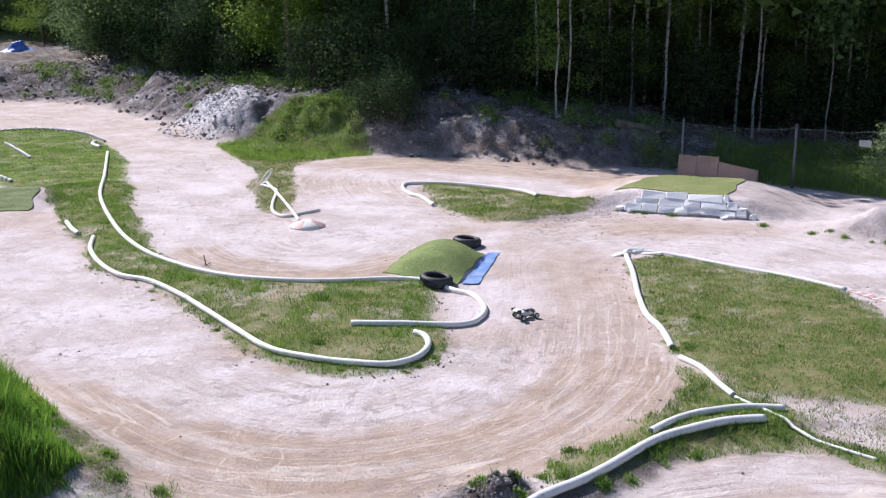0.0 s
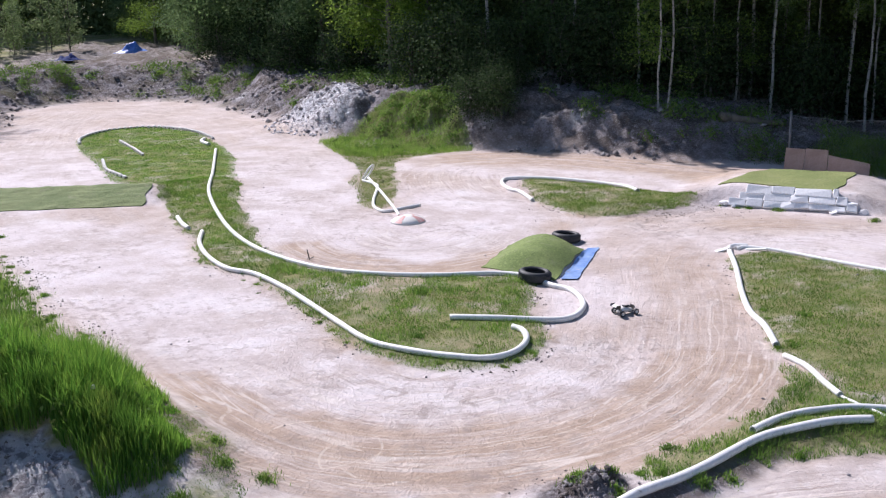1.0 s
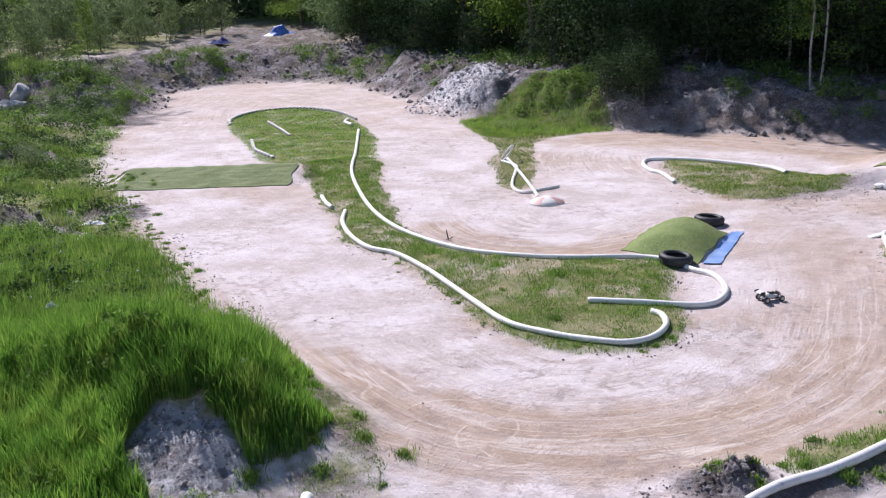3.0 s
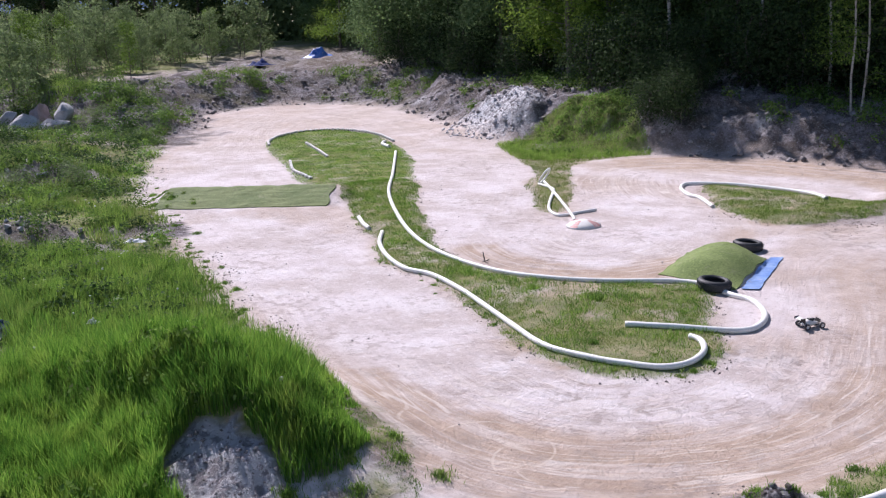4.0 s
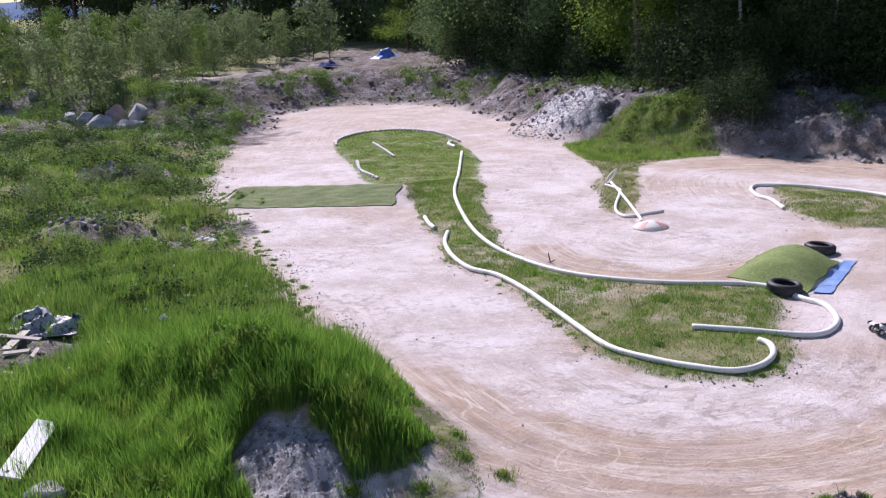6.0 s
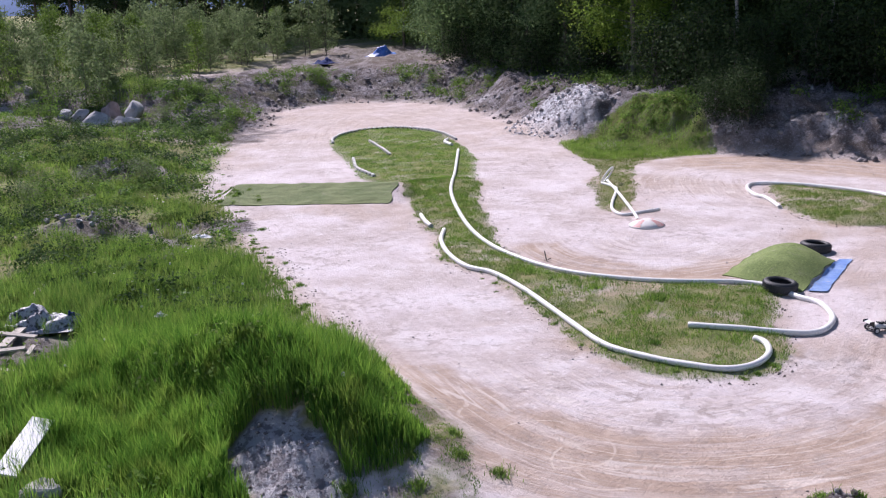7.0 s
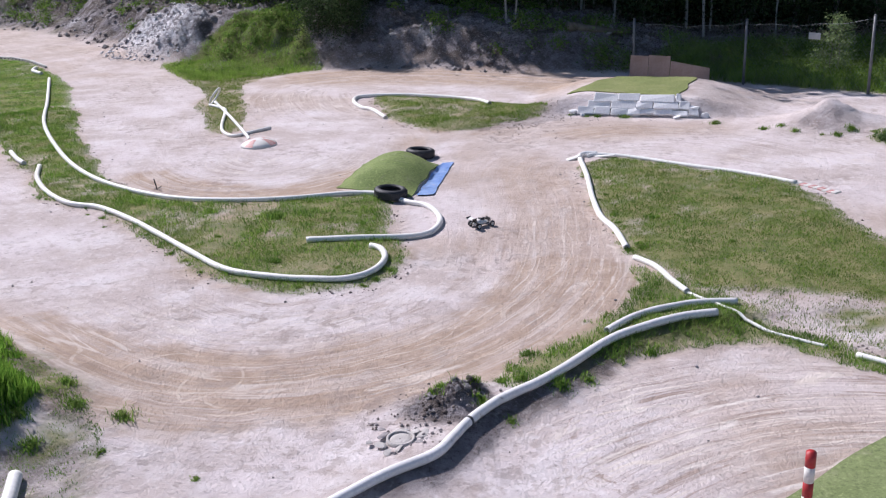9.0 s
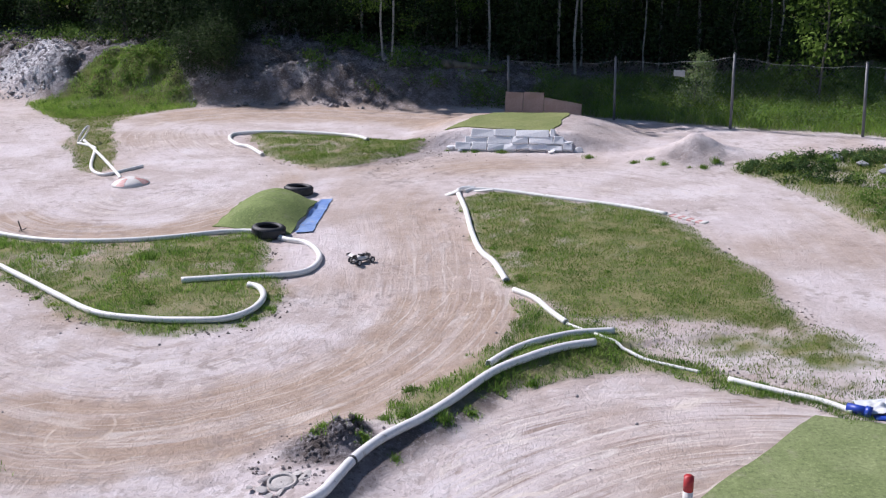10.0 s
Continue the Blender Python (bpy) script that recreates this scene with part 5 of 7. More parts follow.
# ---- small things ----
def build_edging(name, points, count, label, length, r=0.05):
    """A row of half-sunk white blocks with dark gaps."""
    line = spline(points, 8)
    run = np.concatenate([[0], np.cumsum(np.hypot(*np.diff(line, axis=0).T))])
    root = thing(name, label, "kerb")
    bm = bmesh.new()
    box(bm, (length, 2 * r, 2.4 * r), bevel=r * 0.55)
    me = bpy.data.meshes.new("block")
    bm.to_mesh(me)
    bm.free()
    me.materials.append(WHITE)
    rnd = random.Random(count)
    for k in range(count):
        s = run[-1] * (k + 0.5) / count
        x, y = np.interp(s, run, line[:, 0]), np.interp(s, run, line[:, 1])
        x2, y2 = np.interp(s + 0.05, run, line[:, 0]), np.interp(s + 0.05, run, line[:, 1])
        x1, y1 = np.interp(s - 0.05, run, line[:, 0]), np.interp(s - 0.05, run, line[:, 1])
        ob = new("block", me)
        ob.parent = root
        ob.location = (x, y, ground_z(x, y) + r * 0.7)
        ob.rotation_euler = (radians(rnd.uniform(-8, 8)), radians(rnd.uniform(-5, 5)), math.atan2(y2 - y1, x2 - x1) + radians(rnd.uniform(-6, 6)))
    part("dark_base", tube(bmesh.new(), laid(points, r * 0.7, 8, 0.5), r * 0.75, 8), BLACK, root, "dark strip between the blocks")


build_edging("oval_edging", [(-19.7, 31.7), (-20.25, 32.6), (-20.68, 34.11), (-20.25, 35.64), (-18.96, 36.14), (-17.12, 35.22), (-15.43, 33.36)], 46, "row of small white blocks edging the grass oval", 0.125)
build_edging("bead_strip", [(-18.5, 32.3), (-17.2, 30.8), (-16.12, 29.5)], 12, "short row of white blocks lying in the grass", 0.2, 0.045)
build_edging("bead_strip", [(-17.04, 28.6), (-16.6, 27.9), (-15.89, 26.87), (-14.66, 25.75)], 12, "curved row of white blocks lying in the grass", 0.2, 0.045)
pipe("pipe_offcut", [(-15.62, 33.0), (-15.45, 32.4), (-15.15, 32.05), (-14.9, 31.8)], 0.06, PIPE_WHITE, "short curved white pipe at the oval's corner")

# Fittings at the corner of the grass wedge.
pipe("pipe_elbow", [(1.48, 19.88), (1.5, 20.12), (1.62, 20.28), (1.85, 20.25)], 0.05, PIPE_GREY, "grey pipe elbow at the corner of the wedge")


def build_flat_bits():
    for x, y, w, l, turn in ((1.36, 19.95, 0.14, 0.3, 20), (2.0, 20.05, 0.12, 0.42, -22)):
        bm = box(bmesh.new(), (l, w, 0.03), bevel=0.012)
        for v in bm.verts:
            v.co.z += 0.03 * math.sin(v.co.x * 9)
        whole("flattened_pipe", bm, PIPE_WHITE, "flattened white pipe scrap on the sand", "pipe scrap", (x, y, ground_z(x, y) + 0.03), turn, "scraps at the wedge corner")


build_flat_bits()


def build_kerb():
    kerb = thing("striped_kerb", "low red and white striped kerb worn by sand", "kerb")
    a, b = Vector((5.22, 17.95, 0)), Vector((5.74, 17.28, 0))
    for k in range(9):
        c = a.lerp(b, (k + 0.5) / 9)
        bm = box(bmesh.new(), (0.086, 0.17, 0.03), bevel=0.008)
        ob = part("stripe", bm, RED_FADED if k % 2 else WHITE, kerb, "faded red block" if k % 2 else "white block")
        ob.location = (c.x, c.y, ground_z(c.x, c.y) + 0.012)
        ob.rotation_euler = (0, radians(3 * (k % 3) - 3), math.atan2(b.y - a.y, b.x - a.x))


build_kerb()


def build_pole():
    x, y = 2.43, 7.34
    z0 = ground_z(x, y)
    pole = thing("marker_pole", "red and white banded marker pole standing in the sand", "pole", (x, y, z0))
    tops = [0.85, 0.715, 0.575, 0.44, 0.30, 0.15, -0.05]
    for k, (hi, lo) in enumerate(zip(tops, tops[1:])):
        bm = bmesh.new()
        rod(bm, (0, 0, lo), (0, 0, hi), 0.042, sides=18)
        if k == 0:
            bmesh.ops.bevel(bm, geom=[e for e in bm.edges if all(v.co.z > hi - 0.01 for v in e.verts)], offset=0.008, segments=2, affect='EDGES')
        part("band", bm, WHITE if k % 2 else RED, pole, "white band" if k % 2 else "red band")


build_pole()


def build_stake():
    x, y = -6.59, 18.22
    bm = rod(bmesh.new(), (0, 0, -0.05), (-0.05, 0, 0.2), 0.014, 0.011, 8)
    rod(bm, (0.01, 0, 0.02), (0.07, 0.03, 0.05), 0.01, 0.008, 6)
    whole("iron_stake", bm, BLACK, "dark iron stake driven in beside the pipe", "stake", (x, y, ground_z(x, y)))


build_stake()


def build_blue_end():
    x, y = 5.12, 9.86
    z = ground_z(x, y)
    cover = thing("pipe_end_cover", "blue plastic coupling with crumpled clear sheeting", "pipe fitting", (x, y, z))
    bm = rod(bmesh.new(), (-0.12, 0.08, 0.05), (0.06, -0.07, 0.05), 0.05, 0.055, 14)
    rod(bm, (0.03, -0.045, 0.05), (0.08, -0.085, 0.05), 0.065, 0.065, 14)
    part("coupling", bm, BLUE_PLASTIC, cover)
    bm = bmesh.new()
    box(bm, (0.5, 0.1, 0.03), (0.34, -0.16, 0.015), Matrix.Rotation(radians(-8), 4, 'Z'), 0.015)
    part("blue_rail", bm, BLUE_PLASTIC, cover)
    bm = bmesh.new()
    bmesh.ops.create_grid(bm, x_segments=22, y_segments=16, size=0.5)
    for v in bm.verts:
        v.co = Vector((0.3 + v.co.x * 0.6, 0.06 + v.co.y * 0.34, 0.03 + 0.14 * abs(noise.noise(v.co * 5)) * max(0.0, 1 - v.co.length * 1.6) + 0.02))
    part("sheeting", bm, FOAM, cover, "crumpled clear plastic sheeting")


build_blue_end()


def build_manhole():
    x, y = -1.04, 8.88
    slab = thing("drain_cover", "round concrete drain cover in broken crust", "drain cover", (x, y, ground_z(x, y)))
    part("ring", lathe(bmesh.new(), [(0.118, 0.0), (0.12, 0.032), (0.142, 0.034), (0.15, 0.0)], 32), CONCRETE, slab)
    part("lid", lathe(bmesh.new(), [(0.0, 0.02), (0.06, 0.019), (0.11, 0.016), (0.118, 0.0)], 32), CONCRETE, slab, "pale concrete lid")
    rnd = random.Random(8)
    for k in range(13):
        w = k / 6.5 * 2 * math.pi + rnd.uniform(-0.15, 0.15)
        r = rnd.uniform(0.17, 0.26) if k < 9 else rnd.uniform(0.3, 0.45)
        ob = new("crust_piece", stone_mesh("crust_piece", 300 + k, (rnd.uniform(0.1, 0.21), rnd.uniform(0.09, 0.16), 0.03), CONCRETE if k % 3 else CLOD))
        ob.parent = slab
        ob.location = (r * math.cos(w), r * math.sin(w) * 0.8, 0.02)
        ob.rotation_euler = (radians(rnd.uniform(-12, 12)), radians(rnd.uniform(-12, 12)), rnd.uniform(0, 6))


build_manhole()


def build_clods():
    rnd = random.Random(12)
    shapes = [stone_mesh("earth_clod", 400 + k, (1, 0.85, 0.7), CLOD_DARK if k % 3 == 0 else CLOD, 0.7, 2) for k in range(8)]
    for k in range(160):
        if k < 46:
            x, y, s = rnd.gauss(-0.52, 0.15), rnd.gauss(9.7, 0.12), rnd.uniform(0.05, 0.12)
        elif k < 110:
            x, y, s = rnd.gauss(-0.58, 0.26), rnd.gauss(9.5, 0.2), rnd.uniform(0.025, 0.07)
        else:
            x, y, s = rnd.gauss(-0.9, 0.3), rnd.gauss(9.15, 0.2), rnd.uniform(0.02, 0.06)
        ob = new("earth_clod", shapes[k % 8])
        ob.location, ob.scale = (x, y, ground_z(x, y) + s * 0.15), (s, s, s)
        ob.rotation_euler = (rnd.uniform(-0.5, 0.5), rnd.uniform(-0.5, 0.5), rnd.uniform(0, 6))
        tagged(ob, "lump of dug grey clay beside the berm", "clod", "clods of the dug heap")


build_clods()


def build_boulders():
    spots = [(-33.19, 32.0, 0.62, 0.75, ROCK), (-32.38, 32.0, 0.9, 1.1, ROCK), (-31.04, 31.5, 1.25, 1.2, ROCK), (-31.97, 33.4, 1.15, 1.25, ROCK_RED), (-31.3, 34.0, 1.15, 1.3, ROCK), (-30.87, 33.0, 1.25, 0.85, ROCK)]
    for k, (x, y, w, h, mat) in enumerate(spots):
        ob = new("boulder", stone_mesh("boulder", 500 + 7 * k, (w * 1.25, w, h), mat, 0.2, 3))
        ob.location = (x, y, ground_z(x, y) + h * 0.22)
        ob.rotation_euler = (0, 0, k * 1.3)
        tagged(ob, "reddish granite boulder in the field" if mat is ROCK_RED else "pale grey granite boulder in the field", "boulder", "boulders in the field")


build_boulders()


def crumple(name, size, lift, mat, label, category, at, turn, seed, rough=1.0):
    bm = bmesh.new()
    bmesh.ops.create_grid(bm, x_segments=34, y_segments=26, size=0.5)
    for v in bm.verts:
        p = v.co.copy()
        edge = max(0.0, 1 - (2.0 * p.length) ** 2)
        fold = noise.noise(p * 4.5 + Vector((seed, 0, 0))) + 0.5 * abs(noise.noise(p * 11 + Vector((0, seed, 0))))
        v.co = Vector((p.x * size[0] * (1 + 0.25 * noise.noise(p * 3 + Vector((seed, seed, 0)))), p.y * size[1] * (1 + 0.25 * noise.noise(p * 3 - Vector((seed, 0, 0)))), lift * edge * (0.7 + rough * fold) + 0.02))
    bmesh.ops.solidify(bm, geom=bm.faces[:], thickness=0.008)
    return whole(name, bm, mat, label, category, (at[0], at[1], ground_z(*at)), turn)


crumple("tarp_heap", (1.9, 1.3), 0.6, TARP_VIVID, "blue tarpaulin draped over a small pile", "tarpaulin", (-31.55, 57.6), 10, 3.0, 0.6)
crumple("tarp_sheet", (1.5, 1.1), 0.25, TARP_DARK, "dark blue tarpaulin lying on pale soil", "tarpaulin", (-32.3, 51.8), -15, 5.0)
crumple("torn_sheeting", (1.35, 0.8), 0.3, TARP_GREY, "crumpled grey-white plastic sheeting in a scrap heap", "sheeting", (-13.2, 11.45), 35, 7.0)
crumple("torn_sheeting", (0.6, 0.35), 0.2, TARP_DARK, "crumpled dark plastic sheeting in a scrap heap", "sheeting", (-12.75, 11.75), 60, 9.0)
crumple("paper_scrap", (0.19, 0.12), 0.06, PANEL_WHITE, "white paper scrap in the deep grass", "litter", (-11.45, 12.45), 20, 11.0).location.z += 0.22
crumple("paper_scrap", (0.5, 0.2), 0.06, PANEL_WHITE, "white scrap on the bare streak", "litter", (-14.9, 17.9), 20, 12.0)


def build_panel():
    bm = box(bmesh.new(), (1.25, 0.27, 0.03), bevel=0.006)
    ob = whole("white_panel", bm, PANEL_WHITE, "weathered white board lying tilted in the grass", "board", (-9.28, 7.55, ground_z(-9.28, 7.55) + 0.3), smooth_faces=False)
    ob.rotation_euler = (radians(14), radians(-6), radians(116))
    for side in (0.3, -0.3):
        part("prop", box(bmesh.new(), (0.08, 0.08, 0.5), (side, 0, -0.27), bevel=0.004), WOOD_GREY, ob)
    ob2 = new("concrete_lump", stone_mesh("concrete_lump", 610, (0.7, 0.5, 0.4), CONCRETE, 0.3, 3))
    ob2.location, ob2.rotation_euler = (-8.5, 7.05, ground_z(-8.5, 7.05) + 0.15), (0.2, 0, 0.6)
    tagged(ob2, "broken concrete lump in the grass", "concrete")


build_panel()


def build_log():
    a, b = Vector((1.91, 31.91, 0)), Vector((3.97, 32.68, 0))
    a.z, b.z = ground_z(a.x, a.y) + 0.14, ground_z(b.x, b.y) + 0.1
    log = thing("fallen_log", "grey fallen log lying along the clay bank", "log")
    bm = bmesh.new()
    pts = [a.lerp(b, k / 7) + Vector((0, 0.03 * math.sin(k * 1.7), 0.02 * math.sin(k * 2.3))) for k in range(8)]
    for k in range(7):
        rod(bm, pts[k], pts[k + 1], 0.15 - 0.012 * k, 0.15 - 0.012 * (k + 1), 12, k in (0, 6))
    part("stem", bm, TWIG, log, "weathered grey bark")
    for k, up in ((3, 0.35), (5, 0.28)):
        part("branch_stub", rod(bmesh.new(), pts[k], pts[k] + Vector((0.06, -0.05, up)), 0.035, 0.018, 8), TWIG, log)


build_log()


def build_planks():
    spec = [((-14.45, 12.4), (-14.85, 13.3), 0.14), ((-12.62, 10.15), (-13.2, 11.1), 0.16), ((-12.3, 9.85), (-11.95, 10.05), 0.1), ((-11.95, 9.5), (-11.35, 9.7), 0.13), ((-12.6, 9.6), (-11.9, 9.35), 0.1), ((-13.3, 10.6), (-12.5, 10.75), 0.09),
            ((-12.2, 10.45), (-11.9, 10.0), 0.07)]
    for k, ((x0, y0), (x1, y1), w) in enumerate(spec):
        l = math.hypot(x1 - x0, y1 - y0)
        c = ((x0 + x1) / 2, (y0 + y1) / 2)
        bm = box(bmesh.new(), (l, w, 0.03), bevel=0.004)
        for v in bm.verts:
            v.co.y += 0.02 * math.sin(v.co.x * 4 + k)
        ob = whole("scrap_plank", bm, WOOD_GREY, "weathered broken plank on the scrap heap", "plank", (c[0], c[1], ground_z(*c) + 0.12 + 0.03 * (k % 3)), 0, "planks of the scrap heap", smooth_faces=False)
        ob.rotation_euler = (radians(8 * (k % 3 - 1)), radians(7 * (k % 2) - 4), math.atan2(y1 - y0, x1 - x0))
    for k, (a, b) in enumerate((((-5.61, 7.7), (-5.13, 7.74)), ((-5.01, 7.14), (-4.69, 7.22)))):
        bm = rod(bmesh.new(), (*a, ground_z(*a) + 0.025), (*b, ground_z(*b) + 0.025), 0.01, sides=8)
        whole("plastic_rod", bm, PIPE_WHITE, "thin white plastic rod on bare soil", "rod", group="rods on the soil")


build_planks()


def build_rubble():
    rnd = random.Random(33)
    shapes = [stone_mesh("rubble_stone", 700 + k, (1, 0.8, 0.7), ROCK if k % 2 else CLOD, 0.3) for k in range(6)]
    for k in range(58):
        if k < 30:
            x, y, s = rnd.gauss(-18.0, 0.7), rnd.gauss(17.5, 0.55), rnd.uniform(0.06, 0.28)
        elif k < 46:
            x, y, s = rnd.gauss(-38.2, 0.9), rnd.gauss(34.0, 0.8), rnd.uniform(0.2, 0.8)
        else:
            x, y, s = rnd.gauss(-22.6, 0.8), rnd.gauss(23.6, 0.6), rnd.uniform(0.1, 0.3)
        ob = new("rubble_stone", shapes[k % 6])
        ob.location, ob.scale = (x, y, ground_z(x, y) + s * 0.15), (s, s, s)
        ob.rotation_euler = (rnd.uniform(-0.4, 0.4), rnd.uniform(-0.4, 0.4), rnd.uniform(0, 6))
        tagged(ob, "rough grey stone of a rubble heap in the field", "stone", "rubble stones in the field")
    for x, y, s in ((9.97, 21.5, 0.5), (10.3, 20.9, 0.4), (10.8, 20.5, 0.6), (10.4, 20.1, 0.4)):
        ob = new("pale_stone", shapes[1])
        ob.location, ob.scale = (x, y, ground_z(x, y) + 0.06), (s, s, s * 0.6)
        tagged(ob, "pale stone among weeds by the lane", "stone", "pale stones by the lane")
    ob = new("pale_stone", shapes[3])
    ob.location, ob.scale = (-4.98, 8.44, ground_z(-4.98, 8.44) + 0.02), (0.09, 0.09, 0.1)
    tagged(ob, "small grey stone beside the white pipe", "stone")


build_rubble()


def build_pebbles():
    rng = np.random.RandomState(55)
    n = 2200
    x, y = rng.uniform(-24, 9, n), rng.uniform(6.5, 34, n)
    near = np.minimum.reduce([np.abs(area(x, y, ISLAND)), np.abs(area(x, y, WEDGE)), np.abs(area(x, y, FIELD)), np.abs(area(x, y, PIT)), np.abs(area(x, y, VERGE))])
    keep = (rng.uniform(0, 1, n) < np.exp(-near / 0.5) + 0.12)
    x, y = x[keep], y[keep]
    s = 0.008 + 0.02 * rng.uniform(0, 1, len(x)) ** 3
    z = height(x, y) + s * 0.3
    c = np.stack([x, y, z], -1)
    dirs = np.array([(1, 0, 0), (0, 1, 0), (-1, 0, 0), (0, -1, 0), (0, 0, 0.8), (0, 0, -0.8)], float)
    v = (c[:, None] + dirs[None] * s[:, None, None] * rng.uniform(0.7, 1.3, (len(x), 6, 1))).reshape(-1, 3)
    tri = np.array([(0, 1, 4), (1, 2, 4), (2, 3, 4), (3, 0, 4), (1, 0, 5), (2, 1, 5), (3, 2, 5), (0, 3, 5)])
    f = (np.arange(len(x))[:, None, None] * 6 + tri[None]).reshape(-1, 3)
    tagged(new("gravel", raw_mesh("gravel", v, f, CLOD)), "small stones and crumbs strewn over the sand", "gravel", kind="stuff")


build_pebbles()


def build_seed_heads():
    rnd = random.Random(61)
    for k in range(13):
        x, y = (-5.98, 9.31) if k == 0 else (rnd.uniform(-13, -5.5), rnd.uniform(8.5, 14))
        if k and not inside(np.array([x]), np.array([y]), FIELD)[0]:
            continue
        z = ground_z(x, y)
        flower = thing("dandelion", "dandelion with a white seed head in the grass", "flower", (x, y, z), "dandelions in the grass")
        h = 0.8 - z + 0.0 if k == 0 else rnd.uniform(0.3, 0.42)
        h = min(max(h, 0.3), 0.6)
        part("stalk", rod(bmesh.new(), (0, 0, -0.03), (0.02, 0.01, h), 0.004, 0.003, 6), WEED, flower)
        bm = bmesh.new()
        bmesh.ops.create_icosphere(bm, subdivisions=2, radius=0.03 if k == 0 else 0.02, matrix=Matrix.Translation((0.02, 0.01, h)))
        part("seed_head", bm, PETAL, flower, "white downy seed head")


build_seed_heads()


# ---- model car ----
def build_car():
    x, y = -0.4, 15.72
    car = thing("model_buggy", "off-road model buggy, white body and black wheels", "model car", (x, y, ground_z(x, y) + 0.005))
    car.rotation_euler, car.scale = (0, 0, radians(38)), (0.85, 0.85, 0.85)
    bm = box(bmesh.new(), (0.36, 0.11, 0.012), (0, 0, 0.05), None, 0.004)
    part("chassis", bm, BLACK, car)
    bm = bmesh.new()
    rows = [(-0.17, 0.05, 0.06, 0.09), (-0.12, 0.065, 0.06, 0.13), (-0.04, 0.075, 0.06, 0.155), (0.03, 0.07, 0.06, 0.13), (0.1, 0.05, 0.06, 0.10), (0.19, 0.03, 0.06, 0.085)]
    rings = [[bm.verts.new((px, -w, lo)), bm.verts.new((px, -w * 0.9, (lo + hi) / 2)), bm.verts.new((px, -w * 0.5, hi)), bm.verts.new((px, w * 0.5, hi)), bm.verts.new((px, w * 0.9, (lo + hi) / 2)), bm.verts.new((px, w, lo))]
             for px, w, lo, hi in rows]
    for a, b in zip(rings, rings[1:]):
        for k in range(6):
            bm.faces.new((a[k], a[(k + 1) % 6], b[(k + 1) % 6], b[k]))
    bm.faces.new(rings[0])
    bm.faces.new(rings[-1])
    bmesh.ops.recalc_face_normals(bm, faces=bm.faces[:])
    body = part("body_shell", bm, WHITE, car, "white painted body shell")
    part("cockpit", box(bmesh.new(), (0.1, 0.09, 0.03), (0.0, 0, 0.15), Matrix.Rotation(radians(14), 4, 'Y'), 0.01), BLACK, body, "dark tinted cockpit")
    wing = part("rear_wing", box(bmesh.new(), (0.085, 0.19, 0.008), (-0.22, 0, 0.19), Matrix.Rotation(radians(-15), 4, 'Y'), 0.003), WHITE, car, "white rear wing")
    for s in (-1, 1):
        part("wing_plate", box(bmesh.new(), (0.1, 0.005, 0.05), (-0.22, s * 0.097, 0.19), None, 0.002), BLACK, wing)
        part("wing_mount", rod(bmesh.new(), (-0.16, s * 0.03, 0.1), (-0.21, s * 0.03, 0.188), 0.006, sides=8), BLACK, wing)
    for fx in (-0.15, 0.16):
        part("shock_tower", box(bmesh.new(), (0.008, 0.12, 0.075), (fx, 0, 0.12), None, 0.003), BLACK, car)
        part("axle", rod(bmesh.new(), (fx, -0.14, 0.057), (fx, 0.14, 0.057), 0.007, sides=8), BLACK, car)
        for s in (-1, 1):
            part("damper", rod(bmesh.new(), (fx + 0.01, s * 0.055, 0.15), (fx + 0.01, s * 0.1, 0.06), 0.009, sides=10), STEEL, car)
            bm = bmesh.new()
            lathe(bm, [(0.034, -0.022), (0.05, -0.023), (0.057, -0.015), (0.058, 0.0), (0.057, 0.015), (0.05, 0.023), (0.034, 0.022)], 24, True)
            bmesh.ops.transform(bm, matrix=pose(fx, s * 0.135, 0.057, 90), verts=bm.verts[:])
            wheel = part("tyre", bm, RUBBER, car, "knobbly black tyre")
            bm = lathe(bmesh.new(), [(0.0, 0.012), (0.012, 0.016), (0.028, 0.01), (0.035, 0.02), (0.035, -0.02), (0.0, -0.02)], 20)
            bmesh.ops.transform(bm, matrix=pose(fx, s * 0.135, 0.057, -90 * s), verts=bm.verts[:])
            part("rim", bm, WHITE, wheel, "white dish rim")


build_car()


# ---- loose soil ----
def lumps(px, py, size, rng, sink=0.3):
    """Small eight-sided lumps lying on the land, in one mesh."""
    n = len(px)
    base = np.array([(1, 0, 0), (0, 1, 0), (-1, 0, 0), (0, -1, 0), (0, 0, 0.8), (0, 0, -0.6)], float)
    tri = np.array([(0, 1, 4), (1, 2, 4), (2, 3, 4), (3, 0, 4), (1, 0, 5), (2, 1, 5), (3, 2, 5), (0, 3, 5)])
    w = rng.uniform(0, 2 * math.pi, n)
    jit = base[None] * rng.uniform(0.6, 1.4, (n, 6, 1)) + rng.normal(0, 0.18, (n, 6, 3))
    c, s = np.cos(w)[:, None], np.sin(w)[:, None]
    v = np.stack([jit[..., 0] * c - jit[..., 1] * s, jit[..., 0] * s + jit[..., 1] * c, jit[..., 2]], -1) * (size[:, None, None] / 2)
    v += np.stack([px, py, height(px, py) + size * sink * 0.5], -1)[:, None, :]
    return v.reshape(-1, 3), (np.arange(n)[:, None, None] * 6 + tri[None]).reshape(-1, 3)


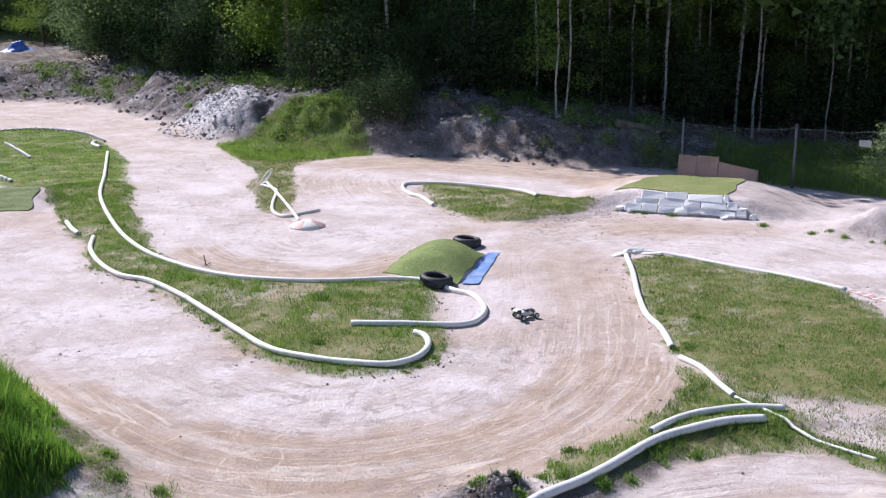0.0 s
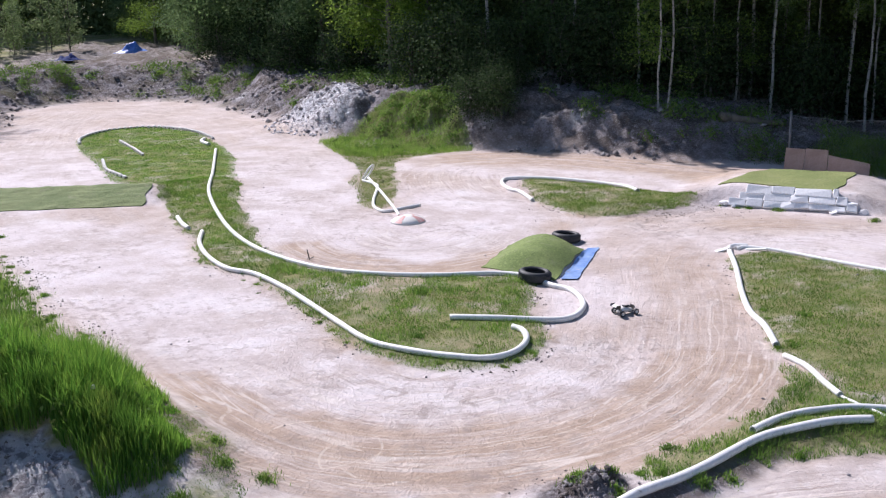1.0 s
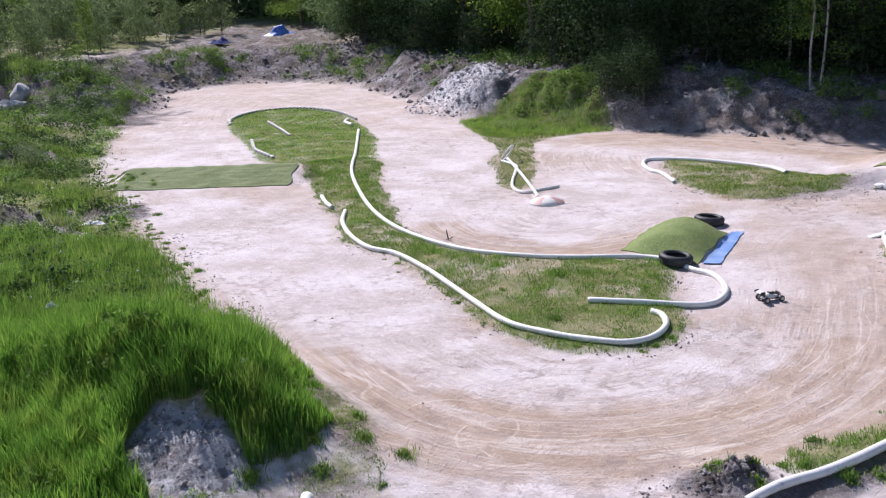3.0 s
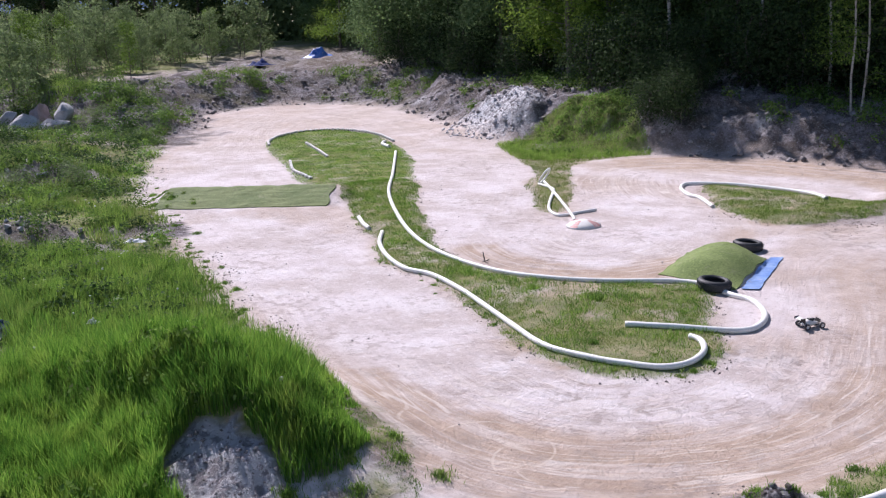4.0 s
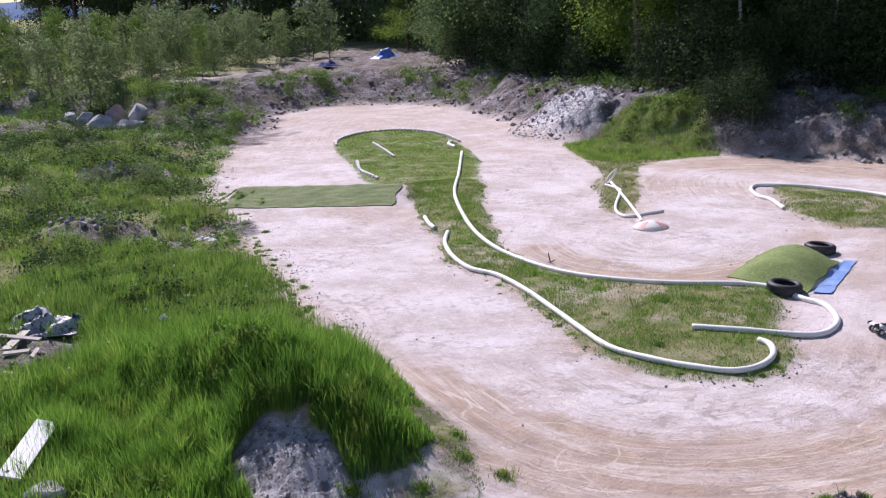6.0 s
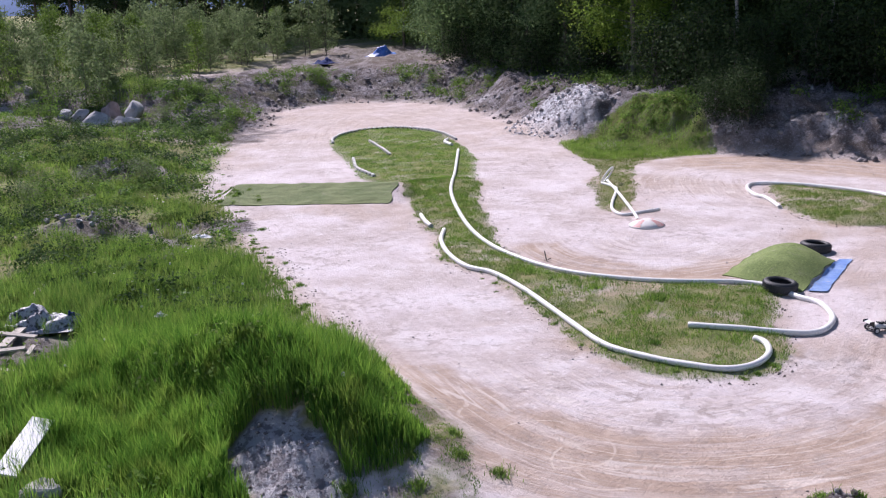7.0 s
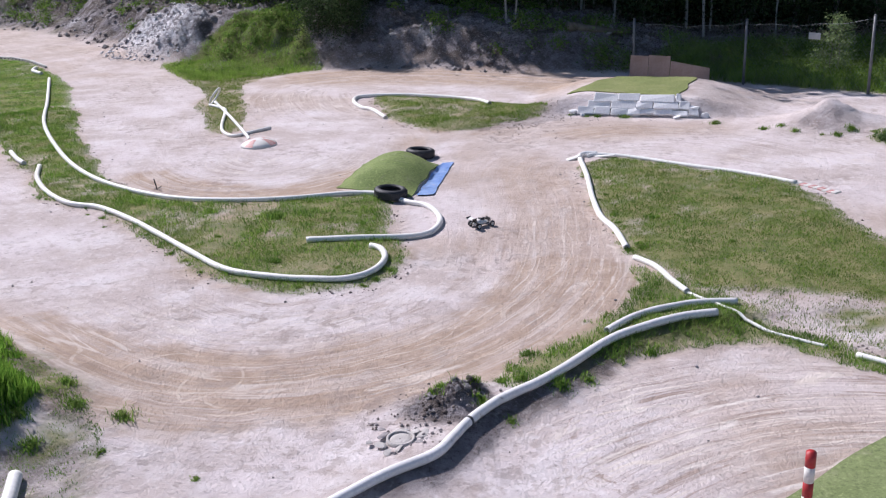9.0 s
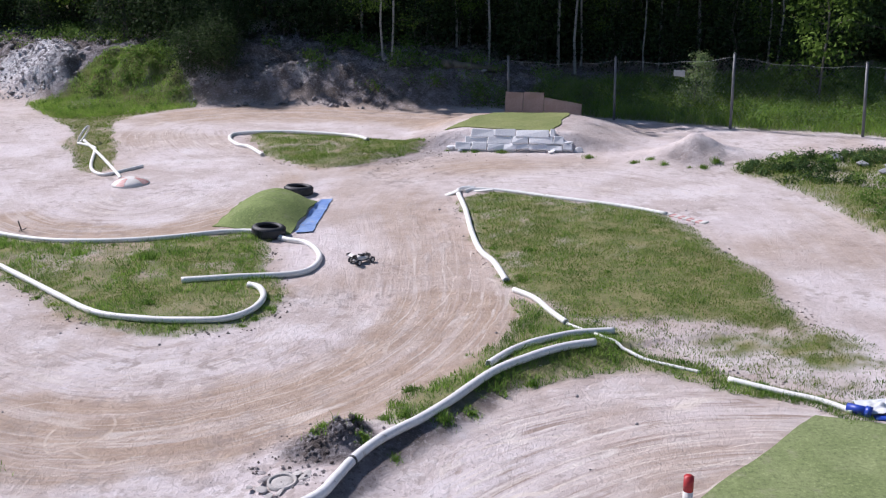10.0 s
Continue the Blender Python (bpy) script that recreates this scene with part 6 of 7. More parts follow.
def build_loose_soil():
    rng = np.random.RandomState(55)
    x, y = rng.uniform(-32, 5, 16000), rng.uniform(29.5, 50, 16000)
    out = -area(x, y, PIT)
    keep = (out > -0.3) & (out < 5) & (fbm(x * 0.9, y * 0.9, 3, 56) > -0.1) & (area(x, y, BROW) < 0.1)
    x, y = x[keep][:2600], y[keep][:2600]
    v, f = lumps(x, y, 0.05 + 0.22 * rng.uniform(0, 1, len(x)) ** 4, rng)
    tagged(new("bank_rubble", raw_mesh("bank_rubble", v, f, RUBBLE)), "dark and pale clay lumps strewn over the banks", "rubble", kind="stuff")
    x, y = rng.uniform(-7.8, -5.2, 700), rng.uniform(7.5, 9.6, 700)
    keep = mound_face(x, y) > 0.25
    v, f = lumps(x[keep], y[keep], 0.012 + 0.07 * rng.uniform(0, 1, keep.sum()) ** 3, rng)
    tagged(new("bank_rubble", raw_mesh("bank_rubble", v, f, RUBBLE)), "clay lumps on the cut face of the mound", "rubble", kind="stuff")
    x, y = rng.uniform(-15.5, -9.5, 1600), rng.uniform(33.5, 38.5, 1600)
    keep = blob(x, y, -12.5, 36.0, 2.3, 1.8, -35) > 0.35
    v, f = lumps(x[keep], y[keep], 0.03 + 0.11 * rng.uniform(0, 1, keep.sum()) ** 3, rng)
    tagged(new("bank_rubble", raw_mesh("bank_rubble", v, f, CHALK_LUMP)), "pale clay lumps on the heap by the brow", "rubble", kind="stuff")
    # Crumbs along the ragged edge of the field, the lawns and the dug heap.
    x, y = rng.uniform(-22, 6, 60000), rng.uniform(8, 28, 60000)
    fd = area(x, y, FIELD)
    lawn_d = np.maximum.reduce([area(x, y, r) for r in (ISLAND, WEDGE, PATCH, SCRUB)])
    clump = fbm(x * 1.4, y * 1.4, 3, 57)
    edge = ((fd > -0.5) & (fd < 0.3) & (clump + 0.18 * fd > -0.02) & (y > 12.5)) | ((lawn_d > -0.2) & (lawn_d < 0.1) & (clump > -0.02)) | (np.hypot(x + 0.75, (y - 9.35) * 1.2) < 0.75 + 0.8 * clump)
    x, y = x[edge][:9500], y[edge][:9500]
    tx, ty = rng.normal(0.2, 1.1, 900), rng.normal(23.6, 0.7, 900)
    ok = fbm(tx * 1.6, ty * 1.6, 3, 58) > 0.0
    x, y = np.append(x, tx[ok]), np.append(y, ty[ok])
    v, f = lumps(x, y, 0.012 + 0.035 * rng.uniform(0, 1, len(x)) ** 2, rng, 0.2)
    tagged(new("soil_crumb", raw_mesh("soil_crumb", v, f, CRUMB)), "dark crumbs of soil along the turf edges", "soil", kind="stuff")


build_loose_soil()


# ---- plants ----
def blade_mesh(name, x, y, z, h, w, lean, rng, mat, bent=True):
    n = len(x)
    a = rng.uniform(0, 2 * math.pi, n)
    ca, sa = np.cos(a), np.sin(a)
    la = 9.0 * (fbm(x * 1.3, y * 1.3, 2, 15) + 0.5) + rng.normal(0, 2.2, n)
    lx, ly = np.cos(la) * lean * h, np.sin(la) * lean * h
    base = np.stack([x, y, z], -1)
    side = np.stack([ca * w / 2, sa * w / 2, 0 * x], -1)
    tip = base + np.stack([lx, ly, h * np.sqrt(np.clip(1 - lean ** 2 * 0.6, 0.2, 1))], -1)
    if bent:
        midp = base + np.stack([lx * 0.28, ly * 0.28, h * 0.58], -1)
        v = np.stack([base - side, base + side, midp - side * 0.75, midp + side * 0.75, tip], 1).reshape(-1, 3)
        o = np.arange(n)[:, None] * 5
        f = np.concatenate([o + [0, 1, 3], o + [0, 3, 2], o + [2, 3, 4]])
    else:
        v = np.stack([base - side, base + side, tip], 1).reshape(-1, 3)
        f = np.arange(n)[:, None] * 3 + [0, 1, 2]
    return raw_mesh(name, v, f, mat)


def scatter(rng, ring, count, x0, x1, y0, y1):
    x, y = rng.uniform(x0, x1, count), rng.uniform(y0, y1, count)
    if ring is not None:
        keep = inside(x, y, ring)
        x, y = x[keep], y[keep]
    return x, y


def lawn(name, ring, per_m2, tall, label, seed, sparse=0.0, mat=None, spill=0.12):
    rng = np.random.RandomState(seed)
    x0, y0 = ring.min(0) - 0.3
    x1, y1 = ring.max(0) + 0.3
    x, y = rng.uniform(x0, x1, int(per_m2 * (x1 - x0) * (y1 - y0))), 0
    y = rng.uniform(y0, y1, len(x))
    wob = 0.55 * fbm(x * 1.6, y * 1.6, 4, 71) + 0.3 * fbm(x * 6, y * 6, 2, 72)
    d = area(x, y, ring)
    clump = fbm(x * 2.2, y * 2.2, 4, seed + 5) + 0.6 * fbm(x * 9, y * 9, 2, seed + 6)
    worn = smooth(0.06, 0.26, fbm(x * 1.1, y * 1.1, 4, 76) + 0.5 * wob) if ring is ISLAND or ring is PATCH or ring is SPIT else 0 * x
    worn = np.maximum(worn, np.maximum.reduce([blob(x, y, -2.75, 13.75, 0.7, 0.25, 5), blob(x, y, -1.95, 13.9, 0.3, 0.3), blob(x, y, -1.45, 16.1, 0.4, 0.7)]))
    keep = (rng.uniform(0, 1, len(x)) > 0.75 * worn) & (d + 0.6 * wob > -0.02) & (d > -spill * 2) & (clump + rng.uniform(-0.25, 0.25, len(x)) > sparse - 0.3)
    x, y, clump = x[keep], y[keep], clump[keep]
    h = tall * (0.55 + 0.9 * np.clip(clump + 0.3, 0, 1)) * rng.uniform(0.6, 1.3, len(x))
    me = blade_mesh(name, x, y, height(x, y) - 0.005, h, rng.uniform(0.006, 0.013, len(x)) * (1 + tall), rng.uniform(0.1, 0.8, len(x)), rng, mat or LAWN, False)
    return tagged(new(name, me), label, "grass", kind="stuff")


lawn("lawn_grass", ISLAND, 2600, 0.032, "short patchy lawn grass on the island", 11, 0.12)
lawn("lawn_grass", OVAL, 1300, 0.055, "short green lawn grass on the oval", 12, -0.1, MOUND_BLADE)
lawn("lawn_grass", PATCH, 2000, 0.045, "thin grass on a small patch", 13, 0.05)
lawn("lawn_clump", PATCH, 1200, 0.07, "greener clumps on a small patch", 27, 0.3, TALL)
lawn("lawn_grass", WEDGE, 2400, 0.032, "short even lawn grass on the wedge", 14, 0.0)
lawn("verge_grass", VERGE, 2600, 0.075, "rough green grass along the pipe verge", 15, 0.24, TALL)
lawn("verge_grass", SCRUB, 1400, 0.05, "thin grass on bare grey soil", 16, 0.2)
lawn("lawn_clump", ISLAND, 1700, 0.085, "greener clumps in the island lawn", 21, 0.30, TALL)
lawn("lawn_clump", WEDGE, 1000, 0.06, "greener clumps in the wedge lawn", 22, 0.27, TALL)
lawn("verge_grass", LOOSE, 3600, 0.04, "thin low grass on bare soil below the mound", 23, 0.3, TALL)
lawn("brow_grass", BROW, 1100, 0.16, "bright rough grass on a small brow", 17, -0.2, BROW_BLADE)
lawn("fence_grass", BEYOND, 520, 0.42, "tall green grass beyond the wire fence", 19, -0.05, BROW_BLADE)
PIPE_SIDE = spline([(2.3, 11.75), (3.0, 11.55), (3.6, 10.95), (4.3, 10.3), (4.95, 9.75), (5.15, 9.95), (4.5, 10.65), (3.8, 11.3), (3.1, 11.95), (2.6, 12.2)], 3, True)
lawn("verge_grass", PIPE_SIDE, 2400, 0.075, "green grass strip along a thin pipe", 24, 0.02, TALL)
lawn("verge_grass", SPIT, 1500, 0.06, "thin grass under the crossed pipes", 20, 0.1)
lawn("verge_grass", EAST, 800, 0.1, "rough grass and weeds beside the sandy lane", 18, -0.1)


def field_grass():
    rng = np.random.RandomState(31)
    zones = [(-12.5, -4.4, 6.0, 12.5, 3500, 0.44, "deep bright green grass on the mound"), (-16, -8, 5.5, 16.5, 1500, 0.33, "tall grass sloping down to the sand"),
             (-30, -11, 8, 30, 600, 0.17, "rough field grass with weeds"), (-46, -20, 15, 44, 150, 0.2, "far rough grass of the field")]
    for k, (x0, x1, y0, y1, dens, tall, label) in enumerate(zones):
        x, y = rng.uniform(x0, x1, int((x1 - x0) * (y1 - y0) * dens)), 0
        y = rng.uniform(y0, y1, len(x))
        wob = 0.55 * fbm(x * 1.6, y * 1.6, 4, 71) + 0.3 * fbm(x * 6, y * 6, 2, 72)
        d = area(x, y, FIELD)
        face = blob(x, y, -6.15, 8.28, 0.95, 0.52, -25) > 0.36 + 1.0 * wob
        bare = np.maximum.reduce([blob(x, y, -17.6, 17.3, 1.7, 0.7, 25), blob(x, y, -15.2, 17.2, 1.8, 0.28, -25), blob(x, y, -22.4, 23.6, 1.6, 1.0, 20),
                                  blob(x, y, -27.5, 34.5, 3.0, 6.0, 25), blob(x, y, -12.4, 10.3, 1.1, 1.4, 0), blob(x, y, -14.6, 19.6, 2.4, 0.8, 40)])
        bare = np.maximum(bare, 0.62 * smooth(0.05, 0.16, fbm(x * 0.42, y * 0.42, 4, 27)) * smooth(1.0, 3.0, d) * smooth(13, 17, y))
        keep = (d + 1.1 * wob > 0.05) & ((y < 12.5) | (rng.uniform(0, 1, len(x)) < smooth(-0.35, 1.3, d + 1.8 * wob))) & ~face & (bare + 1.5 * wob < 0.5) & (rng.uniform(0, 1, len(x)) < (0.35 if k < 2 else 0.05) + (1.3 if k < 2 else 1.6) * (fbm(x * 0.9, y * 0.9, 3, 81) + 0.5))
        deep = smooth(-0.15, 0.05, 0.55 - np.hypot((x + 7.6) / 5.4, (y - 9.9) / 4.0))
        if k == 0:
            keep &= (rng.uniform(0, 1, len(x)) < 0.1 + 0.9 * deep)
        elif k == 1:
            keep &= (y < 17)
        elif k == 2:
            keep &= ~((x > -16) & (y < 16.5))
        else:
            keep &= (x < -30) | (y > 30)
        x, y, d = x[keep], y[keep], d[keep]
        grow = 0.35 + 0.75 * (fbm(x * 0.8, y * 0.8, 3, 91) + 0.5) + 1.3 * np.clip(fbm(x * 3.2, y * 3.2, 2, 92) + 0.15, 0, 1) - 0.1
        grow = grow * (1 if k < 2 else 0.35 + 1.9 * smooth(-0.12, 0.22, fbm(x * 0.5, y * 0.5, 4, 93)))
        h = tall * grow * rng.uniform(0.6, 1.35, len(x)) * smooth(-0.3, 0.9, d + 0.2)
        me = blade_mesh("tall_grass", x, y, height(x, y) - 0.02, h, rng.uniform(0.007, 0.016, len(x)) * (1 + 0.5 * k), rng.uniform(0.03, 0.5, len(x)), rng, (MOUND_BLADE, TALL, FIELD_BLADE, FIELD_BLADE)[k], k < 1)
        tagged(new("tall_grass", me), label, "grass", kind="stuff")


field_grass()


def leaf_faces(p, n, size, rng):
    """Three-cornered leaves at p that face n."""
    count = len(p)
    n = n / np.linalg.norm(n, axis=1)[:, None]
    a = rng.normal(0, 1, (count, 3))
    a -= n * (a * n).sum(1)[:, None]
    a /= np.linalg.norm(a, axis=1)[:, None]
    b = np.cross(n, a)
    s = size * rng.uniform(0.6, 1.3, (count, 1))
    v = np.stack([p - a * s * 0.45 - b * s * 0.42, p + b * s * 0.42 - a * s * 0.3, p + a * s * 0.55], 1).reshape(-1, 3)
    return v, np.arange(count * 3).reshape(-1, 3)


def leaves(centres, spread, count, size, rng):
    """Leaves round cluster centres, turned up and outwards."""
    c = centres[rng.randint(0, len(centres), count)]
    out = rng.normal(0, 1, (count, 3))
    n = 0.8 * out / np.linalg.norm(out, axis=1)[:, None] + np.array((0, 0, 0.3)) + rng.normal(0, 0.3, (count, 3))
    return leaf_faces(c + out * spread, n, size, rng)


def weed_domes(label, px, py, radius, per, size, mat, rng):
    """Low leafy clumps: leaves over uneven domes that stand on the land."""
    pick = np.repeat(np.arange(len(px)), (per * (radius / radius.mean()) ** 2).astype(int) + 6)
    w, up = rng.uniform(0, 2 * math.pi, len(pick)), rng.uniform(0.0, 1.0, len(pick))
    r = radius[pick] * (0.55 + 0.45 * np.sqrt(rng.uniform(0, 1, len(pick)))) * (1 + 0.3 * np.sin(3 * w + pick))
    flat = np.sqrt(1 - up ** 2)
    out = np.stack([np.cos(w) * flat, np.sin(w) * flat, 0.85 * up], -1)
    x, y = px[pick] + out[:, 0] * r, py[pick] + out[:, 1] * r
    p = np.stack([x, y, height(px, py)[pick] + out[:, 2] * r], -1)
    v, f = leaf_faces(p, out + np.array((0, 0, 0.35)) + rng.normal(0, 0.35, p.shape), size, rng)
    return tagged(new("weed_clump", raw_mesh("weed_clump", v, f, mat)), label, "weeds", kind="stuff")


def limb(bm, pts, r0, r1, sides=6):
    pts = [Vector(p) for p in pts]
    for k, (a, b) in enumerate(zip(pts, pts[1:])):
        n = len(pts) - 1
        rod(bm, a, b, r0 + (r1 - r0) * k / n, r0 + (r1 - r0) * (k + 1) / n, sides, False)


def stem_tube(bm, pts, r0, r1, sides):
    rows = []
    for k, p in enumerate(pts):
        r = r0 + (r1 - r0) * k / (len(pts) - 1)
        rows.append([bm.verts.new((p[0] + r * math.cos(2 * math.pi * j / sides), p[1] + r * math.sin(2 * math.pi * j / sides), p[2])) for j in range(sides)])
    for a, b in zip(rows, rows[1:]):
        for j in range(sides):
            bm.faces.new((a[j], a[(j + 1) % sides], b[(j + 1) % sides], b[j]))


def build_tree(name, label, seed, tall, radius, base, spread, count, leaf_size, bark, leaf, limbs=14, twin=False, clump=0.42, upper=900, upper_size=0.4, droop=0.0):
    """A tapered trunk with limbs, and a crown of many leaves in clumps."""
    rng = np.random.RandomState(seed)
    root = thing(name, label, "tree" if tall > 3 else "bush")
    twigs = bmesh.new()
    centres = []
    for stem in range(2 if twin else 1):
        off = Vector((0.35 * stem, 0.1 * stem, 0))
        lean = Vector((rng.uniform(-0.4, 0.4) + 0.6 * stem, rng.uniform(-0.3, 0.3), 0)) * tall / 14
        spine = [off + lean * (k / 8) ** 1.4 + Vector((rng.normal(0, 0.055) * min(k, 1), rng.normal(0, 0.055) * min(k, 1), tall * k / 8 - 0.1)) for k in range(9)]
        bm = bmesh.new()
        stem_tube(bm, spine, radius, radius * 0.25, 8)
        part("trunk", bm, bark, root)
        for _ in range(limbs):
            t = rng.uniform(base / tall, 0.97)
            k = min(int(t * 8), 7)
            start = spine[k].lerp(spine[k + 1], t * 8 - k)
            w = rng.uniform(0, 2 * math.pi)
            reach = spread * (1 - 0.55 * t) * rng.uniform(0.5, 1.1)
            end = start + Vector((math.cos(w) * reach, math.sin(w) * reach, reach * rng.uniform(-0.15, 0.55) - droop * reach))
            midp = start.lerp(end, 0.5) + Vector((0, 0, 0.12 * reach))
            limb(twigs, [start, midp, end], radius * 0.25 * (1 - 0.6 * t), 0.006, 3)
            centres += [midp.lerp(end, f) for f in (0.2, 0.6, 1.0)]
    tagged(part("branch_work", twigs, TWIG, root), kind="stuff")
    centres = np.array(centres)
    low = centres[centres[:, 2] < 7.5]
    v, f = leaves(low if len(low) else centres, clump * np.array((1, 1, 0.8)), count, leaf_size, rng)
    if tall > 7.5 and upper:
        v2, f2 = leaves(centres[centres[:, 2] >= 7.0], np.array((0.8, 0.8, 0.8)), upper, upper_size, rng)
        f2 = f2 + len(v)
        v, f = np.concatenate([v, v2]), np.concatenate([f, f2])
    crown = new("crown", raw_mesh("crown", v, f, leaf))
    crown.parent = root
    return root


def plant(kind, x, y, turn, scale=1.0, sink=0.05):
    m = pose(x, y, ground_z(x, y) - sink, 0, 0, turn) @ Matrix.Scale(scale, 4)
    return copy_thing(kind, m)


def sow(kinds, spots, seed, lo=0.85, hi=1.15):
    rnd = random.Random(seed)
    for k, (x, y) in enumerate(spots):
        plant(kinds[k % len(kinds)], x, y, rnd.uniform(0, 360), rnd.uniform(lo, hi))


def forget(kinds):
    """Removes the patterns once they are copied."""
    for ob in kinds:
        for o in (*ob.children_recursive, ob):
            bpy.data.objects.remove(o)


birch1 = build_tree("birch_tree", "slender birch with white bark and light green leaves", 101, 13, 0.075, 1.8, 2.3, 3800, 0.09, BIRCH, LEAF_BIRCH, 34)
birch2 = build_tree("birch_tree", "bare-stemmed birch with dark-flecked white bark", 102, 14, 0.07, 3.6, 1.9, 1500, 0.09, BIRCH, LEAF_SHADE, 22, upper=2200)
birch3 = build_tree("birch_tree", "twin-stemmed birch with hanging green leaves", 103, 12, 0.05, 1.4, 2.0, 5200, 0.085, BIRCH, LEAF_BIRCH, 24, True, 0.34)
alder1 = build_tree("alder_tree", "leafy alder with dark green foliage down to the ground", 104, 9, 0.11, 0.4, 2.5, 17000, 0.095, TWIG, LEAF_DARK, 46, False, 0.4, 2600, 0.3)
alder2 = build_tree("alder_tree", "dense yellow-green leafy tree at the wood's edge", 105, 11, 0.13, 0.4, 2.9, 20000, 0.095, TWIG, LEAF_LIME, 52, False, 0.42, 2600, 0.3)
alder3 = build_tree("alder_tree", "broad alder in the wood, leaves toned darker as if shaded", 115, 10, 0.12, 0.8, 3.0, 12000, 0.12, TWIG, LEAF_SHADE, 50, False, 0.5, 3000, 0.32)
pine1 = build_tree("pine_tree", "tall pine with a bare dark trunk", 106, 16, 0.14, 6.0, 2.4, 700, 0.22, BARK, NEEDLE, 34, False, 0.5, 1800, 0.55)
spruce1 = build_tree("spruce_tree", "dark spruce with drooping boughs to the ground", 107, 14, 0.14, 0.6, 2.6, 5200, 0.18, BARK, NEEDLE, 80, False, 0.36, 1500, 0.45, 0.25)
willow1 = build_tree("willow_sapling", "grey-green willow sapling with thin stems", 108, 4.0, 0.03, 0.3, 1.1, 2000, 0.12, TWIG, LEAF_GREY, 26, True, 0.17)
willow2 = build_tree("willow_sapling", "bushy grey-green sapling in rough grass", 109, 3.2, 0.028, 0.2, 1.3, 2000, 0.12, TWIG, LEAF_GREY, 26, True, 0.19)
birch4 = build_tree("birch_sapling", "young light green birch sapling", 110, 4.4, 0.032, 0.4, 1.1, 2200, 0.11, TWIG, LEAF_BIRCH, 30, False, 0.2)
shrub1 = build_tree("alder_shrub", "low shrub by the wood, leaves darkened to look shaded", 111, 2.4, 0.035, 0.2, 1.4, 3600, 0.095, TWIG, LEAF_DARKENED, 30, True, 0.34)
shrub2 = build_tree("leafy_shrub", "low leafy green shrub on the bank", 112, 1.1, 0.02, 0.1, 0.6, 700, 0.07, TWIG, WEED, 16, True, 0.16)
shrub3 = build_tree("willow_shrub", "low grey-green shrub in the rough field", 113, 1.3, 0.02, 0.1, 0.9, 1200, 0.07, TWIG, LEAF_GREY, 22, True, 0.2)

# Edge of the wood, from the fence round to the open field.
plant(birch2, -6.35, 38.2, 20, 1.05)
plant(birch3, 0.05, 33.3, 0, 0.8)
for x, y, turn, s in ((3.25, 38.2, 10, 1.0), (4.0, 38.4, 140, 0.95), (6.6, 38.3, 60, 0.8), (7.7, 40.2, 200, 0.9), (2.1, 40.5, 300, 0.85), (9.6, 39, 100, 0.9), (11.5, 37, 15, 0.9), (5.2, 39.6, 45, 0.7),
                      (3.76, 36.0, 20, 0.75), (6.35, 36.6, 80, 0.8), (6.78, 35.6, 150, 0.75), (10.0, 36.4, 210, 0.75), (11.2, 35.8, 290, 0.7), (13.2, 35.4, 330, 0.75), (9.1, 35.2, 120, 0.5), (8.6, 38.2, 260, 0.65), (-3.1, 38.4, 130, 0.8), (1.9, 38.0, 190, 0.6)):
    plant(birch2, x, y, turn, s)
plant(birch1, -0.7, 37.6, 30, 0.8)
plant(birch4, 12.7, 28.9, 200, 1.25)
sow([birch1, birch3], [(2.7, 37.0), (5.1, 37.8), (7.2, 36.7), (8.8, 37.5), (10.7, 36.7), (12.4, 35.9), (4.5, 40.0), (10.0, 39.6), (14.6, 34.4), (-2.2, 39.6), (1.0, 39.8), (12.9, 33.6)], 22, 0.6, 0.85)
plant(birch1, 15.5, 30.5, 80, 0.9)
plant(birch1, 5.4, 41.5, 250, 1.0)
sow([alder2], [(-11.0, 41.6), (-9.8, 43.4), (-11.6, 45.0)], 4, 1.0, 1.15)
sow([alder1, alder1, alder3], [ (-15.6, 46.8), (-18.4, 49.0), (-21.0, 51.0), (-23.6, 52.5), (-25.6, 54.2), (-4.2, 40.5), (-2.0, 41.2), (1.2, 42.0), (-5.6, 42.8), (-14.2, 49.0),
                               (-12, 48.0), (-17.5, 52.5), (-21.5, 55.5), (-27, 58.5),  (-19.8, 50.6), (4.4, 42.2), (7.4, 42.4), (10.4, 41.0), (13.2, 38.6), (15.8, 35.6), (-24.5, 56), (-16.8, 49.4)], 5, 0.9, 1.2)
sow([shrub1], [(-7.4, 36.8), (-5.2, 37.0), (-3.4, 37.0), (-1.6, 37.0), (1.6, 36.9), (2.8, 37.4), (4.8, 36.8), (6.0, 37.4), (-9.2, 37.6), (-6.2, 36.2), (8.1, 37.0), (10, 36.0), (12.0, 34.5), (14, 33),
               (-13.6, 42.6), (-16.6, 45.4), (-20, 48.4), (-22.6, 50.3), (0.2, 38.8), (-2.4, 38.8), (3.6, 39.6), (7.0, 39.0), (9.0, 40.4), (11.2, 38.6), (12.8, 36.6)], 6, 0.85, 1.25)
sow([pine1, spruce1, alder3, pine1], [(-8, 45), (-5, 45.5), (-2, 44), (1, 45), (4, 44.5), (7, 44), (10, 43), (13, 41), (16, 38), (19, 35), (-11, 49), (-15, 53), (-19, 56.5), (-24, 60), (-29, 63), (14, 35.5), (17, 33)], 7)
sow([pine1, alder3, spruce1], [(-3.5, 47.5), (0, 48), (3, 48.5), (6, 47), (9, 46.5), (12.5, 44.5), (-6.5, 48.5), (16, 42), (20, 39), (-34, 69), (-38, 73)], 8)
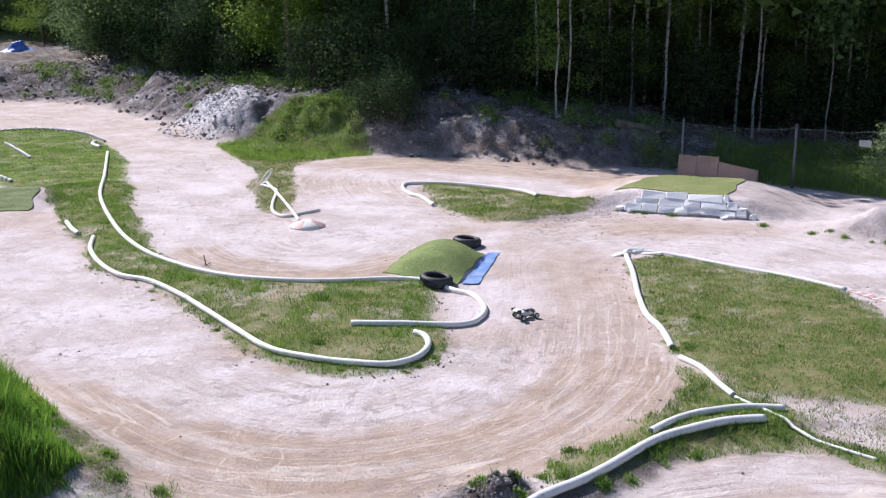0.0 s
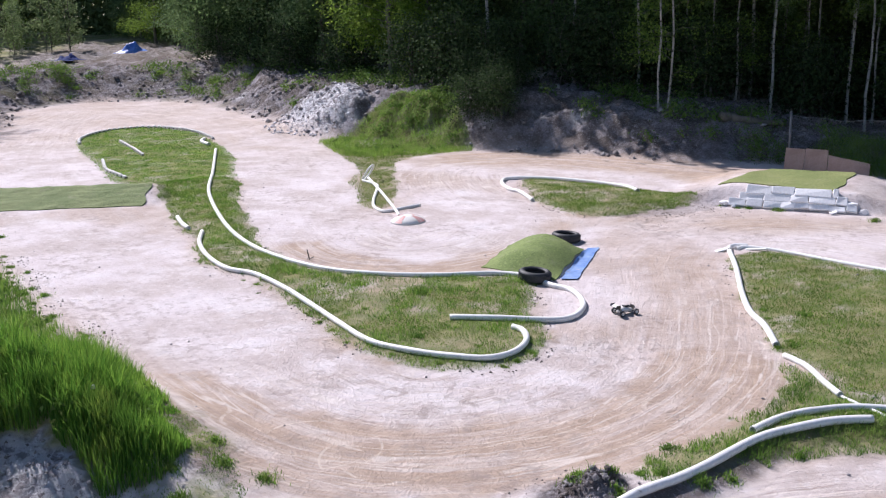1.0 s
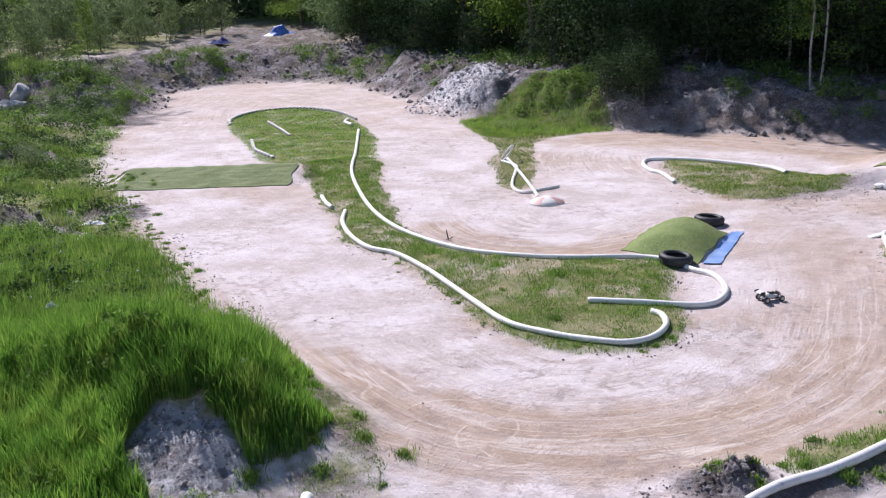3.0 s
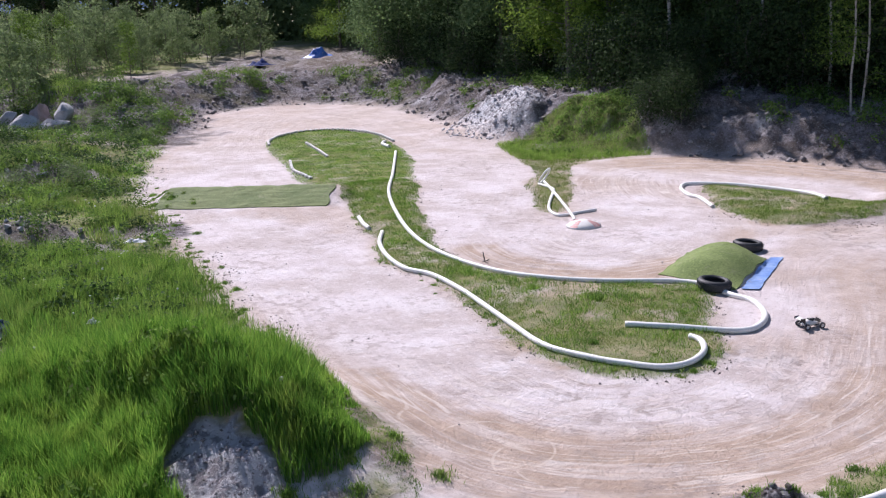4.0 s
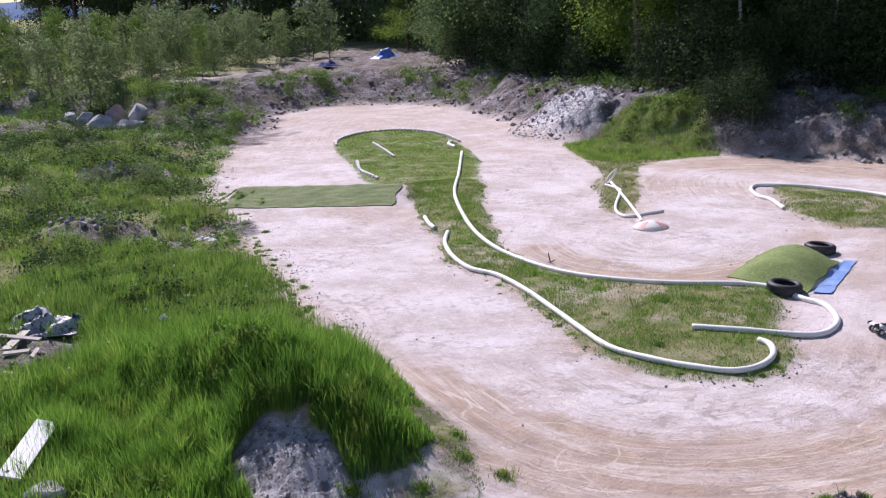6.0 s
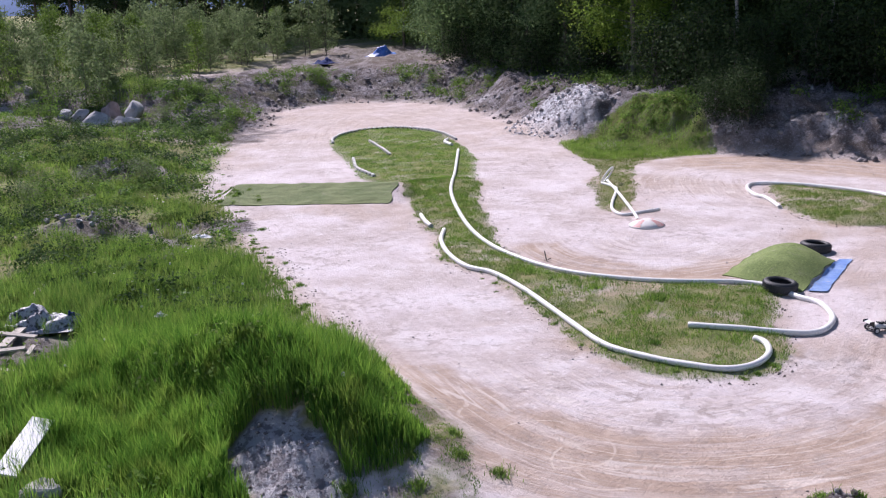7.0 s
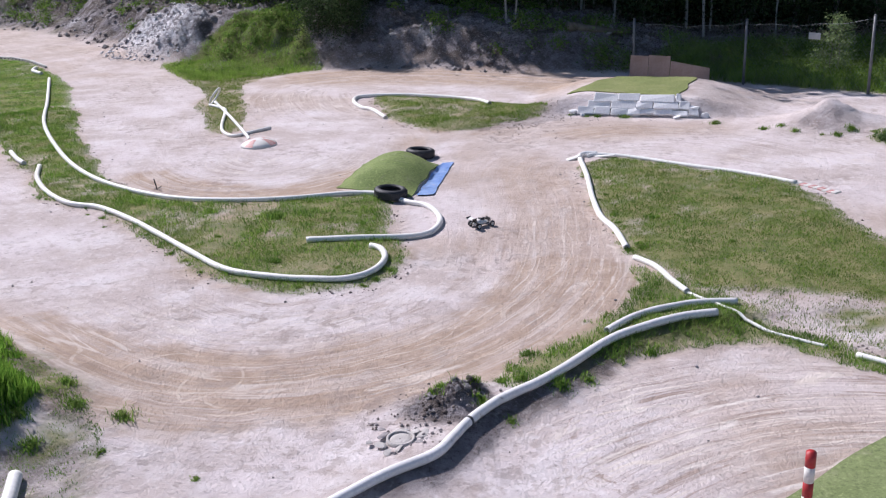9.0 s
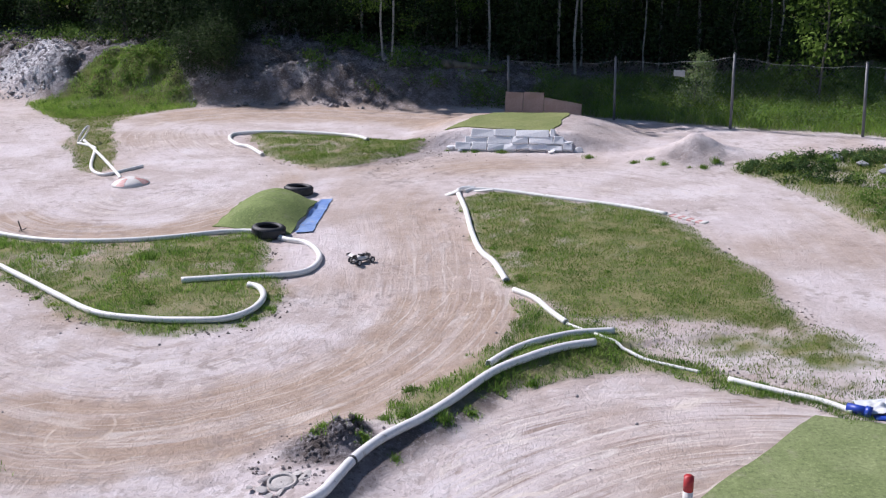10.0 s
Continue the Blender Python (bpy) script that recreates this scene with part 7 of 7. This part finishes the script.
# Pines and saplings beyond the field.
sow([pine1, spruce1, pine1, pine1], [(x - 3, y + 7) for x, y in [(-64, 60), (-60, 61), (-57, 63.5), (-54, 64.5), (-51, 64), (-48, 66), (-47, 74), (-43, 74.5), (-62, 66), (-56, 68), (-50, 70), (-45, 71), (-66, 64), (-58.5, 59.5),
                                     (-53, 62), (-49, 71), (-40, 73), (-69, 61), (-36.0, 66)]], 9)
sow([alder2, alder1, alder1], [(-33.5, 64.5), (-30.5, 63.6), (-37.5, 70), (-28.2, 60.8)], 10, 0.75, 0.95)
sow([spruce1, pine1], [(-74.5, 71), (-72.4, 69.5), (-70.8, 71), (-75.2, 75), (-71.5, 74)], 17)
rnd = random.Random(21)
spots = []
for _ in range(900):
    x, y = rnd.uniform(-58, -34.2), rnd.uniform(34.5, 60)
    if x < -34.5 - 0.10 * (y - 36) - 1.2 * math.sin(y * 0.5) and x > -46 - 0.25 * (y - 34) and all(math.hypot(x - a, y - b) > 1.75 for a, b in spots) and len(spots) < 56:
        spots.append((x, y))
sow([willow1, willow2, birch4, willow2, willow1], spots, 11, 0.7, 1.15)
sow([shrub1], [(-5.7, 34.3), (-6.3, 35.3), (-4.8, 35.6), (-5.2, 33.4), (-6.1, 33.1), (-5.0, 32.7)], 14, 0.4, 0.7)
sow([alder3], [(-3.6, 41.2), (-8.2, 43.2), (-3.0, 40.0), (-1.6, 40.4)], 15, 0.85, 1.0)
field = random.Random(44)
spots = []
for _ in range(400):
    x, y = field.uniform(-38, -12), field.uniform(14, 42)
    if area(np.array([x]), np.array([y]), FIELD)[0] > 1.5 and math.hypot(x + 30.5, y - 30.5) > 4 and all(math.hypot(x - a, y - b) > 1.5 for a, b in spots) and len(spots) < 70:
        spots.append((x, y))
sow([shrub2, shrub3, shrub2], spots[:46], 45, 0.3, 0.7)
sow([shrub2], [(3.1, 30.6), (3.5, 30.4), (-31, 40), (-29.5, 43.5), (-33, 37), (-28.8, 45.8), (-23, 47), (-34, 34.5), (-35.5, 33), (-33.4, 39.6),
               (-30.2, 36.8), (-26.4, 28.4), (-24.8, 26.6), (-29, 27.5), (-31.8, 29.4), (-20.5, 18.6), (-28.4, 22.5), (-32, 25.4), (-36, 29)], 12, 0.6, 1.2)
sow([willow2], [(9.2, 28.8)], 16, 0.5, 0.55)
sow([shrub2], [(9.1, 30), (8.2, 30.6), (10.3, 29.4), (11.4, 28.6), (7.2, 30.8), (12.9, 27.4), (13.8, 26.6), (6.1, 30.6)], 13, 0.5, 0.75)
forget([birch1, birch2, birch3, birch4, alder1, alder2, alder3, pine1, spruce1, willow1, willow2, shrub1, shrub2, shrub3])


def far_wood():
    rng = np.random.RandomState(77)
    line = spline([(30, 28), (24, 38), (16, 46), (8, 50.5), (0, 52), (-8, 53), (-16, 58.5), (-24, 64), (-34, 69.5), (-50, 75), (-70, 73)], 24)
    n = 9000
    pick = line[rng.randint(0, len(line), n)]
    up = np.where(rng.uniform(0, 1, n) < 0.72, rng.uniform(0.2, 8.5, n), rng.uniform(8, 17, n))
    c = np.stack([pick[:, 0] + rng.normal(0, 1.2, n), pick[:, 1] + rng.normal(0, 1.2, n) + 2, up + 0.5], -1)
    v, f = leaves(c, np.array((0.6, 0.6, 0.6)), 130000, 0.52, rng)
    tagged(new("far_wood", raw_mesh("far_wood", v, f, LEAF_WOOD)), "dark dense wood behind the first trees", "wood", kind="stuff")


far_wood()


def field_weeds():
    """Broad-leaved weeds, as low clumps strewn over the field and the banks."""
    rng = np.random.RandomState(88)
    x, y = rng.uniform(-40, -5, 5200), rng.uniform(6, 46, 5200)
    keep = (area(x, y, FIELD) > 0.15) & (fbm(x * 0.5, y * 0.5, 3, 14) > -0.12) & (mound_face(x, y) < 0.3)
    dark = (area(x, y, FIELD) > 1.0) & (fbm(x * 0.45, y * 0.45, 3, 24) > 0.06) & (y > 13)
    grey = (area(x, y, FIELD) > 0.6) & (fbm(x * 0.45, y * 0.45, 3, 25) > 0.07) & (y > 13)
    mr = np.random.RandomState(89)
    mx, my = mr.normal(-8.2, 1.9, 420), mr.normal(9.8, 0.9, 420)
    mk = (area(mx, my, FIELD) > 0.3) & (mound_face(mx, my) < 0.15)
    mx, my = mx[mk], my[mk]
    bx, by = rng.uniform(-32, 4, 1500), rng.uniform(30, 50, 1500)
    out = -area(bx, by, PIT)
    ok = (out > 0.5) & (out < 7) & (np.hypot(bx + 11.8, by - 35.6) > 2.8) & (fbm(bx * 0.6, by * 0.6, 3, 19) > 0.0)
    ex, ey = rng.uniform(7.5, 15, 320), rng.uniform(14, 23, 320)
    eok = (area(ex, ey, EAST) > 0.5) & (fbm(ex * 0.8, ey * 0.8, 2, 66) > -0.08)
    fx, fy = rng.uniform(5, 18, 700), rng.uniform(24, 34, 700)
    fok = (fy > 31.2 - 0.58 * (fx - 3.66) - 0.9) & (-area(fx, fy, PIT) > -2.5)
    for px, py, spread, size, count, label, mat in ((x[keep], y[keep], 0.11, 0.055, 36000, "mixed broad-leaved weeds in the rough field", WEED),
                                               (x[dark], y[dark], 0.18, 0.075, 46000, "dark broad-leaved docks in the rough field", WEED_DARK),
                                               (x[grey], y[grey], 0.14, 0.055, 10000, "silvery low weeds on thin field soil", WEED_GREY),
                                               (mx, my, 0.1, 0.06, 6000, "broad leaves among the mound grass", WEED),
                                               (bx[ok], by[ok], 0.2, 0.085, 26000, "weeds growing over the clay banks", WEED),
                                               (ex[eok], ey[eok], 0.11, 0.05, 14000, "leafy weeds beside the sandy lane", WEED),
                                               (fx[fok], fy[fok], 0.2, 0.07, 26000, "lush undergrowth along the fence", WEED)):
        c = np.stack([px, py, height(px, py) + rng.uniform(0.03, 0.25, len(px))], -1)
        v, f = leaves(c, np.array((spread, spread, spread * 0.6)), count, size, rng)
        tagged(new("field_weed", raw_mesh("field_weed", v, f, mat)), label, "weeds", kind="stuff")


field_weeds()


def clumped_weeds():
    rng = np.random.RandomState(133)
    for label, mat, count, tone, lo, hi, size in (("bright green weed clumps in the rough field", WEED, 900, 1, 0.1, 0.34, 0.06), ("dark docks and nettles in the rough field", WEED_DARK, 210, 2, 0.14, 0.42, 0.07),
                                                  ("fresh yellow-green clumps in the rough field", MOUND_BLADE, 420, 3, 0.1, 0.3, 0.06), ("silvery low clumps on thin soil", WEED_GREY, 260, 4, 0.08, 0.24, 0.05)):
        x, y = rng.uniform(-38, -8.5, count * 6), rng.uniform(11, 42, count * 6)
        d = area(x, y, FIELD)
        keep = (d > 0.35) & (fbm(x * 0.35, y * 0.35, 3, 140 + tone) > 0.03) & (np.hypot(x + 12.4, y - 10.8) > 1.8) & (np.hypot(x + 31.8, y - 31.4) > 2.2)
        x, y = x[keep][:count], y[keep][:count]
        weed_domes(label, x, y, rng.uniform(lo, hi, len(x)) * (0.8 + 0.02 * y), 70, size, mat, rng)
    x, y = rng.uniform(7.6, 13, 700), rng.uniform(18.6, 23, 700)
    d = area(x, y, EAST)
    keep = (d > 0.1) & (d < 1.4) & (y > 19.0 + 0.25 * (11 - x)) & (fbm(x * 0.9, y * 0.9, 3, 150) > -0.1) & (blob(x, y, 10.6, 20.5, 1.0, 0.4, -20) < 0.4)
    x, y = x[keep][:120], y[keep][:120]
    weed_domes("dark leafy weeds beside the sandy lane", x, y, rng.uniform(0.08, 0.24, len(x)), 60, 0.05, WEED_DARK, rng)
    x, y = rng.uniform(5.5, 17, 900), rng.uniform(23, 33, 900)
    keep = (area(x, y, BEYOND) > 0.2) & (x > 7.2) & (fbm(x * 0.6, y * 0.6, 3, 151) > -0.06)
    x, y = x[keep][:260], y[keep][:260]
    weed_domes("lush green undergrowth beyond the fence", x, y, rng.uniform(0.2, 0.5, len(x)), 70, 0.075, WEED, rng)
    x, y = rng.uniform(-11.5, -5.5, 500), rng.uniform(30, 36, 500)
    keep = (area(x, y, BROW) > 0.2) & (y > 31.4) & (fbm(x * 1.1, y * 1.1, 2, 152) > 0.0)
    x, y = x[keep][:36], y[keep][:36]
    weed_domes("leafy weeds on the grassy brow", x, y, rng.uniform(0.1, 0.24, len(x)), 60, 0.06, WEED, rng)
    x, y = rng.uniform(-36, -11, 1500), rng.uniform(13, 38, 1500)
    keep = (area(x, y, FIELD) > 0.8) & (fbm(x * 0.5, y * 0.5, 3, 153) > 0.05)
    x, y = x[keep][:170], y[keep][:170]
    v, f = lumps(x, y, rng.uniform(0.03, 0.06, len(x)), rng)
    v[:, 2] += 0.24
    tagged(new("white_flower", raw_mesh("white_flower", v, f, PETAL)), "small white flowers scattered over the field", "flowers", kind="stuff")


clumped_weeds()


def lawn_tufts():
    """Dark green tufts that stand out of the short lawns."""
    rnd = random.Random(9)
    spots = [(2.37, 15.9, 1.3), (-3.85, 16.15, 1.2), (-2.2, 15.7, 0.8), (-5.2, 16.4, 0.9), (4.1, 16.9, 0.7), (2.9, 18.4, 0.7), (-4.6, 15.2, 0.7), (-3.3, 14.0, 0.9), (-2.5, 13.7, 0.8),
             (-6.5, 17.2, 0.7), (3.4, 14.6, 0.7), (-8.7, 19.0, 0.8), (0.2, 10.9, 1.0), (1.0, 10.9, 1.0), (1.6, 11.0, 0.8), (-0.25, 10.2, 0.9), (-0.82, 9.62, 1.3), (-0.5, 9.95, 1.2), (-0.24, 9.5, 1.2), (0.0, 9.35, 0.7), (0.05, 10.1, 1.0),
             (-4.75, 9.75, 0.8), (-4.5, 9.4, 1.0), (-4.2, 9.2, 0.9), (-4.5, 8.6, 0.9), (-4.9, 8.9, 1.0), (-5.3, 8.2, 1.1), (-5.6, 7.4, 1.1), (-4.5, 7.6, 1.0), (-4.62, 7.2, 1.0), (-5.2, 7.5, 0.7),
             (-3.9, 8.5, 0.6), (-2.9, 8.2, 0.5), (0.55, 10.05, 0.9), (0.9, 10.2, 0.7), (1.9, 22.9, 0.8), (2.7, 22.9, 0.9), (3.3, 22.8, 0.8), (4.7, 22.9, 0.9), (5.5, 22.1, 0.9), (6.3, 21.7, 0.8), (7.4, 21.6, 1.1), (6.0, 22.0, 0.8), (6.7, 21.5, 0.7), (7.0, 21.4, 0.8), (7.8, 21.5, 0.9), (8.2, 21.3, 1.0), (3.9, 22.9, 0.8), (2.2, 22.95, 0.7), (1.5, 23.2, 0.7)]
    for line in ([(-8.8, 17.9), (-7.3, 16.75), (-6.4, 16.0), (-5.6, 15.1), (-4.9, 14.3), (-4.1, 13.5), (-3.4, 13.2), (-2.7, 13.05), (-2.1, 13.1), (-1.7, 13.6)], [(1.62, 18.4), (1.62, 17.0), (1.66, 15.9), (1.85, 15.1), (1.9, 14.3)],
                 [(-7.6, 18.3), (-6.2, 17.4), (-4.9, 17.12), (-3.8, 17.2), (-2.9, 17.4)]):
        for px, py in spline(line, 3):
            spots.append((px + rnd.gauss(0, 0.07), py + rnd.gauss(0, 0.05), rnd.uniform(0.25, 0.62)))
    for _ in range(26):
        spots.append((rnd.gauss(-17.0, 0.3), rnd.gauss(21.9, 0.6), rnd.uniform(0.5, 1.0)))
    while len(spots) < 225:
        x, y = rnd.uniform(-20, -7), rnd.uniform(13, 27)
        d = float(area(np.array([x]), np.array([y]), FIELD)[0])
        if -0.3 < d < 0.5 and rnd.random() < 0.5 + d:
            spots.append((x, y, rnd.uniform(0.3, 0.8)))
    spots = [(x + rnd.gauss(0, 0.1), y + (1.05 + rnd.gauss(0, 0.1) if 1.4 < x < 4.2 and 22.5 < y < 23.4 else rnd.gauss(0, 0.06)), s * rnd.uniform(0.6, 1.1)) for x, y, s in spots]
    rng = np.random.RandomState(90)
    px, py, tall = [], [], []
    for x, y, s in spots:
        n = int(260 * s)
        r = np.abs(rng.normal(0, 0.09 * s, n))
        w = rng.uniform(0, 2 * math.pi, n)
        px, py, tall = np.append(px, x + r * np.cos(w)), np.append(py, y + r * np.sin(w)), np.append(tall, rng.uniform(0.04, 0.12, n) * s)
    me = blade_mesh("grass_tuft", px, py, height(px, py) - 0.01, tall, rng.uniform(0.006, 0.014, len(px)), rng.uniform(0.2, 1.0, len(px)), rng, TALL, True)
    tagged(new("grass_tuft", me), "green grass tufts on thin soil", "grass", kind="stuff")


lawn_tufts()
